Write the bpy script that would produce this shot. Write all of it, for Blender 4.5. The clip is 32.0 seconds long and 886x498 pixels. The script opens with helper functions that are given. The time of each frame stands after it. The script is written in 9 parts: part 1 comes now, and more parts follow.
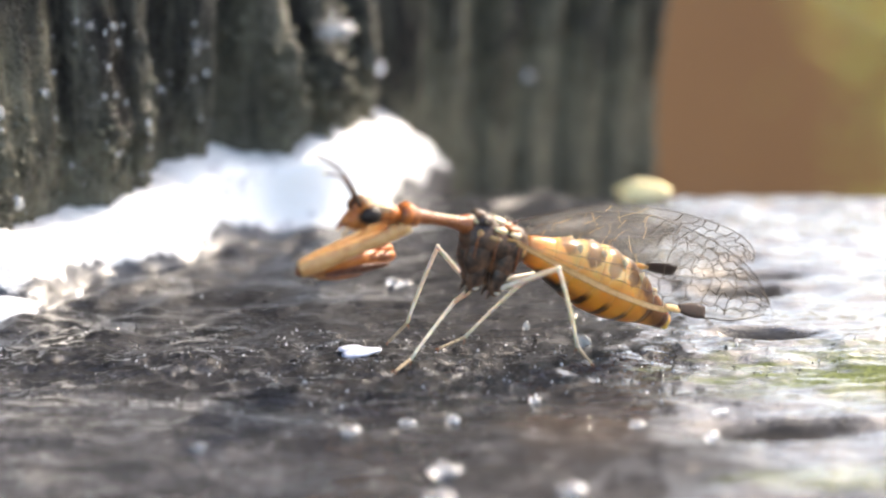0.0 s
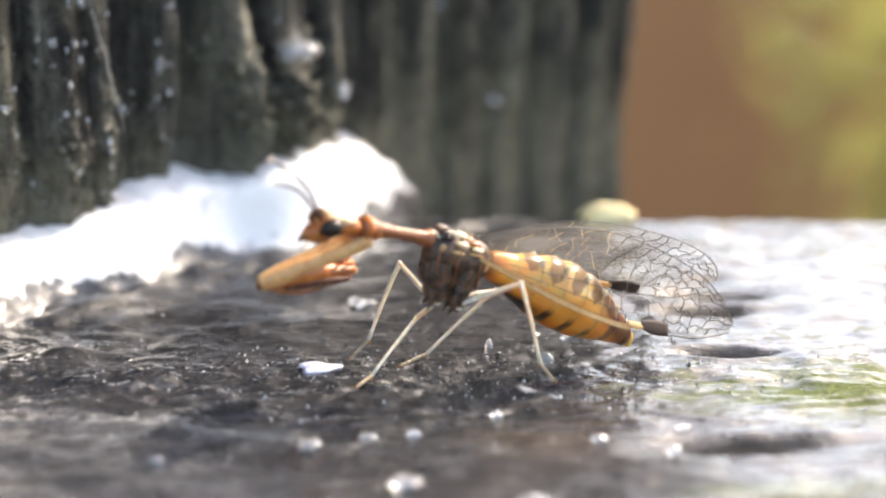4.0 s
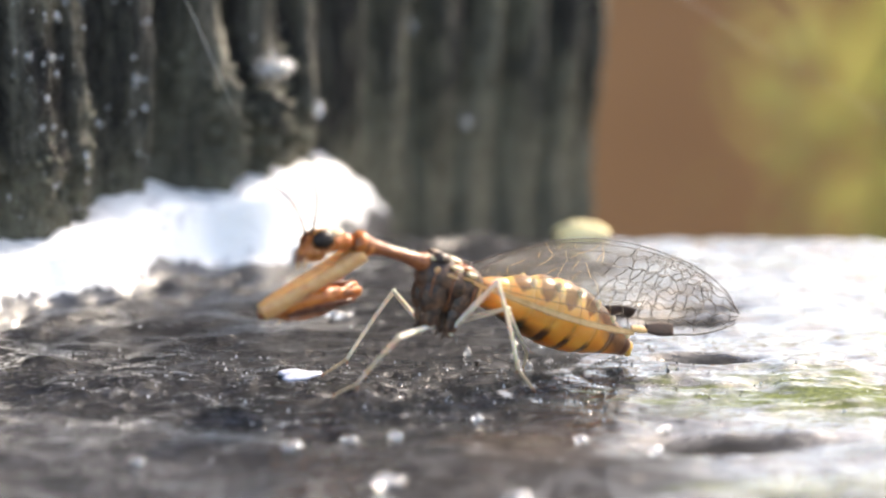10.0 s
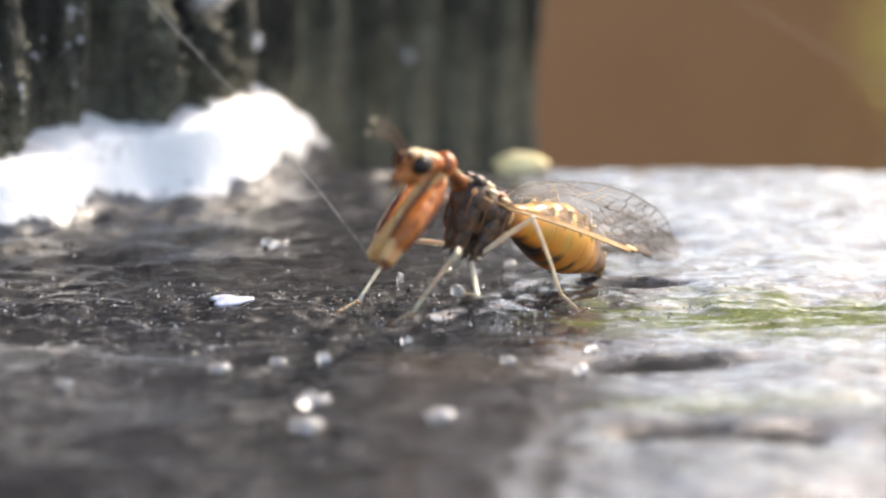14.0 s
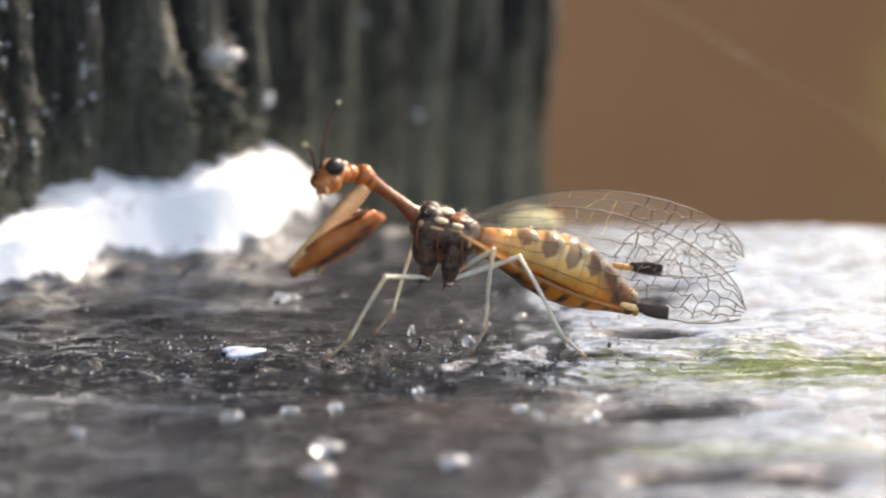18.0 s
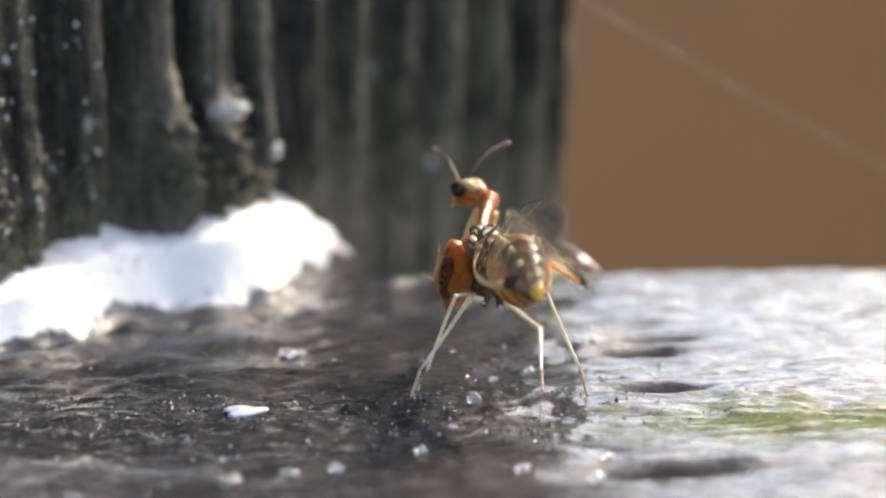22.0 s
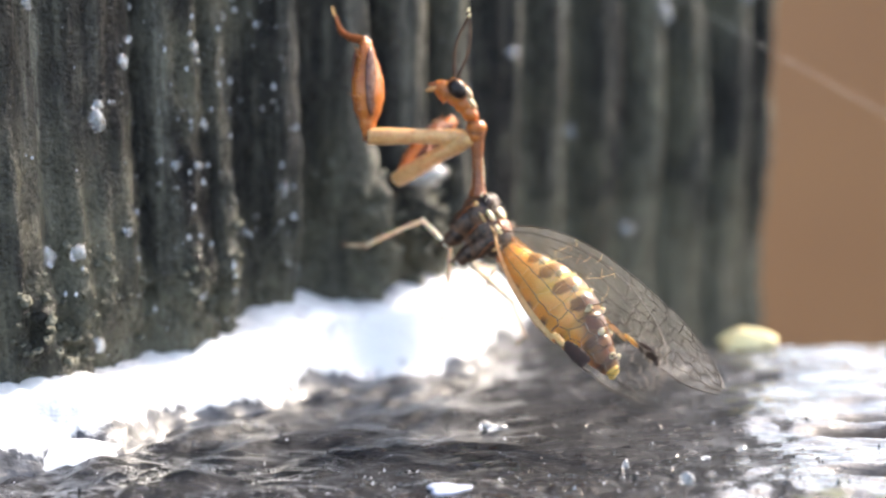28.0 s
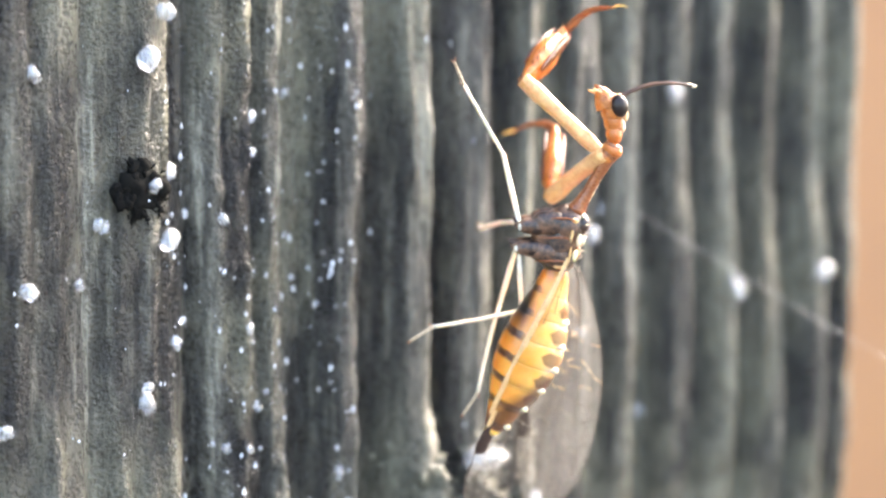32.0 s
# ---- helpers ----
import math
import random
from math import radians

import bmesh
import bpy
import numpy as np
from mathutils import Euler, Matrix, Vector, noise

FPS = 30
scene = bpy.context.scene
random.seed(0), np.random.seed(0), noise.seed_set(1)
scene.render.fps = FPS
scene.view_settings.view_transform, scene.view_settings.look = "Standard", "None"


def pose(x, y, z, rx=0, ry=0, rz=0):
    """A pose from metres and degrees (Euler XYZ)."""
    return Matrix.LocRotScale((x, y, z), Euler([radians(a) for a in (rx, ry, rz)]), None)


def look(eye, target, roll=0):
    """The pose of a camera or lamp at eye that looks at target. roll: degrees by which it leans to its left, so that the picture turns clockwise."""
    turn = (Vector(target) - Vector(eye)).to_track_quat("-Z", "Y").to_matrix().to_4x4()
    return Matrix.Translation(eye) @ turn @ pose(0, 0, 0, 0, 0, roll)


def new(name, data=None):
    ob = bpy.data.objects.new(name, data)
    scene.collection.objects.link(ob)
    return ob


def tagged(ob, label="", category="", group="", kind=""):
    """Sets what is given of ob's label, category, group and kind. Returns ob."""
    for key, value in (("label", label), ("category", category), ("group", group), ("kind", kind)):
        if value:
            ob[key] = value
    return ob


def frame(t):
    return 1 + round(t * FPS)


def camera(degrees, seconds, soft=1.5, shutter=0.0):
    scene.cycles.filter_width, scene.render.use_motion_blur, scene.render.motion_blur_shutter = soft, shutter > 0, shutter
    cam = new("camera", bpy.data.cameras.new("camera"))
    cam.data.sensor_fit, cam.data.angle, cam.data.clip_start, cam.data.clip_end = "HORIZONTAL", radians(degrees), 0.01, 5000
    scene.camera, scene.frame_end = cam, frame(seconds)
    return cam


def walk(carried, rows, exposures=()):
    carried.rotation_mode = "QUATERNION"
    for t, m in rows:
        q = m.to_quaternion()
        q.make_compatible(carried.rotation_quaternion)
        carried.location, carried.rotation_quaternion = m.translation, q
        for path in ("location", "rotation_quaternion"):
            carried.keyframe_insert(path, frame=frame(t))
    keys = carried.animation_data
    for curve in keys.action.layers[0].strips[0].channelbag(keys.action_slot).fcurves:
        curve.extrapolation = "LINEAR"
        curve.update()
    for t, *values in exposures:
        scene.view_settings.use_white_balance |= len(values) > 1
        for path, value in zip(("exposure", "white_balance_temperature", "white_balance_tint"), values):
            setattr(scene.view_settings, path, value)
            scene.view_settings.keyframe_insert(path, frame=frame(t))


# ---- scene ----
MM = 0.001


def view(x, y, z, yaw, pitch, roll):
    """The camera's pose: millimetres, and degrees of yaw to the left, pitch up and roll."""
    return pose(x * MM, y * MM, z * MM, 0, 0, yaw) @ pose(0, 0, 0, 90 + pitch) @ pose(0, 0, 0, 0, 0, roll)


# ---- camera ----
cam = camera(25.0, 32.0, 2.2)
cam.data.dof.use_dof = True
cam.data.dof.focus_distance = 0.1018
cam.data.dof.aperture_fstop = 26.0
cam.data.dof.aperture_blades = 0
walk(cam, [(t, view(*p)) for t, *p in (
    (0, 0.00, -95.40, 33.70, 0.000, -16.512, 0.22),
    (0.5, -0.17, -95.32, 33.79, 0.307, -16.415, 0.22),
    (1, -0.15, -95.29, 33.57, 0.346, -16.261, 0.38),
    (1.5, -0.05, -95.30, 33.20, 0.275, -16.035, 0.56),
    (2, 0.01, -95.30, 32.99, 0.170, -15.784, 0.67),
    (2.5, 0.09, -95.28, 32.89, -0.036, -15.642, 0.53),
    (3, 0.27, -95.28, 32.70, -0.457, -15.522, 0.55),
    (3.5, 0.57, -95.29, 32.36, -0.628, -15.378, 0.66),
    (5.5, -0.60, -95.45, 31.55, -2.022, -14.476, 0.53),
    (6, -0.53, -95.44, 31.59, -2.135, -14.355, 0.72),
    (6.5, -0.67, -95.47, 31.48, -1.721, -13.688, 0.60),
    (7, -0.88, -95.50, 31.29, -1.487, -13.259, 0.71),
    (7.5, -0.98, -95.55, 31.12, -1.390, -13.118, 0.68),
    (8, -0.94, -95.64, 30.91, -1.463, -13.058, 0.60),
    (8.5, -0.77, -95.78, 30.59, -1.905, -13.245, 0.66),
    (9, -0.59, -95.91, 30.20, -2.088, -13.417, 0.65),
    (9.5, -0.51, -96.02, 29.87, -2.050, -13.420, 0.59),
    (10, -0.56, -96.12, 29.63, -2.056, -13.505, 0.70),
    (10.5, -0.69, -96.20, 29.45, -2.051, -13.491, 0.65),
    (11, -0.69, -96.28, 29.31, -2.016, -13.495, 0.50),
    (11.5, -0.42, -96.40, 29.22, -2.022, -13.574, 0.51),
    (12, 0.04, -96.55, 29.08, -2.387, -13.856, 0.63),
    (12.5, 0.54, -96.71, 28.82, -2.697, -14.308, 0.52),
    (13, 0.99, -96.83, 28.56, -2.508, -14.388, 0.43),
    (13.5, 1.34, -96.92, 28.44, -2.604, -14.661, 0.41),
    (14, 1.49, -97.05, 28.30, -2.912, -14.788, 0.52),
    (14.5, 1.45, -97.26, 27.96, -3.619, -14.648, 0.77),
    (16.5, 1.54, -97.69, 27.21, -5.025, -13.595, 0.88),
    (17, 1.46, -97.65, 27.18, -3.921, -13.162, 0.49),
    (17.5, 1.39, -97.63, 27.15, -3.018, -12.787, 0.26),
    (18, 1.33, -97.61, 27.18, -2.646, -12.632, 0.30),
    (18.5, 1.42, -97.59, 27.23, -2.430, -12.665, 0.12),
    (19, 1.69, -97.56, 27.21, -1.863, -12.518, -0.27),
    (19.5, 1.88, -97.52, 27.15, -1.530, -12.495, -0.42),
    (20, 1.83, -97.45, 27.11, -1.460, -12.513, -0.35),
    (20.5, 1.69, -97.26, 27.24, -1.486, -12.562, -0.27),
    (21, 1.89, -96.92, 27.60, -1.375, -12.246, -0.48),
    (21.5, 2.56, -96.54, 27.96, -1.236, -11.871, -0.74),
    (22, 3.28, -96.21, 28.14, -1.462, -11.757, -0.67),
    (22.5, 3.62, -95.90, 28.26, -1.834, -11.700, -0.89),
    (23, 3.58, -95.58, 28.44, -2.327, -11.554, -0.96),
    (23.5, 3.43, -95.32, 28.66, -2.400, -11.261, -0.91),
    (24, 3.32, -95.14, 28.74, -2.040, -10.819, -1.05),
    (24.5, 3.12, -95.00, 28.63, -1.434, -10.303, -1.10),
    (25, 2.72, -94.89, 28.47, -1.118, -10.022, -1.12),
    (25.5, 2.28, -94.81, 28.40, -0.607, -9.883, -0.96),
    (26, 1.89, -94.76, 28.35, 0.028, -9.881, -1.09),
    (26.5, 1.48, -94.72, 28.25, 1.161, -10.058, -1.39),
    (28.5, 0.68, -91.32, 28.14, 3.806, -10.052, -1.28),
    (29, 0.79, -90.59, 28.53, 4.680, -9.243, -1.84),
    (29.5, 1.10, -90.13, 29.16, 5.219, -8.504, -1.70),
    (30, 1.65, -89.83, 30.13, 5.578, -8.473, -1.36),
    (30.5, 2.15, -89.49, 30.98, 5.839, -8.369, -0.82),
    (31, 2.35, -89.17, 31.27, 6.054, -7.027, -0.45),
    (31.5, 2.31, -88.95, 31.26, 6.025, -5.144, -0.24),
    (32, 2.19, -88.78, 31.30, 5.648, -3.706, -0.07),
)], exposures=[(0, 1.95, 7500, 12), (3, 2.0, 7500, 12), (6, 1.85, 7500, 12), (8, 1.9, 7500, 12), (12, 1.82, 7500, 12), (14, 1.6, 7500, 12), (23, 1.55, 7500, 12), (25, 1.87, 7450, 12), (26, 2.0, 7400, 12), (28.5, 2.22, 7150, 12), (30, 2.5, 7300, 14), (31, 2.85, 7150, 15), (32, 3.5, 7200, 13)])

# ---- world and sun ----
SUN_AZIMUTH, SUN_HEIGHT = 46.5, 43.0        # degrees to the right of +y, and above the horizon
world = bpy.data.worlds.new("world")
scene.world = world
world.use_nodes = True
wn = world.node_tree
sky = wn.nodes.new("ShaderNodeTexSky")
sky.sky_type, sky.sun_disc = "NISHITA", False
sky.sun_elevation, sky.sun_rotation = radians(SUN_HEIGHT), radians(SUN_AZIMUTH)
sky.dust_density, sky.air_density = 2.4, 1.0
wn.links.new(sky.outputs[0], wn.nodes["Background"].inputs[0])
wn.nodes["Background"].inputs[1].default_value = 0.15
sun = new("sun", bpy.data.lights.new("sun", "SUN"))
sun.data.energy, sun.data.angle, sun.data.color = 2.0, radians(2.5), (1.0, 0.95, 0.87)
az, el = radians(SUN_AZIMUTH), radians(SUN_HEIGHT)
to_sun = Vector((math.sin(az) * math.cos(el), math.cos(az) * math.cos(el), math.sin(el)))
sun.matrix_world = look(to_sun * 2, (0, 0, 0))

# ---- materials ----
def material(name):
    m = bpy.data.materials.new(name)
    m.use_nodes = True
    nt = m.node_tree
    return m, nt, nt.nodes["Principled BSDF"]


def node(nt, kind, **values):
    n = nt.nodes.new(kind)
    for key, v in values.items():
        n.inputs[key].default_value = v
    return n


def coords(nt, stretch=(1, 1, 1)):
    """Object coordinates, in millimetres, stretched."""
    tc = nt.nodes.new("ShaderNodeTexCoord")
    mp = nt.nodes.new("ShaderNodeMapping")
    mp.inputs["Scale"].default_value = tuple(1000.0 * s for s in stretch)
    nt.links.new(tc.outputs["Object"], mp.inputs["Vector"])
    return mp.outputs[0]


def noise_of(nt, vector, scale, detail=4.0, rough=0.55, warp=0.0):
    n = node(nt, "ShaderNodeTexNoise", Scale=scale, Detail=detail, Roughness=rough, Distortion=warp)
    nt.links.new(vector, n.inputs["Vector"])
    return n.outputs[0]


def ramp(nt, value, *stops):
    r = nt.nodes.new("ShaderNodeValToRGB")
    while len(r.color_ramp.elements) < len(stops):
        r.color_ramp.elements.new(0.5)
    for e, (at, col) in zip(r.color_ramp.elements, stops):
        e.position = at
        e.color = (*col, 1) if isinstance(col, tuple) else (col, col, col, 1)
    nt.links.new(value, r.inputs[0])
    return r.outputs[0]


def blend(nt, fac, a, b, how="MIX"):
    n = nt.nodes.new("ShaderNodeMix")
    n.data_type, n.blend_type = "RGBA", how
    for sock, v in ((n.inputs[0], fac), (n.inputs[6], a), (n.inputs[7], b)):
        if isinstance(v, bpy.types.NodeSocket):
            nt.links.new(v, sock)
        else:
            sock.default_value = (*v, 1) if isinstance(v, tuple) else v
    return n.outputs[2]


def relief(nt, bsdf, height, strength, distance):
    b = node(nt, "ShaderNodeBump", Strength=strength, Distance=distance * MM)
    nt.links.new(height, b.inputs["Height"])
    nt.links.new(b.outputs[0], bsdf.inputs["Normal"])


def speckled(name, dark, light, scale=3.0, rough=0.4, stretch=(1, 1, 1), bump=0.05, subsurface=0.0, transmit=0.0, low=0.3, high=0.7):
    """A two-tone surface with grain at two scales; sizes in millimetres."""
    m, nt, b = material(name)
    v = coords(nt, stretch)
    fine = noise_of(nt, v, scale * 4, 5)
    wide = noise_of(nt, v, scale, 3)
    both = blend(nt, 0.4, wide, fine)
    nt.links.new(ramp(nt, both, (low, dark), (high, light)), b.inputs["Base Color"])
    nt.links.new(ramp(nt, fine, (0.3, rough * 0.8), (0.7, min(1, rough * 1.25))), b.inputs["Roughness"])
    if bump:
        relief(nt, b, fine, 0.5, bump)
    if subsurface:
        b.inputs["Subsurface Weight"].default_value = subsurface
        b.inputs["Subsurface Radius"].default_value = (1, 0.5, 0.15)
        b.inputs["Subsurface Scale"].default_value = 1.0 * MM
    if transmit:
        b.inputs["Transmission Weight"].default_value = transmit
    return m


# hollows in the rail, coloured darker: centre and half sizes, mm
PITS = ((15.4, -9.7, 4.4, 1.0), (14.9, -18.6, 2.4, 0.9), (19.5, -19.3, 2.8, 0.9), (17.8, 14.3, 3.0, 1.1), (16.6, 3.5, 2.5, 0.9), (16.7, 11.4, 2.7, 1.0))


def wet_deck():
    """Black weathered wood under a film of water, with algae on one side and reflections painted in."""
    m, nt, b = material("wet_black_wood")
    v = coords(nt)
    grain = noise_of(nt, coords(nt, (0.35, 1.2, 1)), 0.9, 6, 0.6, 0.4)
    fine = noise_of(nt, v, 3.5, 5, 0.6)
    base = ramp(nt, blend(nt, 0.5, grain, fine), (0.34, (0.006, 0.006, 0.007)), (0.53, (0.026, 0.0265, 0.031)), (0.73, (0.13, 0.131, 0.144)))
    # the wall's brown reflection, put into the colour, and green algae, each with its own outline
    geo = nt.nodes.new("ShaderNodeSeparateXYZ")
    nt.links.new(v, geo.inputs[0])

    def spot(cx, cy, rx, ry, ragged, amount=2.2):
        out = None
        for axis, c, r in ((0, cx, rx), (1, cy, ry)):
            s = nt.nodes.new("ShaderNodeMath")
            s.operation = "SUBTRACT"
            nt.links.new(geo.outputs[axis], s.inputs[0])
            s.inputs[1].default_value = c
            d = nt.nodes.new("ShaderNodeMath")
            d.operation = "DIVIDE"
            nt.links.new(s.outputs[0], d.inputs[0])
            d.inputs[1].default_value = r
            p = nt.nodes.new("ShaderNodeMath")
            p.operation = "MULTIPLY"
            nt.links.new(d.outputs[0], p.inputs[0])
            nt.links.new(d.outputs[0], p.inputs[1])
            if out is None:
                out = p.outputs[0]
            else:
                a = nt.nodes.new("ShaderNodeMath")
                nt.links.new(out, a.inputs[0])
                nt.links.new(p.outputs[0], a.inputs[1])
                out = a.outputs[0]
        k = nt.nodes.new("ShaderNodeMath")
        k.operation = "MULTIPLY_ADD"
        nt.links.new(noise_of(nt, coords(nt, (0.4, 1, 1)), ragged, 5, 0.65), k.inputs[0])
        k.inputs[1].default_value = amount
        nt.links.new(out, k.inputs[2])
        return k.outputs[0]

    def scaled(value, s):
        k = nt.nodes.new("ShaderNodeMath")
        k.operation = "MULTIPLY"
        nt.links.new(value, k.inputs[0])
        k.inputs[1].default_value = s
        return k.outputs[0]

    algae = ramp(nt, scaled(spot(23, -2, 16, 6.2, 0.8, 2.0), 0.5), (0.54, 1.0), (0.78, 0.0))
    near_algae = ramp(nt, scaled(spot(19, -15.2, 10, 2.2, 0.8, 2.0), 0.5), (0.54, 1.0), (0.78, 0.0))
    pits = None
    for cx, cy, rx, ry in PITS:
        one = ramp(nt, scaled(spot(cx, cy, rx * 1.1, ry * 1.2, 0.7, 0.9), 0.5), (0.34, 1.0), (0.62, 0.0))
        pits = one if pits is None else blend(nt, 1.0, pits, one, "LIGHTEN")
    matt = ramp(nt, scaled(spot(7.5, -15, 9, 9, 0.25), 0.5), (0.55, 1.0), (1.0, 0.0))
    brown_reflection = ramp(nt, scaled(spot(6, -10, 5, 5.0, 0.35), 0.5), (0.55, 1.0), (0.9, 0.0))
    col = blend(nt, scaled(brown_reflection, 0.35), base, ramp(nt, fine, (0.3, (0.03, 0.018, 0.011)), (0.7, (0.09, 0.06, 0.04))))
    green = ramp(nt, fine, (0.3, (0.028, 0.040, 0.010)), (0.7, (0.125, 0.150, 0.040)))
    # a paler grey patch at the near left
    grey_patch = ramp(nt, scaled(spot(-19, -12, 14, 9, 0.3, 1.0), 0.5), (0.35, 0.85), (0.9, 0.0))
    col = blend(nt, grey_patch, col, ramp(nt, blend(nt, 0.5, grain, fine), (0.36, (0.016, 0.016, 0.018)), (0.52, (0.060, 0.061, 0.068)), (0.70, (0.21, 0.21, 0.225))))
    col = blend(nt, scaled(algae, 0.95), col, green)
    col = blend(nt, scaled(near_algae, 0.6), col, green)
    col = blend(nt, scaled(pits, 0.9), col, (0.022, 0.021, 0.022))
    dim_patch = ramp(nt, scaled(spot(-4, 9, 15, 11, 0.35, 1.0), 0.5), (0.4, 0.75), (0.95, 0.0))
    # the post's dark reflection on the rail is put into the colour here
    col = blend(nt, scaled(dim_patch, 0.75), col, ramp(nt, fine, (0.3, (0.005, 0.005, 0.006)), (0.7, (0.026, 0.026, 0.029))))
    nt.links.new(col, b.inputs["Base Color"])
    wet = ramp(nt, noise_of(nt, coords(nt, (0.5, 1, 1)), 0.6, 4), (0.35, 0.10), (0.65, 0.30))
    # thin streaks of water stand on the algae
    streaks = ramp(nt, noise_of(nt, coords(nt, (0.22, 1, 1)), 1.3, 4, 0.6, 0.6), (0.51, 1.0), (0.58, 0.12))
    dry = blend(nt, 1.0, scaled(blend(nt, 1.0, algae, streaks, "MULTIPLY"), 0.92), scaled(pits, 0.95), "LIGHTEN")
    dry = blend(nt, 1.0, dry, scaled(matt, 0.75), "LIGHTEN")
    dry = blend(nt, 1.0, dry, scaled(dim_patch, 0.25), "LIGHTEN")
    nt.links.new(blend(nt, dry, wet, (0.75, 0.75, 0.75)), b.inputs["Roughness"])
    b.inputs["IOR"].default_value = 1.45
    nt.links.new(ramp(nt, dry, (0.0, 0.22), (1.0, 0.04)), b.inputs["Specular IOR Level"])
    film = ramp(nt, noise_of(nt, coords(nt, (0.3, 0.8, 1)), 0.35, 4, 0.6), (0.37, 0.35), (0.51, 1.0))
    torn = ramp(nt, noise_of(nt, coords(nt, (0.28, 1, 1)), 1.25, 5, 0.65, 0.5), (0.40, 0.12), (0.50, 1.0))
    film = blend(nt, 0.85, film, torn, "MULTIPLY")
    # the water stands deeper towards the outer end and in the near hollow
    deep = ramp(nt, scaled(spot(30, 8, 19, 22, 0.3, 1.2), 0.5), (0.45, 0.8), (0.95, 0.0))
    deep = blend(nt, 1.0, deep, ramp(nt, scaled(spot(-24, -17, 15, 9, 0.3, 1.0), 0.5), (0.4, 0.8), (0.9, 0.0)), "LIGHTEN")
    film = blend(nt, deep, film, (1.0, 1.0, 1.0))
    film = blend(nt, dim_patch, film, (0.30, 0.30, 0.30))
    nt.links.new(blend(nt, dry, film, (0.0, 0.0, 0.0)), b.inputs["Coat Weight"])
    b.inputs["Coat Roughness"].default_value = 0.06
    b.inputs["Coat IOR"].default_value = 1.6
    relief(nt, b, blend(nt, 0.35, noise_of(nt, coords(nt, (0.35, 1, 1)), 0.9, 4, 0.55, 0.8), fine), 0.6, 0.5)
    # the water's own ripples, smoother than the wood under it
    ripple = node(nt, "ShaderNodeBump", Strength=0.7, Distance=0.5 * MM)
    nt.links.new(blend(nt, 0.32, noise_of(nt, coords(nt, (0.26, 0.9, 1)), 0.45, 3, 0.42, 1.2), noise_of(nt, coords(nt, (0.4, 1, 1)), 1.6, 2, 0.4, 0.5)), ripple.inputs["Height"])
    nt.links.new(ripple.outputs[0], b.inputs["Coat Normal"])
    return m


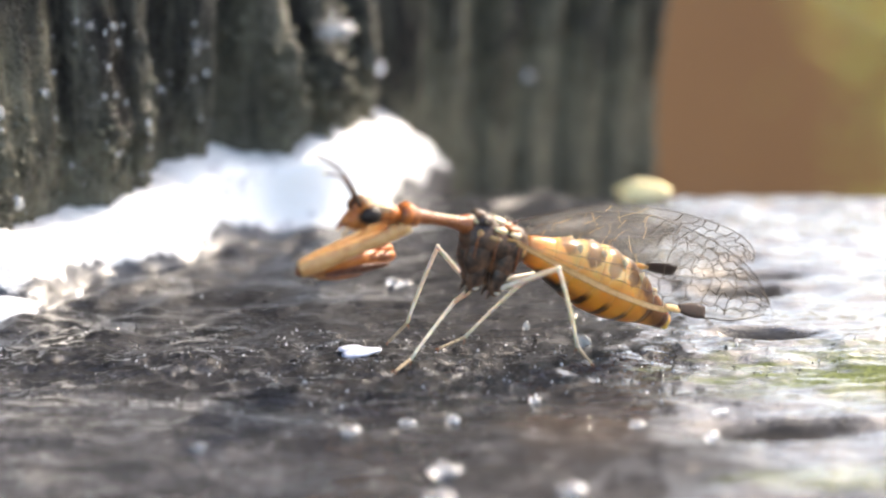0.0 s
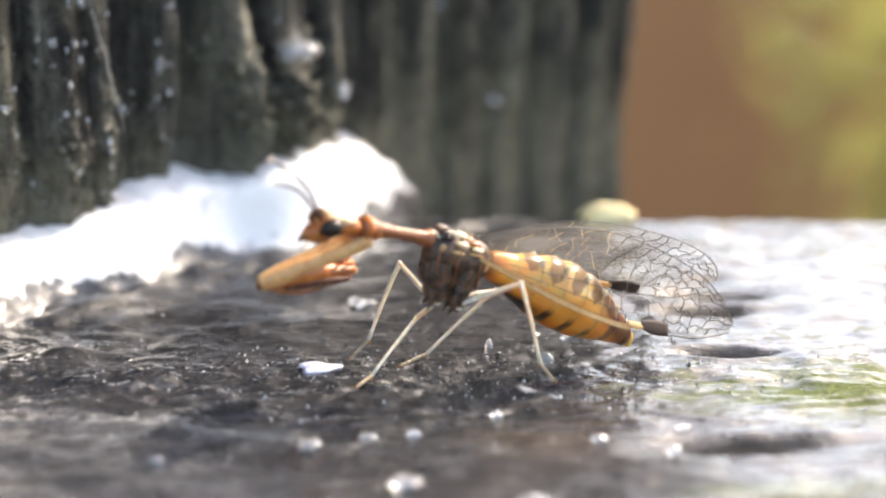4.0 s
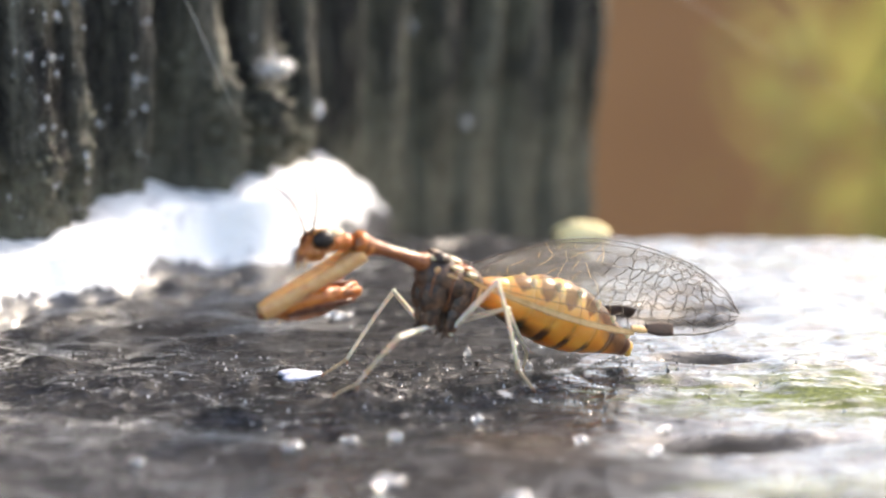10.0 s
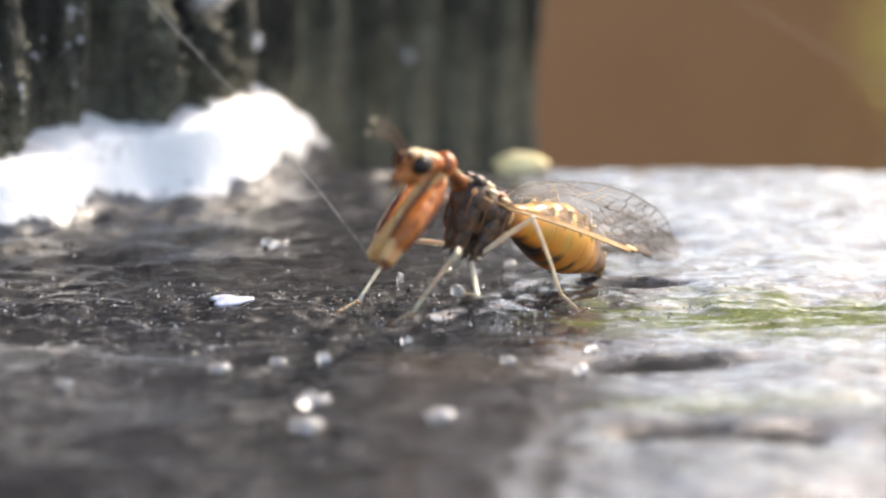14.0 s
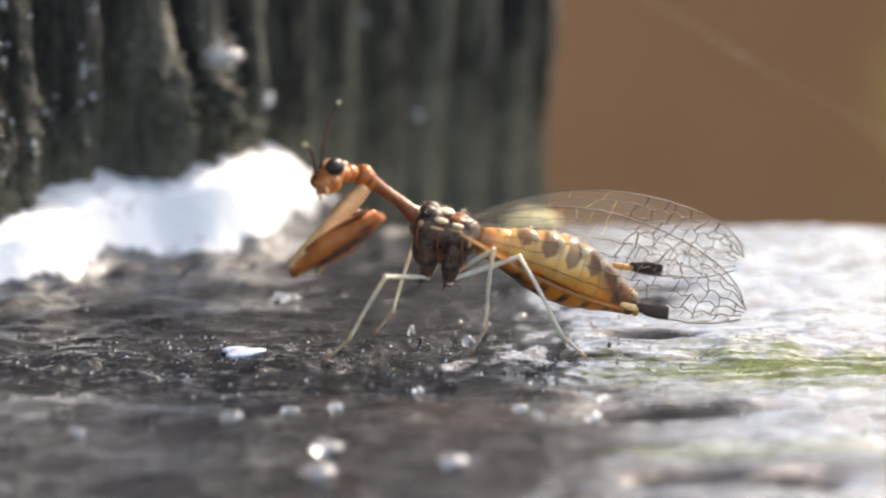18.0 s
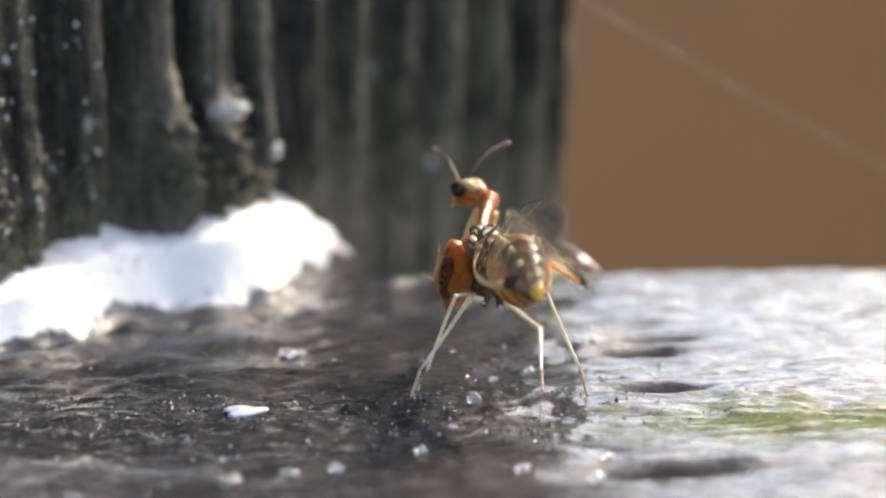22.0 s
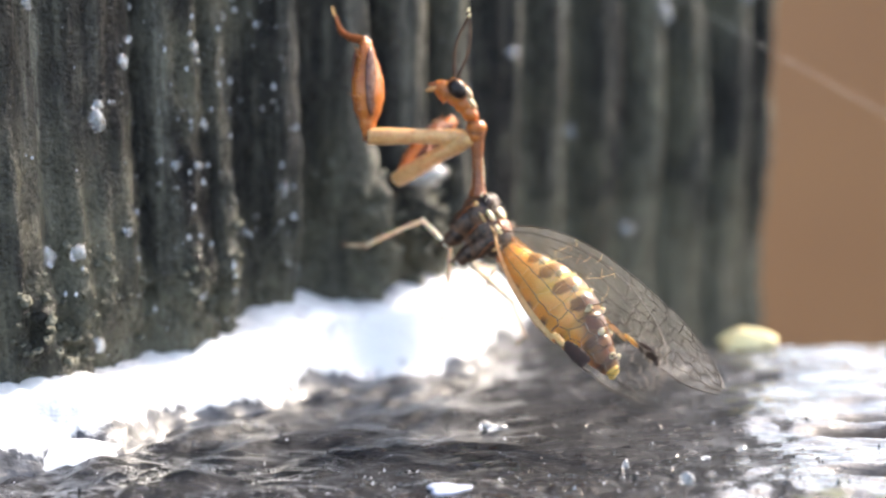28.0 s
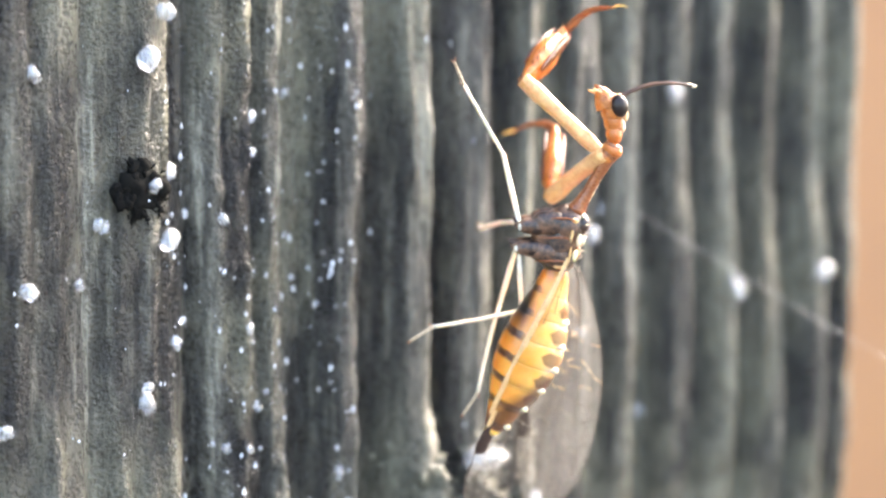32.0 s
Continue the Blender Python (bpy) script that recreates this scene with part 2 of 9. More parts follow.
def post_wood():
    """Old dark timber with a raised vertical grain, wet: charcoal lanes between olive-grey ones."""
    m, nt, b = material("weathered_post_wood")
    v = coords(nt)
    streak = noise_of(nt, coords(nt, (1, 1, 0.06)), 1.5, 6, 0.6)
    blotch = noise_of(nt, coords(nt, (1, 1, 0.4)), 0.16, 4, 0.55)
    clots = noise_of(nt, coords(nt, (1, 1, 0.45)), 1.2, 7, 0.7, 0.6)
    fine = noise_of(nt, v, 4.0, 4)
    grey = ramp(nt, blend(nt, 0.4, streak, clots), (0.31, (0.015, 0.0145, 0.012)), (0.5, (0.108, 0.102, 0.082)), (0.68, (0.50, 0.475, 0.375)))
    moss = ramp(nt, blend(nt, 0.5, fine, clots), (0.3, (0.020, 0.019, 0.015)), (0.7, (0.24, 0.225, 0.155)))
    lanes = ramp(nt, noise_of(nt, coords(nt, (1, 1, 0.02)), 0.33, 3, 0.5), (0.41, (0.10, 0.095, 0.095)), (0.57, (1.0, 1.0, 1.0)))
    lines = ramp(nt, noise_of(nt, coords(nt, (1, 1, 0.025)), 2.6, 3, 0.5, 0.3), (0.40, (0.45, 0.45, 0.45)), (0.60, (1.0, 1.0, 1.0)))
    grey = blend(nt, 0.8, grey, lines, "MULTIPLY")
    # groove shade put into the colour: dark bands between the ridges, down the face
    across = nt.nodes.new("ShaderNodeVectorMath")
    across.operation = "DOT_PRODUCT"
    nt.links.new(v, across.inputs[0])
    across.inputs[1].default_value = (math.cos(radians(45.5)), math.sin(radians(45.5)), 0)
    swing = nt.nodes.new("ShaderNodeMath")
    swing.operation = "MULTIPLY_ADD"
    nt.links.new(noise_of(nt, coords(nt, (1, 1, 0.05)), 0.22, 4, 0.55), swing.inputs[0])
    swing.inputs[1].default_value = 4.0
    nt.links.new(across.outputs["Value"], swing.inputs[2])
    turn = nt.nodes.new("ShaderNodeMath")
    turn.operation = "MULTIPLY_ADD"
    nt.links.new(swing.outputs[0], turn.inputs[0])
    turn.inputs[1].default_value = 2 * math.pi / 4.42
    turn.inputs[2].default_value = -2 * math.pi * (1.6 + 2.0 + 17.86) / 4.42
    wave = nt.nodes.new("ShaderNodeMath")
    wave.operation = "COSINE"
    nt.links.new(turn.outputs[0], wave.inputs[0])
    groove_shade = ramp(nt, wave.outputs[0], (0.0, (0.24, 0.235, 0.22)), (0.75, (1.0, 1.0, 1.0)))
    grey = blend(nt, 0.75, grey, groove_shade, "MULTIPLY")
    grey = blend(nt, 1.0, grey, lanes, "MULTIPLY")
    low = nt.nodes.new("ShaderNodeSeparateXYZ")
    nt.links.new(v, low.inputs[0])
    foot = nt.nodes.new("ShaderNodeMath")
    foot.operation = "MULTIPLY_ADD"
    nt.links.new(low.outputs[2], foot.inputs[0])
    foot.inputs[1].default_value = -0.035
    nt.links.new(noise_of(nt, coords(nt, (1, 1, 0.7)), 0.22, 5, 0.6), foot.inputs[2])
    grown = blend(nt, 1.0, ramp(nt, blotch, (0.46, 0.0), (0.62, 0.8)), ramp(nt, foot.outputs[0], (0.20, 0.0), (0.34, 0.85)), "LIGHTEN")
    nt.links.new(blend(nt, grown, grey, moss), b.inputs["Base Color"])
    nt.links.new(ramp(nt, blend(nt, 0.5, fine, clots), (0.3, 0.12), (0.7, 0.5)), b.inputs["Roughness"])
    b.inputs["Specular IOR Level"].default_value = 0.35
    relief(nt, b, blend(nt, 0.3, blend(nt, 0.5, streak, clots), fine), 1.0, 0.95)
    return m


DECK = wet_deck()
POST = post_wood()


def glare_film():
    """Wet skin, its sky glare painted white, that thins out into dark water low down, along a ragged line."""
    m, nt, b = material("glare_wet_film")
    v = coords(nt)
    n = blend(nt, 0.5, noise_of(nt, v, 0.8, 5, 0.6), noise_of(nt, v, 0.25, 3, 0.5))
    white = ramp(nt, n, (0.34, (0.52, 0.50, 0.51)), (0.46, (0.92, 0.90, 0.88)))
    sep = nt.nodes.new("ShaderNodeSeparateXYZ")
    nt.links.new(v, sep.inputs[0])
    k = nt.nodes.new("ShaderNodeMath")
    k.operation = "MULTIPLY_ADD"
    nt.links.new(sep.outputs[2], k.inputs[0])
    k.inputs[1].default_value = 0.16
    nt.links.new(noise_of(nt, coords(nt, (1, 1, 0.5)), 0.28, 5, 0.6, 0.4), k.inputs[2])
    there = ramp(nt, k.outputs[0], (0.56, 0.0), (0.62, 1.0))
    dark = ramp(nt, noise_of(nt, v, 1.2, 4), (0.3, (0.015, 0.015, 0.017)), (0.7, (0.12, 0.12, 0.13)))
    nt.links.new(blend(nt, there, dark, white), b.inputs["Base Color"])
    b.inputs["Roughness"].default_value = 0.42
    b.inputs["Coat Weight"].default_value = 0.2
    b.inputs["Subsurface Weight"].default_value = 0.5
    b.inputs["Subsurface Radius"].default_value = (1.0, 1.0, 1.0)
    b.inputs["Subsurface Scale"].default_value = 2.5 * MM
    relief(nt, b, blend(nt, 0.4, noise_of(nt, coords(nt, (0.5, 0.5, 1.6)), 0.7, 3, 0.5, 0.6), noise_of(nt, v, 1.8, 3)), 0.45, 0.45)
    return m


FILM = glare_film()
BROWN = speckled("brown_boards", (0.345, 0.155, 0.068), (0.435, 0.215, 0.10), 0.004, 0.7, bump=0)
GREEN = speckled("distant_leaves", (0.39, 0.375, 0.115), (0.53, 0.51, 0.185), 0.05, 0.5, bump=0)
EARTH = speckled("dark_earth", (0.03, 0.028, 0.02), (0.08, 0.07, 0.045), 0.02, 0.9, bump=0)


def thin_leaf(m, share):
    """Lets light through the leaf as well as off it."""
    nt = m.node_tree
    b, mix, through_leaf = nt.nodes["Principled BSDF"], nt.nodes.new("ShaderNodeMixShader"), nt.nodes.new("ShaderNodeBsdfTranslucent")
    nt.links.new(b.inputs["Base Color"].links[0].from_socket, through_leaf.inputs[0])
    mix.inputs[0].default_value = share
    nt.links.new(b.outputs[0], mix.inputs[1])
    nt.links.new(through_leaf.outputs[0], mix.inputs[2])
    nt.links.new(mix.outputs[0], nt.nodes["Material Output"].inputs[0])


thin_leaf(GREEN, 0.6)


# ---- building helpers ----
def part(name, bm, mat, parent=None, label="", smooth=True, at=None):
    """One mesh object from a bmesh in millimetres, under a thing or a part; at: its pose in its parent's space."""
    bmesh.ops.scale(bm, vec=(MM, MM, MM), verts=bm.verts)
    me = bpy.data.meshes.new(name)
    bm.to_mesh(me)
    bm.free()
    if smooth:
        me.polygons.foreach_set("use_smooth", [True] * len(me.polygons))
    for one in (mat if isinstance(mat, (list, tuple)) else [mat]):
        me.materials.append(one)
    ob = new(name, me)
    if parent:
        ob.parent = parent
    if at is not None:
        ob.matrix_basis = at
    if label:
        ob["label"] = label
    return ob


def sheet(nu, nv, place):
    """A grid of nu x nv points; place(u, v) gives a point, u and v from 0 to 1."""
    bm = bmesh.new()
    vs = [[bm.verts.new(place(i / (nu - 1), j / (nv - 1))) for j in range(nv)] for i in range(nu)]
    for i in range(nu - 1):
        for j in range(nv - 1):
            bm.faces.new((vs[i][j], vs[i + 1][j], vs[i + 1][j + 1], vs[i][j + 1]))
    return bm


def tube(points, radii, sides=10, flat=1.0, capped=True):
    """A tapered tube through points; flat squeezes it across."""
    bm = bmesh.new()
    rings = []
    pts = [Vector(p) for p in points]
    side = None
    for i, p in enumerate(pts):
        d = (pts[min(i + 1, len(pts) - 1)] - pts[max(i - 1, 0)]).normalized()
        if side is None:
            side = d.cross(Vector((0, 0, 1)))
            side = d.cross(Vector((0, 1, 0))) if side.length < 0.2 else side
        side = (side - d * side.dot(d)).normalized()
        up = side.cross(d)
        r = radii[i]
        rings.append([bm.verts.new(p + side * (r * flat * math.cos(a)) + up * (r * math.sin(a))) for a in [2 * math.pi * k / sides for k in range(sides)]])
    for a, b in zip(rings, rings[1:]):
        for k in range(sides):
            bm.faces.new((a[k], a[(k + 1) % sides], b[(k + 1) % sides], b[k]))
    if capped:
        bm.faces.new(rings[0][::-1])
        bm.faces.new(rings[-1])
    bmesh.ops.recalc_face_normals(bm, faces=bm.faces)
    return bm


def ball(center, radii, turn=None, u=16, v=12):
    bm = bmesh.new()
    bmesh.ops.create_uvsphere(bm, u_segments=u, v_segments=v, radius=1.0)
    m = Matrix.Translation(center) @ (turn.to_4x4() if turn else Matrix()) @ Matrix.Diagonal((*radii, 1))
    bmesh.ops.transform(bm, matrix=m, verts=bm.verts)
    return bm


def joined(*bms):
    me = bpy.data.meshes.new("tmp")
    out = bmesh.new()
    for b in bms:
        b.to_mesh(me)
        b.free()
        out.from_mesh(me)
    bpy.data.meshes.remove(me)
    return out


def nz(x, y, z=0.0, s=1.0):
    return noise.noise(Vector((x * s, y * s, z * s)))


# ---- the post: its face runs from (FX, FY) along FD ----
FX, FY = -6.24, 31.17
FA = radians(45.5)
FD = Vector((math.cos(FA), math.sin(FA), 0))
FN = Vector((math.sin(FA), -math.cos(FA), 0))       # out of the face
S_LEFT, S_RIGHT, DECK_FAR = -70.0, 34.3, 33.6


def on_face(s, z, out=0.0):
    return Vector((FX, FY, 0)) + FD * s + FN * out + Vector((0, 0, z))


RIDGES = ((-66, 3.5), (-59, 3.0), (-52, 3.2), (-45, 3.0), (-38.5, 3.0), (-31.5, 3.4), (-25.5, 3.0), (-19.6, 1.6), (-17.0, 0.9), (-12.2, 1.3), (-7.4, 1.5), (-2.8, 2.0),
          (1.6, 1.4), (6.2, 1.5), (10.8, 1.1), (15.2, 1.2), (19.3, 1.1), (23.5, 1.2), (28.3, 1.3), (32.6, 1.6))


def lump_at(s, z):
    """Mossy lumps low on the face, mm."""
    out = 0.0
    for c, top, r, h in ((-28.0, 7.5, 3.0, 1.6), (-18.5, 8.0, 3.4, 1.1), (-7.0, 12.0, 1.9, 1.5), (-4.2, 10.5, 2.4, 2.4), (-0.6, 9.0, 1.8, 1.6)):
        out += h * math.exp(-((s - c) / r) ** 2) / (1 + math.exp((z - top) * 1.1))
    return out


def rib(s, z):
    """How far the raised grain stands out of the face, mm."""
    w = s + 0.7 * nz(s * 0.05, z * 0.03, 3.1) + 0.35 * nz(s * 0.2, z * 0.06, 7.7)
    crest = 0.0
    for c, r in RIDGES:
        d = (w - c) / r
        if abs(d) < 2.2:
            crest = max(crest, math.exp(-d * d * d * d))
    fine = 0.6 * nz(s * 0.9, z * 0.03, 1.3) + 0.28 * nz(s * 2.3, z * 0.10, 5.5) + 0.22 * nz(s * 1.1, z * 0.5, 9.1)
    rough = math.exp(-((s + 16) / 8) ** 2)
    fine += rough * (0.45 * nz(s * 1.3, z * 0.7, 31.0) + 0.25 * nz(s * 2.6, z * 1.6, 33.0))
    lump = lump_at(s, z)
    if z < 12:
        fine += 0.75 * lump * (nz(s * 0.9, z * 0.9, 2.2) + 0.6 * nz(s * 2.1, z * 2.1, 4.4))
    low = max(0.0, min(1.0, (z - 1.0) / 9.0))
    crest *= (0.35 + 0.65 * low * low * (3 - 2 * low)) * (0.85 + 0.35 * nz(s * 0.1, z * 0.08, 21.0))
    return 2.25 * crest - 1.05 + fine + 0.6 * nz(s * 0.045, z * 0.02, 11.0) + lump


def build_post():
    zs = [-60 + 4 * k for k in range(14)] + [-4 + 0.45 * k for k in range(40)] + [14 + 0.8 * k for k in range(68)] + [70 + 10 * k for k in range(34)]
    ns = 330

    def place(u, v):
        z = zs[int(round(v * (len(zs) - 1)))]
        s = S_LEFT + (S_RIGHT - S_LEFT) * u
        edge = min(1.0, (S_RIGHT - s) / 3.0)
        return on_face(s, z, rib(s, z) - 2.2 * (1 - edge) ** 2)
    bm = sheet(ns, len(zs), place)
    n = len(zs)
    vs = list(bm.verts)
    left, right = vs[:n], vs[-n:]
    back_l = [bm.verts.new(on_face(S_LEFT, z, -75)) for z in zs]
    back_r = [bm.verts.new(on_face(S_RIGHT, z, -75)) for z in zs]
    for a, b in ((back_l, left), (right, back_r), (back_r, back_l)):
        for k in range(n - 1):
            bm.faces.new((a[k], b[k], b[k + 1], a[k + 1]))
    top = [vs[i * n + n - 1] for i in range(ns)] + [back_r[-1], back_l[-1]]
    bm.faces.new(top)
    bmesh.ops.recalc_face_normals(bm, faces=bm.faces)
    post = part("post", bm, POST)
    tagged(post, "weathered dark grey wooden post with raised vertical grain, wet", "post", kind="structure")
    return post


build_post()


# ---- the deck board ----
def deck_height(x, y):
    s = (x - FX) * FD.x + (y - FY) * FD.y
    away = (x - FX) * FN.x + (y - FY) * FN.y
    h = 0.30 * nz(x * 0.10, y * 0.16, 2.0) + 0.22 * nz(x * 0.2, y * 0.42, 4.0) + 0.15 * nz(x * 0.5, y * 1.0, 6.0) + 0.05 * nz(x * 1.5, y * 2.6, 8.0)
    # a crust of rough grain across the middle
    band = math.exp(-((y + 1.0 - 0.06 * x) / 4.2) ** 2)
    if band > 0.02:
        left = 1.0 / (1.0 + math.exp((x - 5.0) * 0.4))
        crumb = 0.20 * nz(x * 0.8, y * 1.7, 12.0) + 0.14 * (0.5 - abs(nz(x * 1.2, y * 2.4, 14.0)) * 2.2) + 0.06 * nz(x * 3.2, y * 5.0, 16.0)
        h += band * crumb * (0.35 + 0.65 * left)
    near = math.exp(-max(0.0, away - 2) / 9.0)
    h += near * (0.9 * nz(s * 0.10, away * 0.30, 5.0) + 0.25 * nz(s * 0.22, away * 0.7, 15.0))
    # folds of water that run along the foot of the post
    fold = math.exp(-((max(0.0, away) - 7) / 7.0) ** 2) * (1 if s < 6 else math.exp(-((s - 6) / 6.0) ** 2))
    if fold > 0.03:
        bent = away + 1.6 * nz(s * 0.12, away * 0.1, 31.0)
        h += fold * (0.62 * (0.33 - abs(nz(s * 0.10, bent * 0.30, 21.0))) + 0.34 * nz(s * 0.24, bent * 0.75, 25.0) + 0.10 * nz(s * 0.7, bent * 1.4, 27.0))
    for cx, cy, rx, ry in PITS:
        q = ((x - cx) / rx) ** 2 + ((y - cy) / ry) ** 2
        if q < 4:
            h -= 0.55 * math.exp(-q * q)
    rim = min(1.0, (DECK_FAR - y) / 2.5)
    return h - 0.25 - 1.3 * (1 - rim) ** 2


def build_deck():
    xs = [-110 + 3 * k for k in range(25)] + [-34 + 0.27 * k for k in range(274)] + [41 + 3 * k for k in range(24)]
    ys = [-75 + 2 * k for k in range(22)] + [-30.5 + 0.5 * k for k in range(45)] + [-8 + 0.2 * k for k in range(80)] + [8 + 0.36 * k for k in range(71)] + [DECK_FAR - 0.25, DECK_FAR]
    bm = sheet(len(xs), len(ys), lambda u, v: Vector((xs[int(round(u * (len(xs) - 1)))], ys[int(round(v * (len(ys) - 1)))], deck_height(xs[int(round(u * (len(xs) - 1)))], ys[int(round(v * (len(ys) - 1)))]))))
    nx, ny = len(xs), len(ys)
    vs = list(bm.verts)
    loop = [vs[i * ny] for i in range(nx)] + [vs[(nx - 1) * ny + j] for j in range(1, ny)] + [vs[i * ny + ny - 1] for i in range(nx - 2, -1, -1)] + [vs[j] for j in range(ny - 2, 0, -1)]
    low = [bm.verts.new((v.co.x, v.co.y, -45)) for v in loop]
    for k in range(len(loop)):
        bm.faces.new((loop[k], low[k], low[(k + 1) % len(loop)], loop[(k + 1) % len(loop)]))
    bm.faces.new(low)
    bmesh.ops.recalc_face_normals(bm, faces=bm.faces)
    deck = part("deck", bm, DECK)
    tagged(deck, "wet black weathered timber rail with green algae patches", "deck", kind="structure")


build_deck()


# ---- the wet fillet along the foot of the post, its glare painted white ----
FILM_TOP = ((-66, 2.6), (-40, 3.0), (-30, 3.4), (-22, 3.0), (-17, 3.9), (-13, 4.7), (-8.7, 4.4), (-3.6, 5.6), (1, 5.2), (3.4, 4.8), (6.3, 2.9), (8.5, 0.7), (9.5, 0.1))


def film_top(s):
    """How high the white-painted glare climbs the post, mm."""
    for (a, p), (b, q) in zip(FILM_TOP, FILM_TOP[1:]):
        if s <= b:
            f = max(0.0, (s - a) / (b - a))
            f = f * f * (3 - 2 * f)
            return p + (q - p) * f
    return 0.1


def build_fillet():
    s0, s1 = -66.0, 9.5

    def place(u, v):
        s = s0 + (s1 - s0) * u
        end = max(0.0, min(1.0, (s1 - s) / 12.0))
        end = math.sin(end * math.pi / 2) ** 0.8
        top = 1.12 * film_top(s) + 0.25 * nz(s * 0.5, 3.0) * end
        fringe = (0.45 * nz(s * 0.33, 6.0) + 0.28 * nz(s * 0.9, 9.0) + 0.2 * nz(s * 2.1, 4.0)) * (0.2 + 0.8 * end)
        out = (1.8 + 1.2 * nz(s * 0.16, 8.0) + 0.7 * nz(s * 0.45, 2.0) - 0.03 * s) * (0.1 + 0.9 * end)
        a = v * math.pi / 2
        # concave: up the face at v = 0, out on the deck at v = 1
        up = top * (1 - math.sin(a)) ** 0.9 + fringe * (1 - v) ** 5
        away = max(0.0, out) * (1 - math.cos(a)) ** 0.9
        skin = (0.5 + 0.55 * math.sin(math.pi * v) + 0.06 * nz(s * 0.4, v * 2.0, 4.0)) * (0.25 + 0.75 * end)
        rise = min(1.0, v / 0.2)
        rise = rise * rise * (3 - 2 * rise)
        # the thin top edge runs out into the grooves of the grain
        cover = -1.5 + rise * (1.6 + 1.7 * end + lump_at(s, 3.0))
        p = on_face(s, up, cover + away + skin * (1 - v) * 0.4 * rise)
        p.z += skin * v * 0.5 + (deck_height(p.x, p.y) if v > 0.5 else 0) * (v - 0.5) * 2 - 0.25 * v * v
        if v > 0.97:
            p.z -= 0.35
        return p
    fillet = part("glare_film", sheet(420, 26, place), FILM)
    tagged(fillet, "glossy wet film pooled along the foot of the post, its glare painted white", "film", kind="structure")


build_fillet()


# ---- what lies beyond ----
def slab(x0, y0, z0, x1, y1, z1, bevel=0.0):
    bm = bmesh.new()
    bmesh.ops.create_cube(bm, size=1.0)
    bmesh.ops.transform(bm, matrix=Matrix.Translation(((x0 + x1) / 2, (y0 + y1) / 2, (z0 + z1) / 2)) @ Matrix.Diagonal((x1 - x0, y1 - y0, z1 - z0, 1)), verts=bm.verts)
    if bevel:
        bmesh.ops.bevel(bm, geom=bm.edges, offset=bevel, segments=2, affect="EDGES")
    return bm


tagged(part("ground", slab(-30000, -30000, -960, 30000, 30000, -900), EARTH, smooth=False), "dark bare earth far below the rail", "ground", kind="structure")
tagged(part("wall_far", slab(-900, 760, -900, 1200, 840, 95, 4), BROWN, smooth=False), "plain brown timber wall seen far out of focus", "wall", kind="structure")


def build_bush():
    """Olive foliage in front of the wall, far out of focus, with the sun behind it; it sways."""
    rng = random.Random(5)
    bush = new("bush")
    tagged(bush, "olive green leafy bush standing before the brown wall", "bush")
    for k in range(6):
        verts, faces = [], []
        for n in range((520, 700, 700, 650, 650, 650)[k]):
            x = (rng.uniform(0, 58) - 8 + 45 * k) if k else 74 * math.sqrt(rng.random()) - 18
            z = rng.uniform(-330, 70)
            long, wide, fold = rng.uniform(9, 17), rng.uniform(3, 5.5), rng.uniform(0.4, 1.6)
            m = pose(x, 560 + rng.uniform(-28, 28), z, rng.uniform(-70, 70), rng.uniform(-70, 70), rng.uniform(-50, 50))
            i = len(verts)
            # a folded blade: base, two shoulders on each side of the midrib, tip
            for p in ((-long / 2, 0, 0), (-long / 6, fold, wide / 2), (long / 5, fold, wide / 2.4), (long / 2, 0, 0), (long / 5, fold, -wide / 2.4), (-long / 6, fold, -wide / 2)):
                verts.append(m @ Vector(p) * MM)
            faces += [(i, i + 1, i + 2, i + 3), (i, i + 3, i + 4, i + 5)]
        me = bpy.data.meshes.new("foliage")
        me.from_pydata(verts, [], faces)
        me.materials.append(GREEN)
        ob = new("foliage", me)
        ob.parent = bush
        tagged(ob, kind="stuff")
    for x in (30, 110, 200):
        part("stem", tube([(x, 566, -900), (x + 8, 568, -450), (x + 20, 562, -60)], [6, 4, 2], 8), EARTH, bush)
    return bush


BUSH = build_bush()


# ---- the mantisfly ----
ORANGE = speckled("orange_chitin", (0.30, 0.07, 0.012), (0.55, 0.18, 0.035), 1.6, 0.32, subsurface=0.3)
TAN = speckled("tan_chitin", (0.50, 0.24, 0.085), (0.74, 0.47, 0.22), 1.2, 0.35, subsurface=0.25)
RUST = speckled("rust_brown_chitin", (0.13, 0.035, 0.012), (0.33, 0.11, 0.035), 1.8, 0.3, subsurface=0.1)
CREAM = speckled("cream_chitin", (0.50, 0.40, 0.24), (0.80, 0.70, 0.50), 2.2, 0.35, subsurface=0.2)
UMBER = speckled("dark_umber_chitin", (0.016, 0.009, 0.007), (0.19, 0.095, 0.052), 1.1, 0.42, low=0.40, high=0.70)
PALE = speckled("pale_straw_chitin", (0.54, 0.46, 0.35), (0.82, 0.75, 0.62), 1.5, 0.35, subsurface=0.25)
STIGMA = speckled("dark_brown_stigma", (0.012, 0.006, 0.004), (0.045, 0.016, 0.009), 3.0, 0.7)
VEIN = speckled("brown_vein", (0.022, 0.014, 0.009), (0.08, 0.05, 0.03), 2.0, 0.4)
COSTA = speckled("amber_costa", (0.52, 0.28, 0.10), (0.76, 0.50, 0.25), 2.0, 0.35, subsurface=0.2)

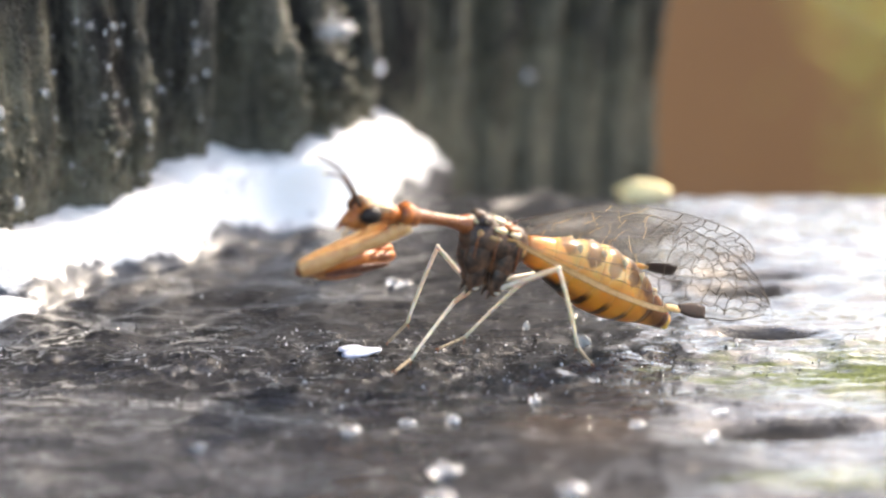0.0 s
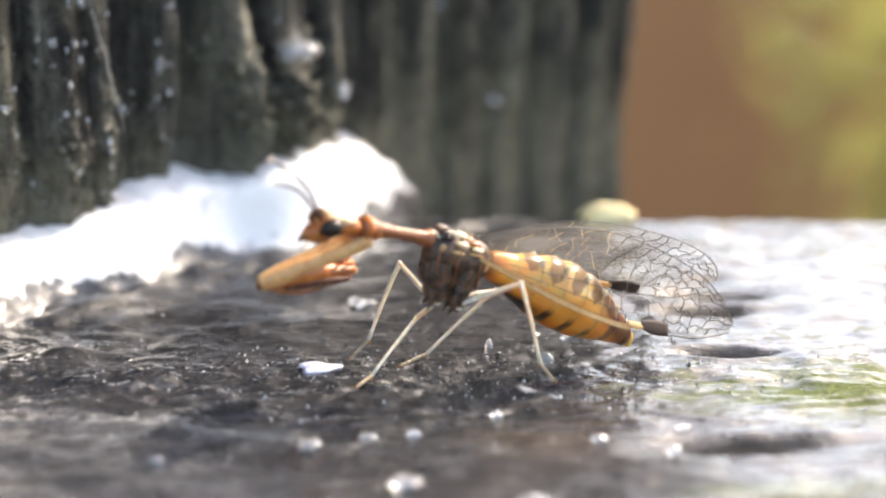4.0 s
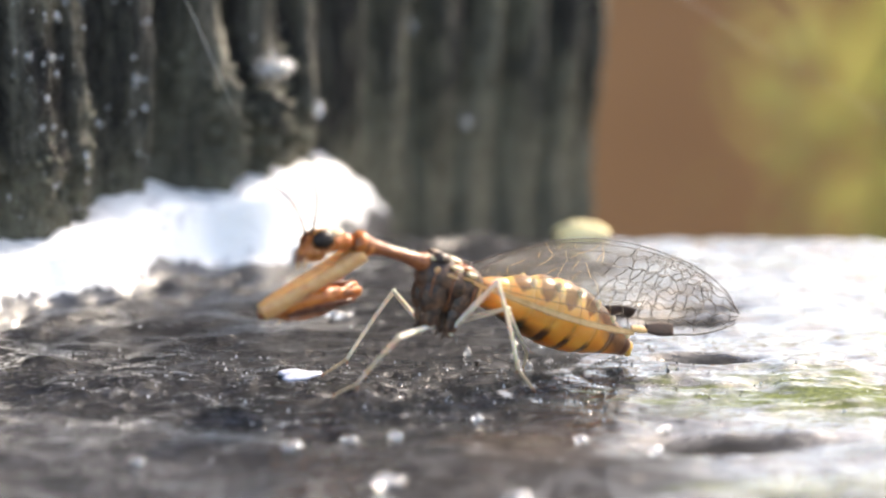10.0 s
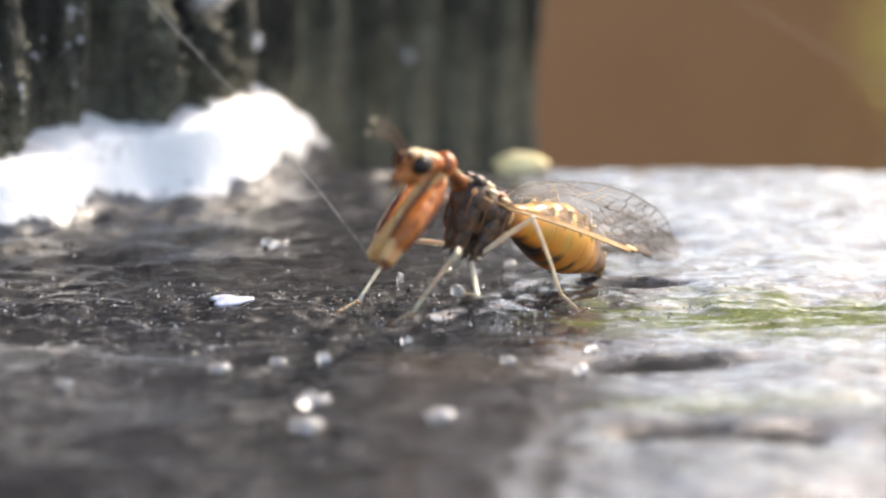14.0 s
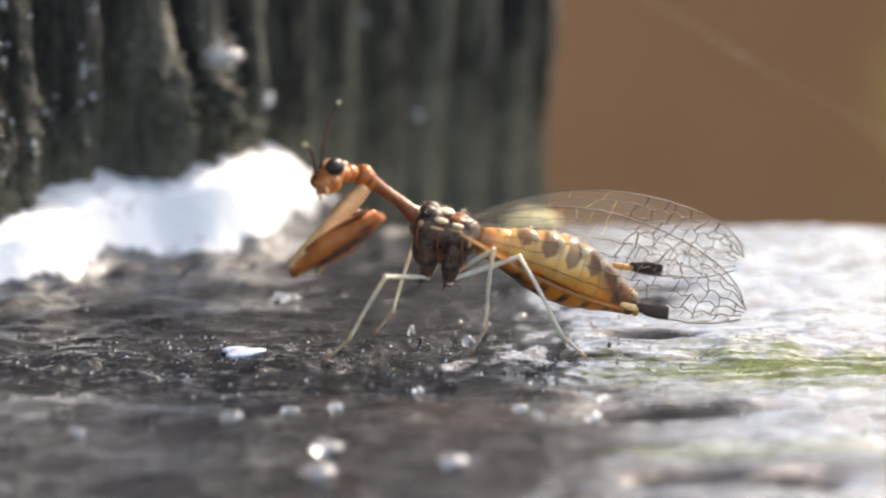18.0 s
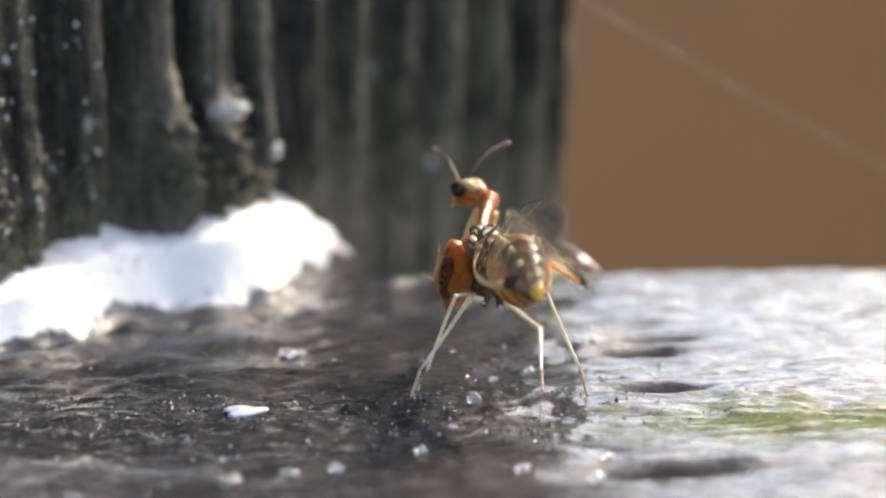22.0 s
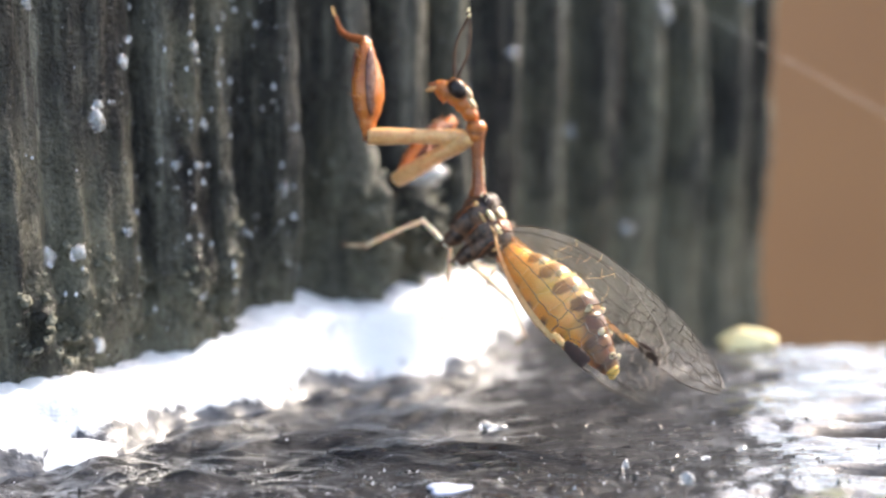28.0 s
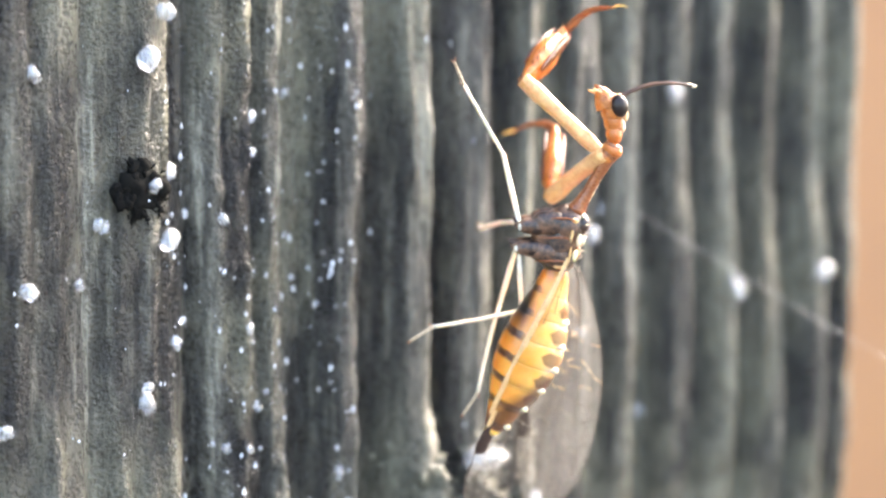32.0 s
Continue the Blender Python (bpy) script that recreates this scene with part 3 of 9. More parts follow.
SHIN = speckled("straw_brown_foot", (0.30, 0.21, 0.12), (0.60, 0.48, 0.33), 2.0, 0.4)
CROWN = speckled("tan_cream_crown", (0.42, 0.26, 0.13), (0.78, 0.64, 0.44), 2.4, 0.4, subsurface=0.2)
HONEY = speckled("honey_chitin", (0.70, 0.36, 0.05), (0.85, 0.58, 0.16), 1.8, 0.35, subsurface=0.3)
DEEP = speckled("deep_red_brown_chitin", (0.05, 0.014, 0.008), (0.17, 0.05, 0.02), 1.8, 0.28)


def eye_black():
    m, nt, b = material("compound_eye")
    v = coords(nt)
    vor = node(nt, "ShaderNodeTexVoronoi", Scale=16.0)
    nt.links.new(v, vor.inputs["Vector"])
    nt.links.new(ramp(nt, vor.outputs["Distance"], (0.1, (0.006, 0.004, 0.004)), (0.7, (0.022, 0.013, 0.010))), b.inputs["Base Color"])
    b.inputs["Roughness"].default_value = 0.34
    b.inputs["Specular IOR Level"].default_value = 0.3
    relief(nt, b, vor.outputs["Distance"], 0.3, 0.02)
    return m


def abdomen_skin():
    """Amber, with dark bars low on the flanks, brown saddles on the back and a black belly in front."""
    m, nt, b = material("amber_banded_abdomen")
    v = coords(nt)
    sep = nt.nodes.new("ShaderNodeSeparateXYZ")
    nt.links.new(v, sep.inputs[0])

    def calc(op, a, c, d=None):
        n = nt.nodes.new("ShaderNodeMath")
        n.operation = op
        for sock, val in zip(n.inputs, (a, c, d)):
            if val is None:
                continue
            if isinstance(val, bpy.types.NodeSocket):
                nt.links.new(val, sock)
            else:
                sock.default_value = val
        return n.outputs[0]

    x, y, z = sep.outputs[0], sep.outputs[1], sep.outputs[2]
    wob = noise_of(nt, v, 1.4, 4)
    xw = calc("ADD", calc("MULTIPLY_ADD", z, -0.10, x), calc("MULTIPLY", wob, 0.35))
    seg = calc("FRACT", calc("DIVIDE", xw, 1.28), 0)
    bar = ramp(nt, seg, (0.0, 1.0), (0.24, 1.0), (0.36, 0.0))
    # z is negative low down: shift it into the ramp's range
    zlow = calc("MULTIPLY_ADD", z, 0.5, 0.62)
    low = ramp(nt, zlow, (0.30, 1.0), (0.52, 0.0))
    # each saddle hangs lowest at the middle of its ring
    hang = calc("MULTIPLY_ADD", calc("ABSOLUTE", calc("SUBTRACT", seg, 0.58), 0), -0.42, 0.10)
    high = ramp(nt, calc("ADD", calc("ADD", calc("MULTIPLY", z, 0.4), hang), calc("MULTIPLY", wob, 0.2)), (0.50, 0.0), (0.56, 1.0))
    rear = ramp(nt, calc("ADD", calc("MULTIPLY", x, 0.1), calc("MULTIPLY", z, 0.13)), (0.71, 0.0), (0.82, 0.85))
    saddle = ramp(nt, seg, (0.22, 0.0), (0.32, 1.0), (0.84, 1.0), (0.94, 0.0))
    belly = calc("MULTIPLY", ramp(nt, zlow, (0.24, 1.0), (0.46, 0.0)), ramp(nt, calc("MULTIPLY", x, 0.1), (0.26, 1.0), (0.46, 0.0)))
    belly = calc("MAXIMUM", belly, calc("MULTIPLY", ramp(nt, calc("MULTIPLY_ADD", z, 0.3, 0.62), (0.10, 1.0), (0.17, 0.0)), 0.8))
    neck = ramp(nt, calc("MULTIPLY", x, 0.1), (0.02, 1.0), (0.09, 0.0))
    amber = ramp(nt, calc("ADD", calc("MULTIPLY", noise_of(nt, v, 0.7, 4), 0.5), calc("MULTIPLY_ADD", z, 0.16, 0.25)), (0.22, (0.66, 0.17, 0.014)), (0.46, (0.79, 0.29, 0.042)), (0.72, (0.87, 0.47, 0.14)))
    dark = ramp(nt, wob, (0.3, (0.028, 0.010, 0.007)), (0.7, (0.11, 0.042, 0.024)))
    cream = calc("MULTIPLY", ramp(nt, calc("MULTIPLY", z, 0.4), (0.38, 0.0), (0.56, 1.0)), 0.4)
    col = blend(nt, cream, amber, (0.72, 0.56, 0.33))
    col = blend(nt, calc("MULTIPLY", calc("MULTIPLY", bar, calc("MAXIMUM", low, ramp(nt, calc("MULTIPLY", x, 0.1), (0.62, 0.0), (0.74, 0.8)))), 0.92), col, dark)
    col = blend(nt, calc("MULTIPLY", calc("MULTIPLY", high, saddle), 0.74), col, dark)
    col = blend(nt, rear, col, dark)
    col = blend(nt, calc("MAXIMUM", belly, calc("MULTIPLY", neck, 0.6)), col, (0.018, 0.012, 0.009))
    nt.links.new(col, b.inputs["Base Color"])
    b.inputs["Roughness"].default_value = 0.3
    b.inputs["Subsurface Weight"].default_value = 0.8
    b.inputs["Subsurface Radius"].default_value = (1.0, 0.55, 0.14)
    b.inputs["Subsurface Scale"].default_value = 2.4 * MM
    relief(nt, b, noise_of(nt, v, 6, 4), 0.3, 0.04)
    return m


def wing_film():
    m, nt, b = material("clear_wing_membrane")
    nt.nodes.remove(b)
    out = nt.nodes["Material Output"]
    clear = nt.nodes.new("ShaderNodeBsdfTransparent")
    clear.inputs[0].default_value = (0.95, 0.94, 0.92, 1)
    gloss = node(nt, "ShaderNodeBsdfGlossy", Roughness=0.36)
    gloss.inputs[0].default_value = (0.26, 0.25, 0.26, 1)
    haze = nt.nodes.new("ShaderNodeBsdfTranslucent")
    haze.inputs[0].default_value = (0.72, 0.70, 0.68, 1)
    m1, m2 = nt.nodes.new("ShaderNodeMixShader"), nt.nodes.new("ShaderNodeMixShader")
    fres = node(nt, "ShaderNodeFresnel", IOR=1.18)
    nt.links.new(fres.outputs[0], m1.inputs[0])
    nt.links.new(clear.outputs[0], m1.inputs[1])
    nt.links.new(gloss.outputs[0], m1.inputs[2])
    m2.inputs[0].default_value = 0.045
    nt.links.new(m1.outputs[0], m2.inputs[1])
    nt.links.new(haze.outputs[0], m2.inputs[2])
    nt.links.new(m2.outputs[0], out.inputs[0])
    bump = node(nt, "ShaderNodeBump", Strength=0.4, Distance=0.1 * MM)
    nt.links.new(noise_of(nt, coords(nt), 0.9, 3), bump.inputs["Height"])
    nt.links.new(bump.outputs[0], gloss.inputs["Normal"])
    return m


EYE, AMBER, WING = eye_black(), abdomen_skin(), wing_film()
JOINTS = {}


def spindle(length, widths, sides=12, flat=1.0, bend=0.0, wob=0.0):
    """A tube along x whose radius follows the widths, bent in z."""
    n = 4 * len(widths)
    pts, rad = [], []
    for i in range(n + 1):
        u = i / n
        k = u * (len(widths) - 1)
        a = min(int(k), len(widths) - 2)
        f = k - a
        f = f * f * (3 - 2 * f)
        rad.append(max(0.01, widths[a] * (1 - f) + widths[a + 1] * f + wob * nz(u * 9, length)))
        pts.append((length * u, 0, bend * math.sin(math.pi * u)))
    return tube(pts, rad, sides, flat)


def build_head(fly):
    head = part("head", joined(
        ball((1.75, 0, 0.22), (0.80, 0.66, 0.62)),
        ball((1.15, 0, 0.12), (0.62, 0.50, 0.48)),
        ball((0.5, 0, 0.05), (0.55, 0.42, 0.42))), ORANGE, fly, "orange head with dark eyes")
    part("vertex", joined(ball((1.55, 0.27, 0.68), (0.55, 0.34, 0.24)), ball((1.55, -0.27, 0.68), (0.55, 0.34, 0.24)), ball((0.95, 0, 0.48), (0.52, 0.46, 0.22))), CROWN, head, "pale tan crown of the head")
    part("face", joined(spindle(1.05, (0.62, 0.58, 0.46, 0.24)), ball((0.25, 0.36, -0.1), (0.42, 0.24, 0.28)), ball((0.25, -0.36, -0.1), (0.42, 0.24, 0.28))), ORANGE, head, at=pose(1.95 * MM, 0, -0.02 * MM, 0, 10, 0))
    part("frons_stripe", joined(ball((2.42, 0, 0.42), (0.22, 0.12, 0.16), u=10, v=8), ball((2.68, 0, 0.16), (0.16, 0.16, 0.16), u=10, v=8)), RUST, head, "dark rust stripe down the face")
    for s in (1, -1):
        part("eye", ball((1.9, 0.62 * s, 0.36), (0.60, 0.42, 0.46), u=24, v=16), EYE, head, "glossy black compound eye")
        part("eye_rim", tube([(1.9 + 0.62 * math.cos(a), 0.52 * s, 0.36 + 0.48 * math.sin(a)) for a in [2 * math.pi * k / 20 for k in range(21)]], [0.045] * 21, 6), ORANGE, head)
        part("mandible", spindle(0.5, (0.16, 0.13, 0.04)), RUST, head, at=pose(2.8 * MM, 0.16 * s * MM, -0.2 * MM, 0, 35, -12 * s))
        part("palp", joined(spindle(0.42, (0.07, 0.08, 0.06)), ball((0.46, 0, 0), (0.1, 0.07, 0.07), u=8, v=6)), TAN, head, at=pose(2.75 * MM, 0.25 * s * MM, -0.32 * MM, 0, 60, 10 * s))
        side = "left" if s > 0 else "right"
        n = 24
        pts = [(3.85 * k / n, 0, 0.42 * math.sin(math.pi * k / n) + 0.10 * k / n) for k in range(n + 1)]
        rad = [0.12 if k < 2 else 0.07 + 0.016 * (k % 2) - 0.0006 * k for k in range(n + 1)]
        JOINTS[side + " antenna"] = part("antenna", tube(pts, rad, 8), UMBER, head, "thin dark beaded antenna")
        # glint on the antenna's end, put in as a cream-coloured ball
        part("antenna_glint", ball((3.88, 0, 0.10), (0.14, 0.085, 0.085), u=8, v=6), CREAM, JOINTS[side + " antenna"])
        part("ocellus", ball((2.05, 0.15 * s, 0.84), (0.09, 0.09, 0.07), u=8, v=6), EYE, head)
    JOINTS["head"] = head


def build_pronotum(fly):
    bm = spindle(4.1, (0.52, 0.38, 0.30, 0.29, 0.31, 0.37, 0.52, 0.46), 16, 1.05, 0.05, 0.03)
    p = part("pronotum", bm, RUST, fly, "long slender rust-brown pronotum")
    part("collar", joined(ball((3.75, 0, 0.05), (0.42, 0.62, 0.56)), ball((3.3, 0, -0.05), (0.45, 0.52, 0.46))), ORANGE, p, "swollen orange front collar")
    part("dorsal_ridge", joined(*[ball((0.4 + 0.42 * k, 0, 0.31 + 0.02 * math.sin(k)), (0.24, 0.10, 0.07), u=8, v=6) for k in range(8)]), CREAM, p)
    JOINTS["pronotum"] = p


def build_thorax(fly):
    def lump(name, mat, *balls, label=""):
        return part(name, joined(*[ball(c, r) for c, r in balls]), mat, fly, label)
    lump("mesothorax", UMBER, ((0.0, 0, 0.0), (1.9, 1.0, 1.05)), ((0.05, 0, -0.6), (1.05, 0.8, 0.95)), ((0.75, 0, 0.15), (1.05, 1.05, 1.15)), ((0.8, 0.5, -0.6), (0.72, 0.5, 1.15)), ((0.8, -0.5, -0.6), (0.72, 0.5, 1.15)), label="dark umber middle thorax")
    lump("metathorax", UMBER, ((-0.85, 0, 0.05), (1.0, 1.0, 1.05)), ((-0.75, 0.5, -0.6), (0.62, 0.45, 1.05)), ((-0.75, -0.5, -0.6), (0.62, 0.45, 1.05)), label="dark umber rear thorax")
    lump("mesoscutum", UMBER, ((1.0, 0.42, 1.0), (0.5, 0.42, 0.36)), ((1.0, -0.42, 1.0), (0.5, 0.42, 0.36)))
    lump("scutellum", CREAM, ((0.15, 0, 1.14), (0.40, 0.42, 0.16)), ((1.42, 0.3, 0.92), (0.16, 0.34, 0.14)), ((1.42, -0.3, 0.92), (0.16, 0.34, 0.14)), label="cream-edged scutellum")
    lump("metascutum", RUST, ((-0.55, 0.36, 0.94), (0.46, 0.38, 0.18)), ((-0.55, -0.36, 0.94), (0.46, 0.38, 0.18)), ((-1.15, 0, 0.84), (0.36, 0.4, 0.16)))
    for s in (1, -1):
        lump("pleural_stripe", TAN, ((0.45, 0.95 * s, 0.42), (0.4, 0.10, 0.08)), ((-0.55, 0.93 * s, 0.52), (0.38, 0.09, 0.07)), ((1.2, 0.84 * s, 0.45), (0.18, 0.12, 0.2)), ((-1.35, 0.8 * s, 0.1), (0.12, 0.12, 0.32)))
        lump("tegula", CREAM, ((0.25, 0.92 * s, 0.86), (0.36, 0.18, 0.15)), ((-0.6, 0.9 * s, 0.78), (0.32, 0.16, 0.14)))
        for x in (1.15, 0.1, -1.15):
            part("pleural_seam", tube([(x + 0.1, 0.93 * s, 0.55), (x + 0.16, 0.98 * s, 0.0), (x + 0.05, 0.94 * s, -0.6), (x - 0.1, 0.72 * s, -1.3)], [0.04, 0.055, 0.05, 0.02], 6), RUST, fly)
        for x in (0.45, -0.75):
            part("coxa", spindle(1.6, (0.42, 0.48, 0.42, 0.2), 12, 0.9), UMBER, fly, at=pose((x + 0.15) * MM, 0.45 * s * MM, -0.9 * MM, 0, 95, 0))
            part("coxal_spur", spindle(0.8, (0.16, 0.11, 0.02)), UMBER, fly, at=pose((x + 0.15) * MM, 0.36 * s * MM, -2.05 * MM, 0, 80, 0))
            part("trochanter", ball((x, 0.52 * s, -2.25), (0.24, 0.2, 0.2), u=10, v=8), PALE, fly)
    rng = random.Random(3)
    hairs = []
    for k in range(40):
        a, b = rng.uniform(-1.5, 1.5), rng.uniform(-0.9, 0.9)
        p = Vector((a, b, 1.0 + 0.2 * (1 - b * b)))
        d = Vector((rng.uniform(-0.4, 0.2), b * 0.6, 1)).normalized() * rng.uniform(0.12, 0.28)
        hairs.append(tube([p, p + d * 0.5, p + d], [0.014, 0.011, 0.004], 3))
    tagged(part("thorax_hairs", joined(*hairs), PALE, fly), kind="stuff")


def build_abdomen(fly):
    prof = (0.62, 0.86, 1.18, 1.48, 1.66, 1.68, 1.52, 1.20, 0.82, 0.5)
    edges = [1.28 * k for k in range(8)]

    def radius(x):
        k = max(0.0, min(1.0, x / 9.2)) * (len(prof) - 1)
        a = min(int(k), len(prof) - 2)
        f = k - a
        return prof[a] * (1 - f) + prof[a + 1] * f

    def axis(x):
        return 0.10 + 0.22 * math.sin(x * 0.35)
    abdomen = None
    for n in range(7):
        x0, x1 = edges[n], edges[n + 1] + 0.14
        xs = [x0 + (x1 - x0) * k / 9 for k in range(10)]
        # each ring swells a little and tucks under the next
        rad = [radius(x) * (0.975 + 0.03 * math.sin(math.pi * k / 9) ** 0.7) for k, x in enumerate(xs)]
        bm = tube([(x, 0, axis(x)) for x in xs], rad, 32, 0.90)
        # the back plates stand a little proud along their hind edge
        for v in bm.verts:
            up = (v.co.z - axis(v.co.x)) / radius(v.co.x)
            if up > 0.45:
                f = (v.co.x - x0) / (x1 - x0)
                v.co.z += 0.20 * (up - 0.45) * max(0.0, math.sin(math.pi * f)) ** 0.7 * radius(v.co.x)
        name = "abdomen" if n == 0 else "abdominal_ring"
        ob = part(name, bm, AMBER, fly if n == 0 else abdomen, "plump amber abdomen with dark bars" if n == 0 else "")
        abdomen = abdomen or ob
    part("tail_ring", ball((8.95, 0, axis(9.0)), (0.5, 0.55, 0.58)), AMBER, abdomen)
    part("tail_tip", joined(ball((9.3, 0, 0.06), (0.36, 0.38, 0.40)), ball((9.5, 0, -0.16), (0.2, 0.24, 0.22))), HONEY, abdomen, "pale yellow tip of the abdomen")
    for n in range(1, 7):
        # cream hind margin over the back, thickest at its two corners
        x = edges[n] + 1.2
        r = radius(x)
        arc = [radians(48 + 84 * k / 14) for k in range(15)]
        pts = [(x - 0.05 + 0.10 * math.sin(a), 0.95 * r * math.cos(a), axis(x) + 1.0 * r * math.sin(a)) for a in arc]
        part("back_margin", tube(pts, [0.035 + 0.07 * abs(math.cos(a)) ** 2 for a in arc], 6), CREAM, abdomen, "cream hind edge of a back plate" if n == 1 else "")
        for s in (1, -1):
            a = radians(90 - 32 * s)
            part("saddle_corner", ball((x, 0.96 * r * math.cos(a), axis(x) + 1.06 * r * math.sin(a)), (0.18, 0.16, 0.24), u=10, v=8), CREAM, abdomen)
    JOINTS["abdomen"] = abdomen


WING_L, WING_C, WING_TIP = 16.0, 4.2, 1.5


def wing_lead(u):
    return -0.85 * math.sin(math.pi * min(1, u / 0.78)) + (WING_TIP * ((u - 0.70) / 0.30) ** 2.2 if u > 0.70 else 0.0)


def wing_trail(u):
    if u < 0.62:
        return 0.25 + (WING_C - 0.25) * (1 - (1 - u / 0.62) ** 2) ** 0.85
    return WING_TIP + (WING_C - WING_TIP) * math.sqrt(max(0.0, 1 - ((u - 0.62) / 0.38) ** 2.3))


def wing_point(u, v, s):
    """A point of the wing: u along it, v from the front edge back."""
    a, c = wing_lead(u), wing_trail(u)
    y = -s * (0.6 * math.sin(math.pi * min(1.0, u / 0.85)) * (1 - v) ** 1.3 + 0.35 * math.sin(math.pi * v) + 0.06 * math.sin(v * 19) + 0.12 * math.sin(u * 7))
    return Vector((WING_L * u, y, a + (c - a) * v))


def build_wing(fly, s):
    side = "left" if s > 0 else "right"
    wing = part("wing", sheet(56, 14, lambda u, v: wing_point(0.01 + 0.985 * u, v, s)), WING, fly, "clear wing with a net of brown veins")
    wing.visible_shadow = False
    JOINTS[side + " wing"] = wing
    rng = random.Random(11 + s)

    def line(uv, r0, r1):
        pts = [wing_point(u, v, s) for u, v in uv]
        return tube(pts, [r0 + (r1 - r0) * k / (len(pts) - 1) for k in range(len(pts))], 4, capped=False)
    # front edge, back edge and the long veins that fan out from the base
    strip = sheet(34, 5, lambda u, v: wing_point(0.005 + 0.58 * u, -0.02 + (0.055 + 0.035 * (1 - u)) * v, s) - Vector((0, s * 0.06, 0.0)))
    bmesh.ops.solidify(strip, geom=strip.faces, thickness=0.07)
    part("costal_vein", joined(strip, line([(0.005 + 0.58 * k / 30, 0.0) for k in range(31)], 0.09, 0.07)), COSTA, wing, "amber front vein")
    part("pale_band", tube([wing_point(0.57 + 0.07 * k / 6, 0.05, s) for k in range(7)], [0.14 + 0.05 * math.sin(math.pi * k / 6) for k in range(7)], 8, 0.35), COSTA, wing, "amber band before the dark spot")
    stig = tube([wing_point(0.625 + 0.115 * k / 10, 0.07, s) for k in range(11)], [0.14 + 0.26 * math.sin(math.pi * min(1.0, (k + 0.6) / 14) ** 0.9) for k in range(11)], 10, 0.16)
    part("stigma", stig, STIGMA, wing, "dark brown spot on the front edge")
    net = [line([(0.70 + 0.29 * k / 16, 0.0) for k in range(17)], 0.05, 0.035), line([(0.02 + 0.97 * k / 40, 1.0) for k in range(41)], 0.03, 0.03)]
    rows, fine = [], []
    lanes = (0.17, 0.34, 0.52, 0.70, 0.86)
    for n, v0 in enumerate(lanes):
        start = 0.03 + 0.05 * n
        pts = []
        for k in range(30):
            u = start + (0.985 - start) * k / 29
            grow = min(1.0, (u - 0.02) / 0.30) ** 0.7
            zig = 0.030 * (1 if k % 2 else -1) * min(1.0, max(0.0, (u - 0.4) * 3))
            pts.append((u, min(0.985, max(0.03, v0 * (0.55 + 0.45 * grow) + zig + 0.012 * rng.uniform(-1, 1)))))
        rows.append(pts)
        net.append(line(pts, 0.014, 0.032))
    edge0, edge1 = [(k / 39, 0.05) for k in range(40)], [(k / 39, 1.0) for k in range(40)]
    chain = [edge0] + rows + [edge1]
    for a, b in zip(chain, chain[1:]):
        u = 0.16 + rng.uniform(0, 0.05)
        while u < 0.97:
            def at(row, x):
                for p, q in zip(row, row[1:]):
                    if p[0] <= x <= q[0]:
                        return p[1] + (q[1] - p[1]) * (x - p[0]) / max(1e-6, q[0] - p[0])
                return row[0][1] if x < row[0][0] else row[-1][1]
            if u > min(a[0][0], 0.2) and u > b[0][0] - 0.02:
                lean = rng.uniform(-0.022, 0.026)
                thin = rng.uniform(0.020, 0.032) if u > 0.5 else 0.013
                (net if u > 0.5 else fine).append(line([(u, at(a, u)), (u + lean * 0.5, (at(a, u) + at(b, u)) / 2), (min(0.985, u + lean), at(b, min(0.985, u + lean)))], thin, thin))
            u += (0.12 if u < 0.45 else 0.058) * rng.uniform(0.75, 1.3)
    part("vein_net", joined(*net), VEIN, wing)
    part("fine_veins", joined(*fine), COSTA, wing, "faint amber veins near the wing base")


def build_raptorial(fly, s):
    side = "left" if s > 0 else "right"
    cox = part("raptorial_coxa", spindle(5.6, (0.38, 0.47, 0.46, 0.44, 0.48, 0.53, 0.46), 12, 0.85, 0.06), TAN, fly, "long tan coxa of the grasping foreleg")
    part("joint_knob", joined(ball((5.5, 0, 0), (0.34, 0.32, 0.36)), ball((5.7, 0, -0.16), (0.16, 0.2, 0.16))), RUST, cox)
    fem = part("raptorial_femur", spindle(5.2, (0.32, 0.56, 0.90, 1.08, 1.04, 0.84, 0.56, 0.36), 14, 0.62, 0.10), ORANGE, fly, "swollen orange grasping femur")
    part("femoral_groove", joined(*[ball((2.9, 0.50 * k, -0.22), (1.9, 0.16, 0.42), u=16, v=10) for k in (1, -1)]), DEEP, fem, "dark red-brown inner face of the femur")
    spines = []
    for k in range(11):
        x = 0.9 + 0.36 * k
        h = 0.22 + (0.75 if k == 3 else 0.08 * (k % 3))
        spines.append(tube([(x, 0.12 * (k % 2), -0.62), (x + 0.1, 0.1 * (k % 2), -0.62 - h * 0.6), (x + 0.26, 0, -0.62 - h)], [0.07, 0.045, 0.01], 6))
    part("spine_row", joined(*spines), RUST, fem)
    tib = part("raptorial_tibia", spindle(3.6, (0.24, 0.25, 0.2, 0.17, 0.12, 0.05), 10, 0.8, 0.5), RUST, fly, "curved slim tibia that folds on the femur")
    part("claw", tube([(3.5, 0, 0.02), (3.8, 0, 0.05), (4.2, 0.03, -0.12), (4.5, 0.05, -0.35)], [0.06, 0.055, 0.04, 0.012], 6), TAN, tib)
    for name, ob in (("raptorial_coxa", cox), ("raptorial_femur", fem), ("raptorial_tibia", tib)):
        JOINTS[side + " " + name] = ob


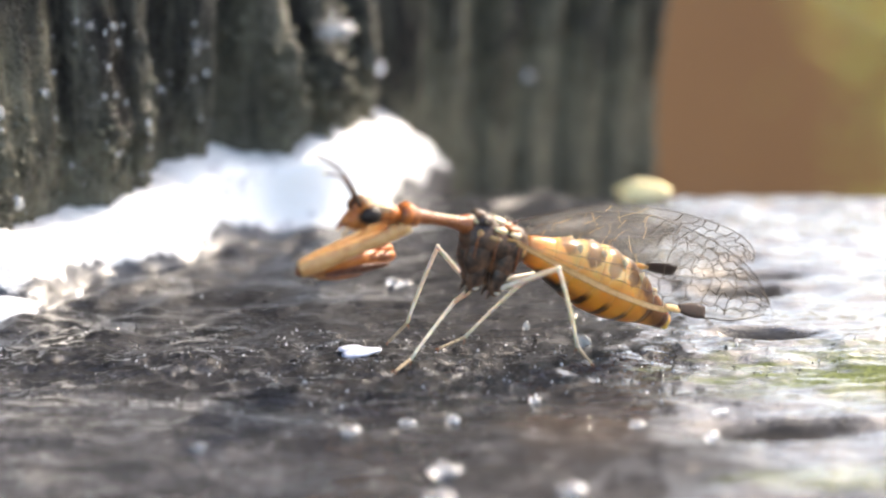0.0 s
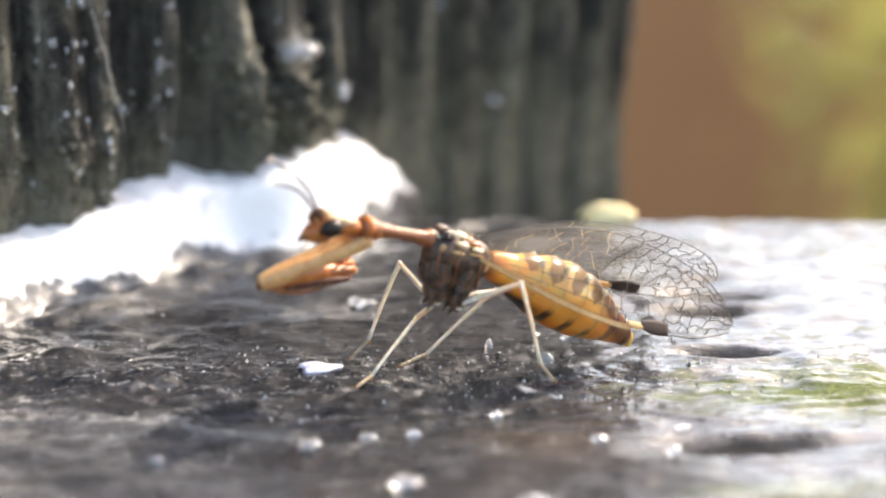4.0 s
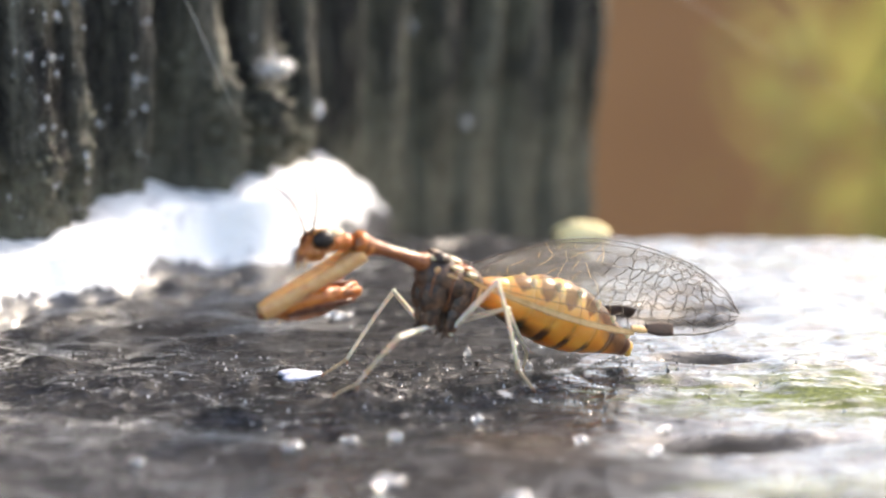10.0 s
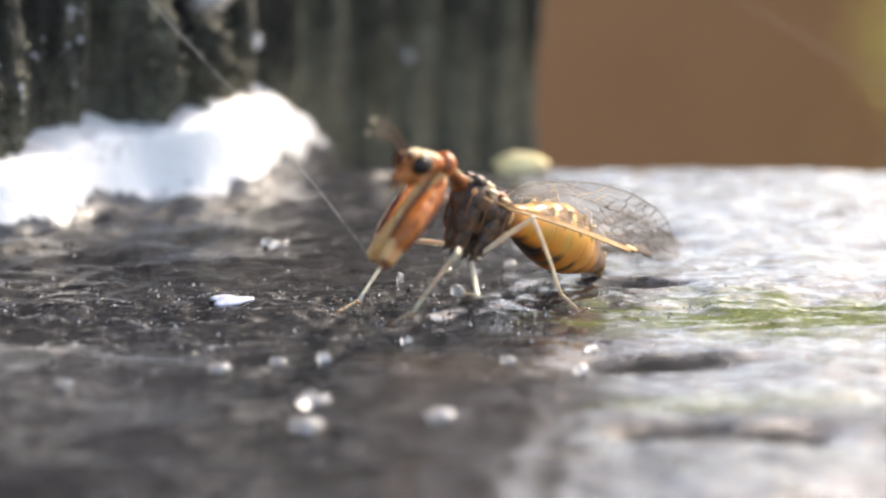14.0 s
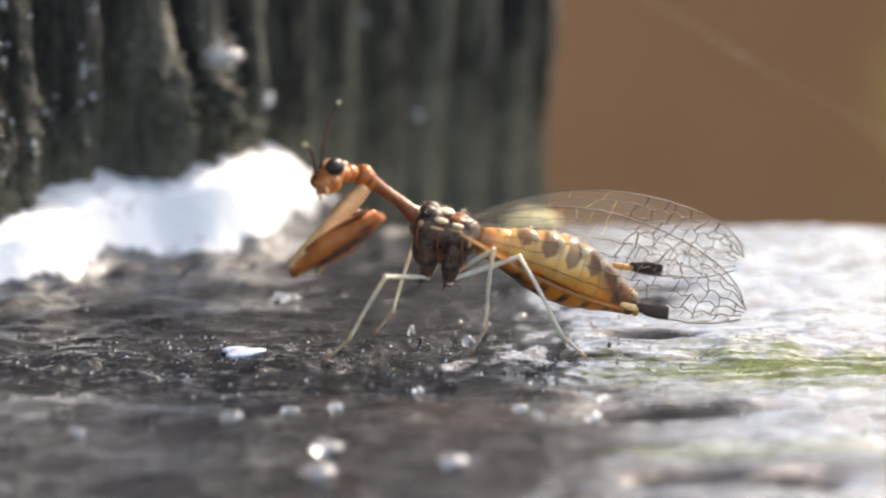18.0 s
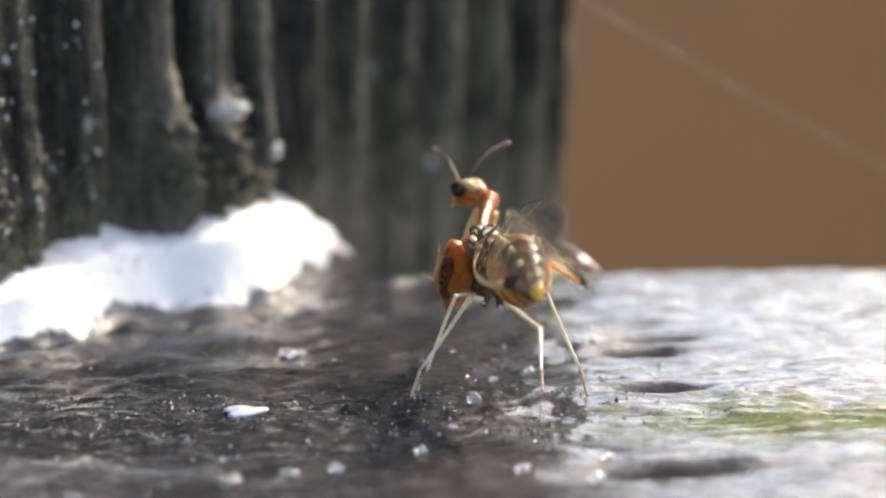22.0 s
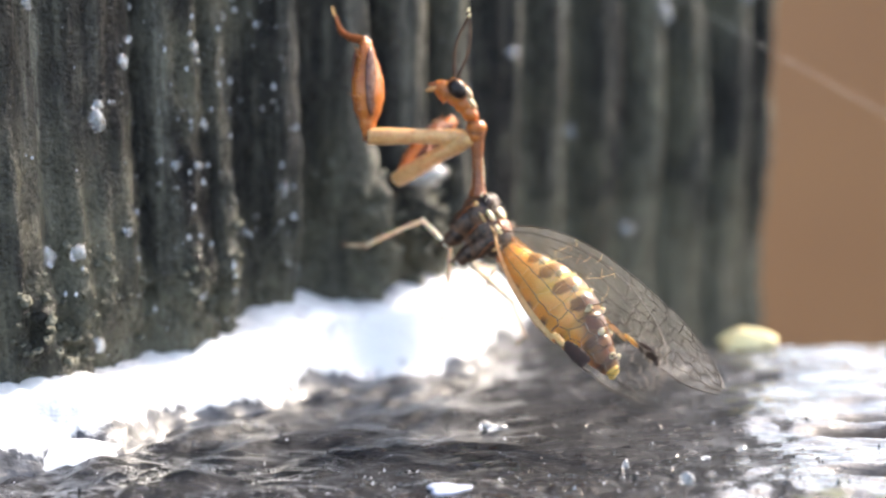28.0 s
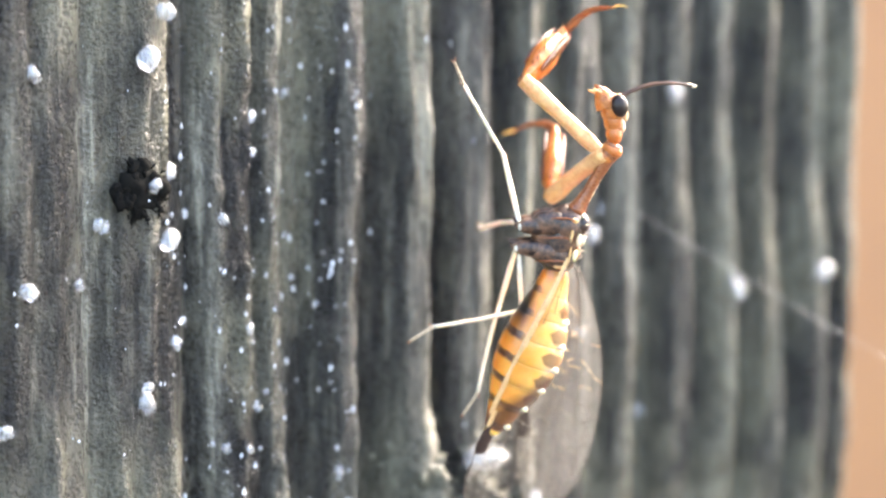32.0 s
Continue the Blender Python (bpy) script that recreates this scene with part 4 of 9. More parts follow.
def build_leg(fly, which):
    hind = "hind" in which
    length, toe_x, toe_z = (4.75, 6.15, 0.06) if hind else (4.2, 5.5, 0.08)
    drop = 0.38 if hind else 0.34
    fem = part("leg_femur", spindle(3.8, (0.10, 0.13, 0.155, 0.15, 0.135, 0.12), 10, 0.85), PALE, fly, "pale straw-coloured walking femur")
    part("knee", ball((3.8, 0, 0), (0.15, 0.13, 0.14), u=8, v=6), PALE, fem)
    part("femoral_line", tube([(0.4 + 3.2 * k / 8, 0, 0.15 - 0.05 * abs(k - 4) / 4) for k in range(9)], [0.03] * 9, 5), STIGMA, fem, "fine dark line along the femur")
    tib = part("leg_tibia", tube([(length * k / 8, 0, -drop * (k / 8) ** 1.6) for k in range(9)], [0.115 - 0.004 * k + 0.02 * (k == 8) for k in range(9)], 8, 0.9), PALE, fly, "thin pale tibia")
    # the tarsus bends outwards from the ankle and lies on the wood
    ankle, toe = Vector((length, 0, -drop)), Vector((toe_x, 0, toe_z))
    toes = []
    for k in range(5):
        p, q = ankle.lerp(toe, k / 5), ankle.lerp(toe, (k + 0.96) / 5)
        toes.append(tube([p, p.lerp(q, 0.5), p.lerp(q, 0.92), q], [0.07, 0.095 - 0.006 * k, 0.105 - 0.006 * k, 0.06], 7))
    part("tarsus", joined(*toes), SHIN, tib, "five-jointed brownish foot")
    part("spur", tube([ankle, ankle + Vector((0.16, 0.08, -0.14)), ankle + Vector((0.3, 0.12, -0.22))], [0.045, 0.03, 0.008], 5), RUST, tib)
    part("claws", joined(*[tube([toe, toe + Vector((0.12, 0.1 * k, 0.05)), toe + Vector((0.2, 0.17 * k, -0.02))], [0.04, 0.03, 0.008], 5) for k in (1, -1)]), RUST, tib)
    rng = random.Random(len(which))
    hairs = [tube([(x, 0, -drop * (x / length) ** 1.6), (x + 0.12, 0.2 * math.cos(a), 0.2 * math.sin(a) - drop * (x / length) ** 1.6)], [0.012, 0.004], 3) for x, a in [(rng.uniform(0.4, length - 0.05), rng.uniform(0, 6.28)) for _ in range(26)]]
    tagged(part("leg_hairs", joined(*hairs), PALE, tib), kind="stuff")
    JOINTS[which + " femur"], JOINTS[which + " tibia"] = fem, tib


def build_mantisfly():
    fly = new("mantisfly")
    fly.empty_display_size = 0.002
    tagged(fly, "orange and amber mantisfly with clear veined wings on wet wood", "insect")
    JOINTS["mantisfly"] = fly
    build_thorax(fly)
    build_pronotum(fly)
    build_head(fly)
    build_abdomen(fly)
    for s in (1, -1):
        build_wing(fly, s)
        build_raptorial(fly, s)
    for which in ("left mid", "left hind", "right mid", "right hind"):
        build_leg(fly, which)


build_mantisfly()


# ---- water drops, flakes and threads ----
def drop_skin():
    m, nt, b = material("water_drop")
    b.inputs["Base Color"].default_value = (0.93, 0.94, 0.96, 1)
    b.inputs["Roughness"].default_value = 0.06
    b.inputs["IOR"].default_value = 1.33
    b.inputs["Transmission Weight"].default_value = 0.8
    b.inputs["Coat Weight"].default_value = 1.0
    relief(nt, b, noise_of(nt, coords(nt), 2.0, 2), 0.2, 0.1)
    return m


DROP = drop_skin()
# glare on the big water bead, painted as opaque white
BEAD = speckled("glare_white_water", (0.62, 0.62, 0.65), (0.92, 0.92, 0.93), 0.5, 0.1, bump=0.02)
FLAKE = speckled("pale_flake", (0.36, 0.39, 0.52), (0.62, 0.65, 0.76), 2.0, 0.3)
YELLOW = speckled("pale_yellow_petal", (0.88, 0.70, 0.32), (0.96, 0.84, 0.52), 0.8, 0.85)
# the shade inside a hole in the post, put into a near-black colour
HOLE_SHADE = speckled("hole_black", (0.003, 0.003, 0.003), (0.008, 0.008, 0.007), 1.0, 0.95)
HOLE_SHADE.node_tree.nodes["Principled BSDF"].inputs["Specular IOR Level"].default_value = 0.05
SILK = speckled("spider_silk", (0.55, 0.53, 0.50), (0.85, 0.82, 0.78), 3.0, 0.25)


def lumpy(r, squash, seed, stretch=1.0, rough=0.6):
    bm = ball((0, 0, 0), (r, r * stretch, r * squash), u=14, v=10)
    for v in bm.verts:
        v.co *= 1 + rough * noise.noise(v.co * (1.1 / r) + Vector((seed * 3.7, 0, 0)))
    return bm


DROP_MESHES = []
for n in range(5):
    probe = part("water_drop", lumpy(1.0, 0.6, n, 1.2, 0.4), DROP)
    DROP_MESHES.append(probe.data)
    bpy.data.objects.remove(probe)


def water_drop(where, r, n, up, label, group, tall=1.0):
    ob = new("water_drop", DROP_MESHES[n % 5])
    turn = up.to_track_quat("Z", "Y").to_matrix().to_4x4()
    ob.matrix_world = Matrix.Translation(where * MM) @ turn @ Matrix.Rotation(n * 1.7, 4, "Z") @ Matrix.Diagonal((r, r, r * tall, 1))
    tagged(ob, label, "drop", group)


# drops that hang on the post: along the face, height, radius
POST_DROPS = ((-18.9, 20.0, 0.34), (-18.6, 19.3, 0.22), (-20.1, 13.6, 0.34), (-19.0, 13.5, 0.26), (-20.8, 13.9, 0.2), (-13.5, 21.0, 0.26), (-12.7, 11.5, 0.36), (-14.3, 8.8, 0.24),
              (-23.8, 10.4, 0.28), (-15.8, 16.4, 0.26), (-15.2, 16.1, 0.2), (-18.0, 15.6, 0.28), (-17.6, 16.5, 0.2), (-23.4, 19.5, 0.46), (-22.7, 20.7, 0.26), (-25.3, 16.5, 0.62), (-25.2, 17.4, 0.4),
              (-28.5, 9.6, 0.62), (-27.0, 9.7, 0.55), (-27.7, 25.9, 0.5), (-24.0, 25.1, 0.62), (-20.4, 26.0, 0.4), (-22.1, 26.3, 0.3), (-32.2, 22.8, 0.55), (-29.0, 22.9, 0.4), (-33.2, 15.7, 0.5), (-34.2, 13.7, 0.55))
HIGH_DROPS = ((-24.9, 27.9, 0.45), (-23.8, 28.6, 0.5), (-25.5, 34.4, 0.75), (-31.5, 33.5, 0.5), (-18.3, 31.5, 0.45), (-18.2, 29.6, 0.34), (-15.1, 32.8, 0.34), (-24.3, 36.9, 0.6), 
              (1.1, 8.4, 0.5), (5.9, 18.1, 0.55), (7.1, 24.1, 0.6), (13.2, 12.3, 0.62), (20.2, 20.0, 0.85), (28.0, 20.8, 0.8), (14.4, 33.0, 0.7), (9.1, 25.6, 0.35), (-25.9, 4.4, 0.5), (-11.4, 6.2, 0.26), (18.3, 5.0, 0.6))
for n, (s, z, r) in enumerate(POST_DROPS + HIGH_DROPS):
    r *= 0.85
    water_drop(on_face(s, z, rib(s, z) + r * 0.35), r, n, FN, "small bright water drop clinging to the dark post", "drops on the post", 1.0 if n % 3 else 1.3)

water_drop(on_face(-3.6, 11.6, rib(-3.6, 10.0) - 0.3), 1.45, 0, Vector((0, 0, 1)), "broad bright water drop on a mossy lump of the post", "drops on the post", 1.0)

# drops that stand on the rail: x, y, radius, height to radius
DECK_DROPS = ((-4.2, -10.7, 0.52, 0.8), (-1.6, -9.3, 0.36, 0.8), (0.5, -8.9, 0.30, 1.5), (0.1, -15.4, 0.6, 0.8), (-2.7, 12.0, 0.46, 1.0), (4.4, -5.8, 0.26, 1.0), (9.0, -9.5, 0.36, 1.0), (12.2, -10.9, 0.36, 1.3),
              (-10.9, -12.4, 0.34, 0.9), (4.4, 4.3, 0.2, 2.4), (7.3, 1.9, 0.3, 2.2), (-2.0, 12.4, 0.34, 0.8), (8.5, 6.0, 0.22, 1.0), (10.5, 8.0, 0.3, 0.9), (13.0, -7.8, 0.3, 0.9), (-0.2, -18.0, 0.7, 0.8), (5.5, -17.5, 0.6, 0.8))
for n, (x, y, r, tall) in enumerate(DECK_DROPS):
    water_drop(Vector((x, y, deck_height(x, y) + r * 0.4 * tall)), r, n, Vector((0, 0, 1)), "bright water drop standing on the wet black rail", "drops on the rail", tall)


def flake(name, x, y, rx, ry, h, mat, label, category, lean=0.0):
    def place(u, v):
        a, k = 2 * math.pi * u, v
        rr = k * (1 + 0.22 * math.sin(3 * a + 1) + 0.12 * math.sin(5 * a))
        return Vector((rx * rr * math.cos(a), ry * rr * math.sin(a), h * (1 - k * k) + 0.1 * h * math.sin(7 * a) * k))
    bm = sheet(25, 6, place)
    bmesh.ops.remove_doubles(bm, verts=bm.verts, dist=0.001)
    bmesh.ops.solidify(bm, geom=bm.faces, thickness=0.12)
    ob = part(name, bm, mat, at=pose(x * MM, y * MM, (deck_height(x, y) + 0.08) * MM, lean, 0, 0))
    tagged(ob, label, category)


def water_dome(x, y, rx, ry, h):
    def place(u, v):
        a = 2 * math.pi * u
        k = v * (1 + 0.10 * math.sin(2 * a + 0.6) + 0.06 * math.sin(5 * a))
        px, py = x + rx * k * math.cos(a), y + ry * k * math.sin(a)
        return Vector((px, py, deck_height(px, py) * v + h * (1 - v ** 2.6) + 0.12 * nz(px * 0.9, py * 0.9, 3.0) * (1 - v) - 0.05))
    bm = sheet(41, 12, place)
    bmesh.ops.remove_doubles(bm, verts=bm.verts, dist=0.001)
    tagged(part("water_bead", bm, BEAD), "large glossy bead of water swelling on the rail, its glare painted white", "water")


water_dome(-25.0, 9.5, 4.6, 5.2, 1.5)
flake("flake", -4.3, 0.0, 0.95, 0.5, 0.10, FLAKE, "small pale bluish flake lying on the wet rail", "flake", 14)
flake("petal", 12.9, 31.6, 1.6, 0.8, 1.0, YELLOW, "pale yellow petal lying at the far edge of the rail", "petal", 20)
def hole_clump():
    rng = random.Random(8)
    bms = [lumpy(1.1, 0.4, 2, 1.1, 0.8)]
    for k in range(26):
        a = rng.uniform(0, 6.28)
        lump = lumpy(rng.uniform(0.16, 0.5), 0.6, k + 5, 1.2, 0.9)
        bmesh.ops.translate(lump, vec=(rng.uniform(0.7, 1.5) * math.cos(a), rng.uniform(0.7, 1.5) * math.sin(a), rng.uniform(-0.1, 0.2)), verts=lump.verts)
        bms.append(lump)
    for k in range(40):
        a, r = rng.uniform(0, 6.28), rng.uniform(0.9, 1.6)
        p = Vector((r * math.cos(a), r * math.sin(a), 0.1))
        d = Vector((math.cos(a + rng.uniform(-1, 1)), math.sin(a + rng.uniform(-1, 1)), rng.uniform(-0.2, 0.3))) * rng.uniform(0.2, 0.5)
        bms.append(tube([p, p + d * 0.6, p + d], [0.07, 0.05, 0.01], 4))
    return joined(*bms)


# black clump added in place of the hole
knot = part("knot", hole_clump(), HOLE_SHADE, at=Matrix.Translation(on_face(-25.6, 27.6, rib(-25.6, 27.6) - 0.05) * MM) @ FN.to_track_quat("Z", "Y").to_matrix().to_4x4())
tagged(knot, "ragged black clump standing in for a dark hole in the weathered post", "knot")


def thread(points, r, label):
    tagged(part("spider_thread", tube(points, [r] * len(points), 5), SILK), label, "thread", "spider threads")


def sagging(a, b, sag, n=18):
    a, b = Vector(a), Vector(b)
    return [a.lerp(b, k / n) + Vector((0, 0, -sag * math.sin(math.pi * k / n))) for k in range(n + 1)]


thread(sagging(on_face(9.1, 25.6, 2.4), (62, 35, -8), 0.6), 0.009, "thin pale spider thread slanting from the post")


# a loose thread that drifts in the air
DRIFTING = part("spider_thread", tube([(0.25 * math.sin(k * 0.35), 0, 1.5 * k) for k in range(17)], [0.013] * 17, 5), SILK)
tagged(DRIFTING, "loose fine spider thread drifting in the air", "thread", "spider threads")


# fine grit and bristles on the wet wood
def build_grit():
    rng = random.Random(21)
    verts, faces = [], []

    def speck(c, r, tall):
        i = len(verts)
        for dx, dy, dz in ((1, 0, 0), (-1, 0, 0), (0, 1, 0), (0, -1, 0), (0, 0, tall), (0, 0, -0.5)):
            verts.append(((c.x + dx * r * rng.uniform(0.6, 1.3)) * MM, (c.y + dy * r * rng.uniform(0.6, 1.3)) * MM, (c.z + dz * r) * MM))
        for a, b, d in ((0, 2, 4), (2, 1, 4), (1, 3, 4), (3, 0, 4), (2, 0, 5), (1, 2, 5), (3, 1, 5), (0, 3, 5)):
            faces.append((i + a, i + b, i + d))
    for n in range(3200):
        x = rng.gauss(-2, 11)
        y = rng.gauss(0.5, 3.2) if n % 3 else rng.uniform(-14, 24)
        if (x - FX) * FN.x + (y - FY) * FN.y < 4:
            continue
        r = 0.022 + 0.085 * rng.random() ** 3
        speck(Vector((x, y, deck_height(x, y))), r, rng.choice((0.7, 0.8, 1.0, 2.2)))
    me = bpy.data.meshes.new("grit")
    me.from_pydata(verts, [], faces)
    ob = new("grit", me)
    me.materials.append(GRIT)
    tagged(ob, "fine wet grit and bristles scattered on the rail, with pale grains painted as glints", "grit", kind="stuff")


def grit_skin():
    m, nt, b = material("grit_and_glints")
    geo = nt.nodes.new("ShaderNodeNewGeometry")
    # dark grains are grit; the pale ones put its sparkle into the colour
    nt.links.new(ramp(nt, geo.outputs["Random Per Island"], (0.0, (0.012, 0.012, 0.012)), (0.72, (0.05, 0.05, 0.05)), (0.8, (0.4, 0.4, 0.42)), (1.0, (0.6, 0.6, 0.62))), b.inputs["Base Color"])
    b.inputs["Roughness"].default_value = 0.15
    return m


GLINT = speckled("white_glints", (0.55, 0.55, 0.57), (0.9, 0.9, 0.92), 2.0, 0.08)
GRIT = grit_skin()
build_grit()


# tufts of moss on the lumps at the foot of the post
def build_moss():
    rng = random.Random(44)
    bms = []
    for s0, ds, z0, dz, count in ((-4.5, 2.8, 8.6, 2.2, 170), (-28.0, 2.2, 5.5, 2.0, 70), (-18.5, 2.6, 5.5, 2.2, 80), (-0.5, 1.6, 7.0, 1.8, 50)):
        for k in range(count):
            s, z = rng.gauss(s0, ds), rng.gauss(z0, dz)
            if z < 2.5:
                continue
            r = rng.uniform(0.07, 0.24)
            tuft = lumpy(r, rng.uniform(0.6, 1.1), rng.uniform(0, 9), rng.uniform(0.8, 2.2), 1.2)
            bmesh.ops.translate(tuft, vec=on_face(s, z, rib(s, z) + r * 0.25), verts=tuft.verts)
            bms.append(tuft)
    tagged(part("moss", joined(*bms), MOSS), "tufts of grey olive moss at the foot of the post", "moss", kind="stuff")


MOSS = speckled("olive_moss", (0.05, 0.048, 0.034), (0.17, 0.165, 0.12), 2.0, 0.7)
build_moss()


# wet glints in the rough grain of the post, painted as tiny white specks
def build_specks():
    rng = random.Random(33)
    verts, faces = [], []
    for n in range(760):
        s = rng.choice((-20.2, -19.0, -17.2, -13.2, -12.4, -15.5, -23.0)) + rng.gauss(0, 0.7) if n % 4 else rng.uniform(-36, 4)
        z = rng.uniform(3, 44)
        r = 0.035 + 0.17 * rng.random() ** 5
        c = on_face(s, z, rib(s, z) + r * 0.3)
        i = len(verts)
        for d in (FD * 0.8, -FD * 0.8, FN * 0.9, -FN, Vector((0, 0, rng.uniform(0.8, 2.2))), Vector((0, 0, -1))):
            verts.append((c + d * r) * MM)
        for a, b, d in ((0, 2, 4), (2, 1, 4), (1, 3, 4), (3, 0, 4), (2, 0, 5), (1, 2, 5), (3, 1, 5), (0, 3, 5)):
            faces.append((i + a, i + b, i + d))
    me = bpy.data.meshes.new("glint_specks")
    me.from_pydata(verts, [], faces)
    ob = new("glint_specks", me)
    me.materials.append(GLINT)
    tagged(ob, "tiny white specks that stand in for wet glints in the grain of the post", "grit", kind="stuff")


build_specks()


# ---- what moves ----
def joint(x, y, z, rx, ry, rz):
    """A joint's pose: millimetres and degrees."""
    return pose(x * MM, y * MM, z * MM, rx, ry, rz)


def motions():
    walk(JOINTS["mantisfly"], [(t, joint(*p)) for t, *p in (
        (0, 2.46, -1.64, 6.26, -2.7, -18.3, -159.0), (7.2, 2.46, -1.64, 6.26, -2.7, -18.3, -159.0), (8, 2.56, -1.60, 5.72, -0.7, -20.9, -159.4),
        (8.25, 2.57, -1.66, 5.65, -0.5, -20.9, -161.2), (8.5, 2.59, -1.72, 5.59, -0.4, -20.9, -163.0), (8.75, 2.59, -1.78, 5.53, -0.2, -20.9, -164.7),
        (9, 2.60, -1.85, 5.46, -0.1, -20.9, -166.5), (9.5, 2.86, -1.80, 5.36, 0.6, -21.4, -162.3), (10, 3.11, -1.76, 5.26, 1.3, -21.9, -158.2),
        (10.5, 3.46, -1.84, 5.22, 1.5, -18.8, -162.9), (11, 3.80, -1.92, 5.18, 1.2, -15.6, -167.4), (11.5, 4.20, -1.75, 4.86, 3.0, -13.9, -160.2),
        (12, 4.59, -1.59, 4.54, 5.1, -12.2, -153.1), (12.5, 5.36, -1.47, 4.57, 0.8, -17.4, -153.5), (13, 6.13, -1.35, 4.61, -3.4, -22.9, -153.5),
        (13.25, 6.64, -1.45, 4.76, -2.0, -24.5, -153.9), (13.5, 7.16, -1.56, 4.91, -0.5, -26.2, -154.5), (13.75, 7.67, -1.66, 5.07, 1.0, -27.9, -155.2),
        (14, 8.19, -1.76, 5.23, 2.5, -29.5, -155.9), (14.5, 8.12, -1.76, 5.28, 3.1, -28.9, -159.8), (15, 7.85, -1.79, 5.51, 3.7, -27.2, -168.9),
        (15.5, 7.51, -1.84, 5.82, 3.6, -24.4, -179.5), (16, 7.21, -1.87, 6.07, 2.7, -21.6, 172.2), (16.5, 7.12, -1.87, 6.14, 2.1, -20.2, 168.8),
        (17, 6.87, -1.71, 5.88, 2.7, -18.2, 167.6), (17.5, 6.41, -0.93, 5.99, 0.1, -15.0, 168.6), (18, 5.96, -0.16, 6.11, -2.5, -11.6, 169.5),
        (18.5, 5.60, 0.06, 5.92, -0.6, -12.1, 171.5), (18.75, 5.42, 0.17, 5.84, 0.3, -12.5, 172.6), (19, 5.24, 0.28, 5.75, 1.1, -12.8, 173.8),
        (19.5, 5.64, 0.91, 6.17, -2.0, -7.1, 148.7), (20, 5.92, 1.60, 6.61, -9.3, -3.3, 124.0), (20.5, 6.49, 2.55, 6.50, -3.7, -12.4, 124.6),
        (21, 7.05, 3.52, 6.39, 3.5, -20.6, 123.4), (21.25, 7.38, 4.02, 6.44, 3.4, -17.2, 119.5), (21.5, 7.71, 4.52, 6.49, 3.1, -13.8, 115.6),
        (21.75, 8.03, 5.04, 6.55, 2.1, -10.4, 111.8), (22, 8.35, 5.57, 6.60, 0.9, -7.1, 107.9), (22.5, 8.34, 6.12, 6.56, 0.9, -11.7, 110.5),
        (23, 8.34, 6.69, 6.53, 0.7, -16.2, 113.1), (23.25, 7.90, 7.10, 6.55, 1.2, -17.7, 113.8), (23.5, 7.46, 7.52, 6.57, 1.7, -19.2, 114.5),
        (23.75, 7.01, 7.94, 6.60, 2.0, -20.6, 115.2), (24, 6.57, 8.36, 6.63, 2.3, -22.1, 116.0), (24.5, 6.36, 9.34, 6.68, -1.7, -23.0, 116.8),
        (25, 6.12, 9.99, 7.33, -0.5, -27.0, 120.0), (25.5, 4.77, 11.45, 7.90, -8.4, -19.0, 148.1), (26, 3.53, 11.54, 8.35, -1.1, -9.1, 164.6),
        (26.25, 2.90, 11.81, 8.24, -1.4, -14.3, 159.9), (26.5, 2.27, 12.09, 8.12, -0.7, -19.3, 154.7), (27, 1.28, 12.54, 8.55, 1.6, -26.6, 155.4),
        (27.25, 0.28, 12.98, 8.98, 3.5, -33.4, 155.9), (27.5, -0.71, 13.41, 9.41, 5.7, -40.3, 156.1), (28, -2.73, 14.31, 10.35, 9.7, -53.9, 156.0),
        (28.5, -3.75, 14.76, 10.83, 12.6, -61.2, 155.3), (29, -3.56, 14.19, 12.64, 1.2, -42.0, 172.5), (29.25, -3.68, 14.37, 13.34, -0.8, -47.4, 173.1),
        (29.5, -3.79, 14.56, 14.03, -3.2, -52.9, 174.2), (29.75, -3.96, 14.71, 14.99, -1.4, -60.5, 175.6), (30, -4.14, 14.86, 15.95, 0.1, -68.0, 177.3),
        (30.25, -3.90, 14.99, 17.67, -15.4, -78.4, -169.4), (30.5, -3.66, 15.12, 19.40, -88.3, -83.9, -97.9), (31, -2.75, 14.38, 21.56, -65.6, -75.1, -94.9),
        (31.5, -1.59, 15.49, 23.55, -116.0, -75.0, -47.8), (32, -2.01, 16.48, 25.02, -137.6, -77.7, -32.4),
    )])
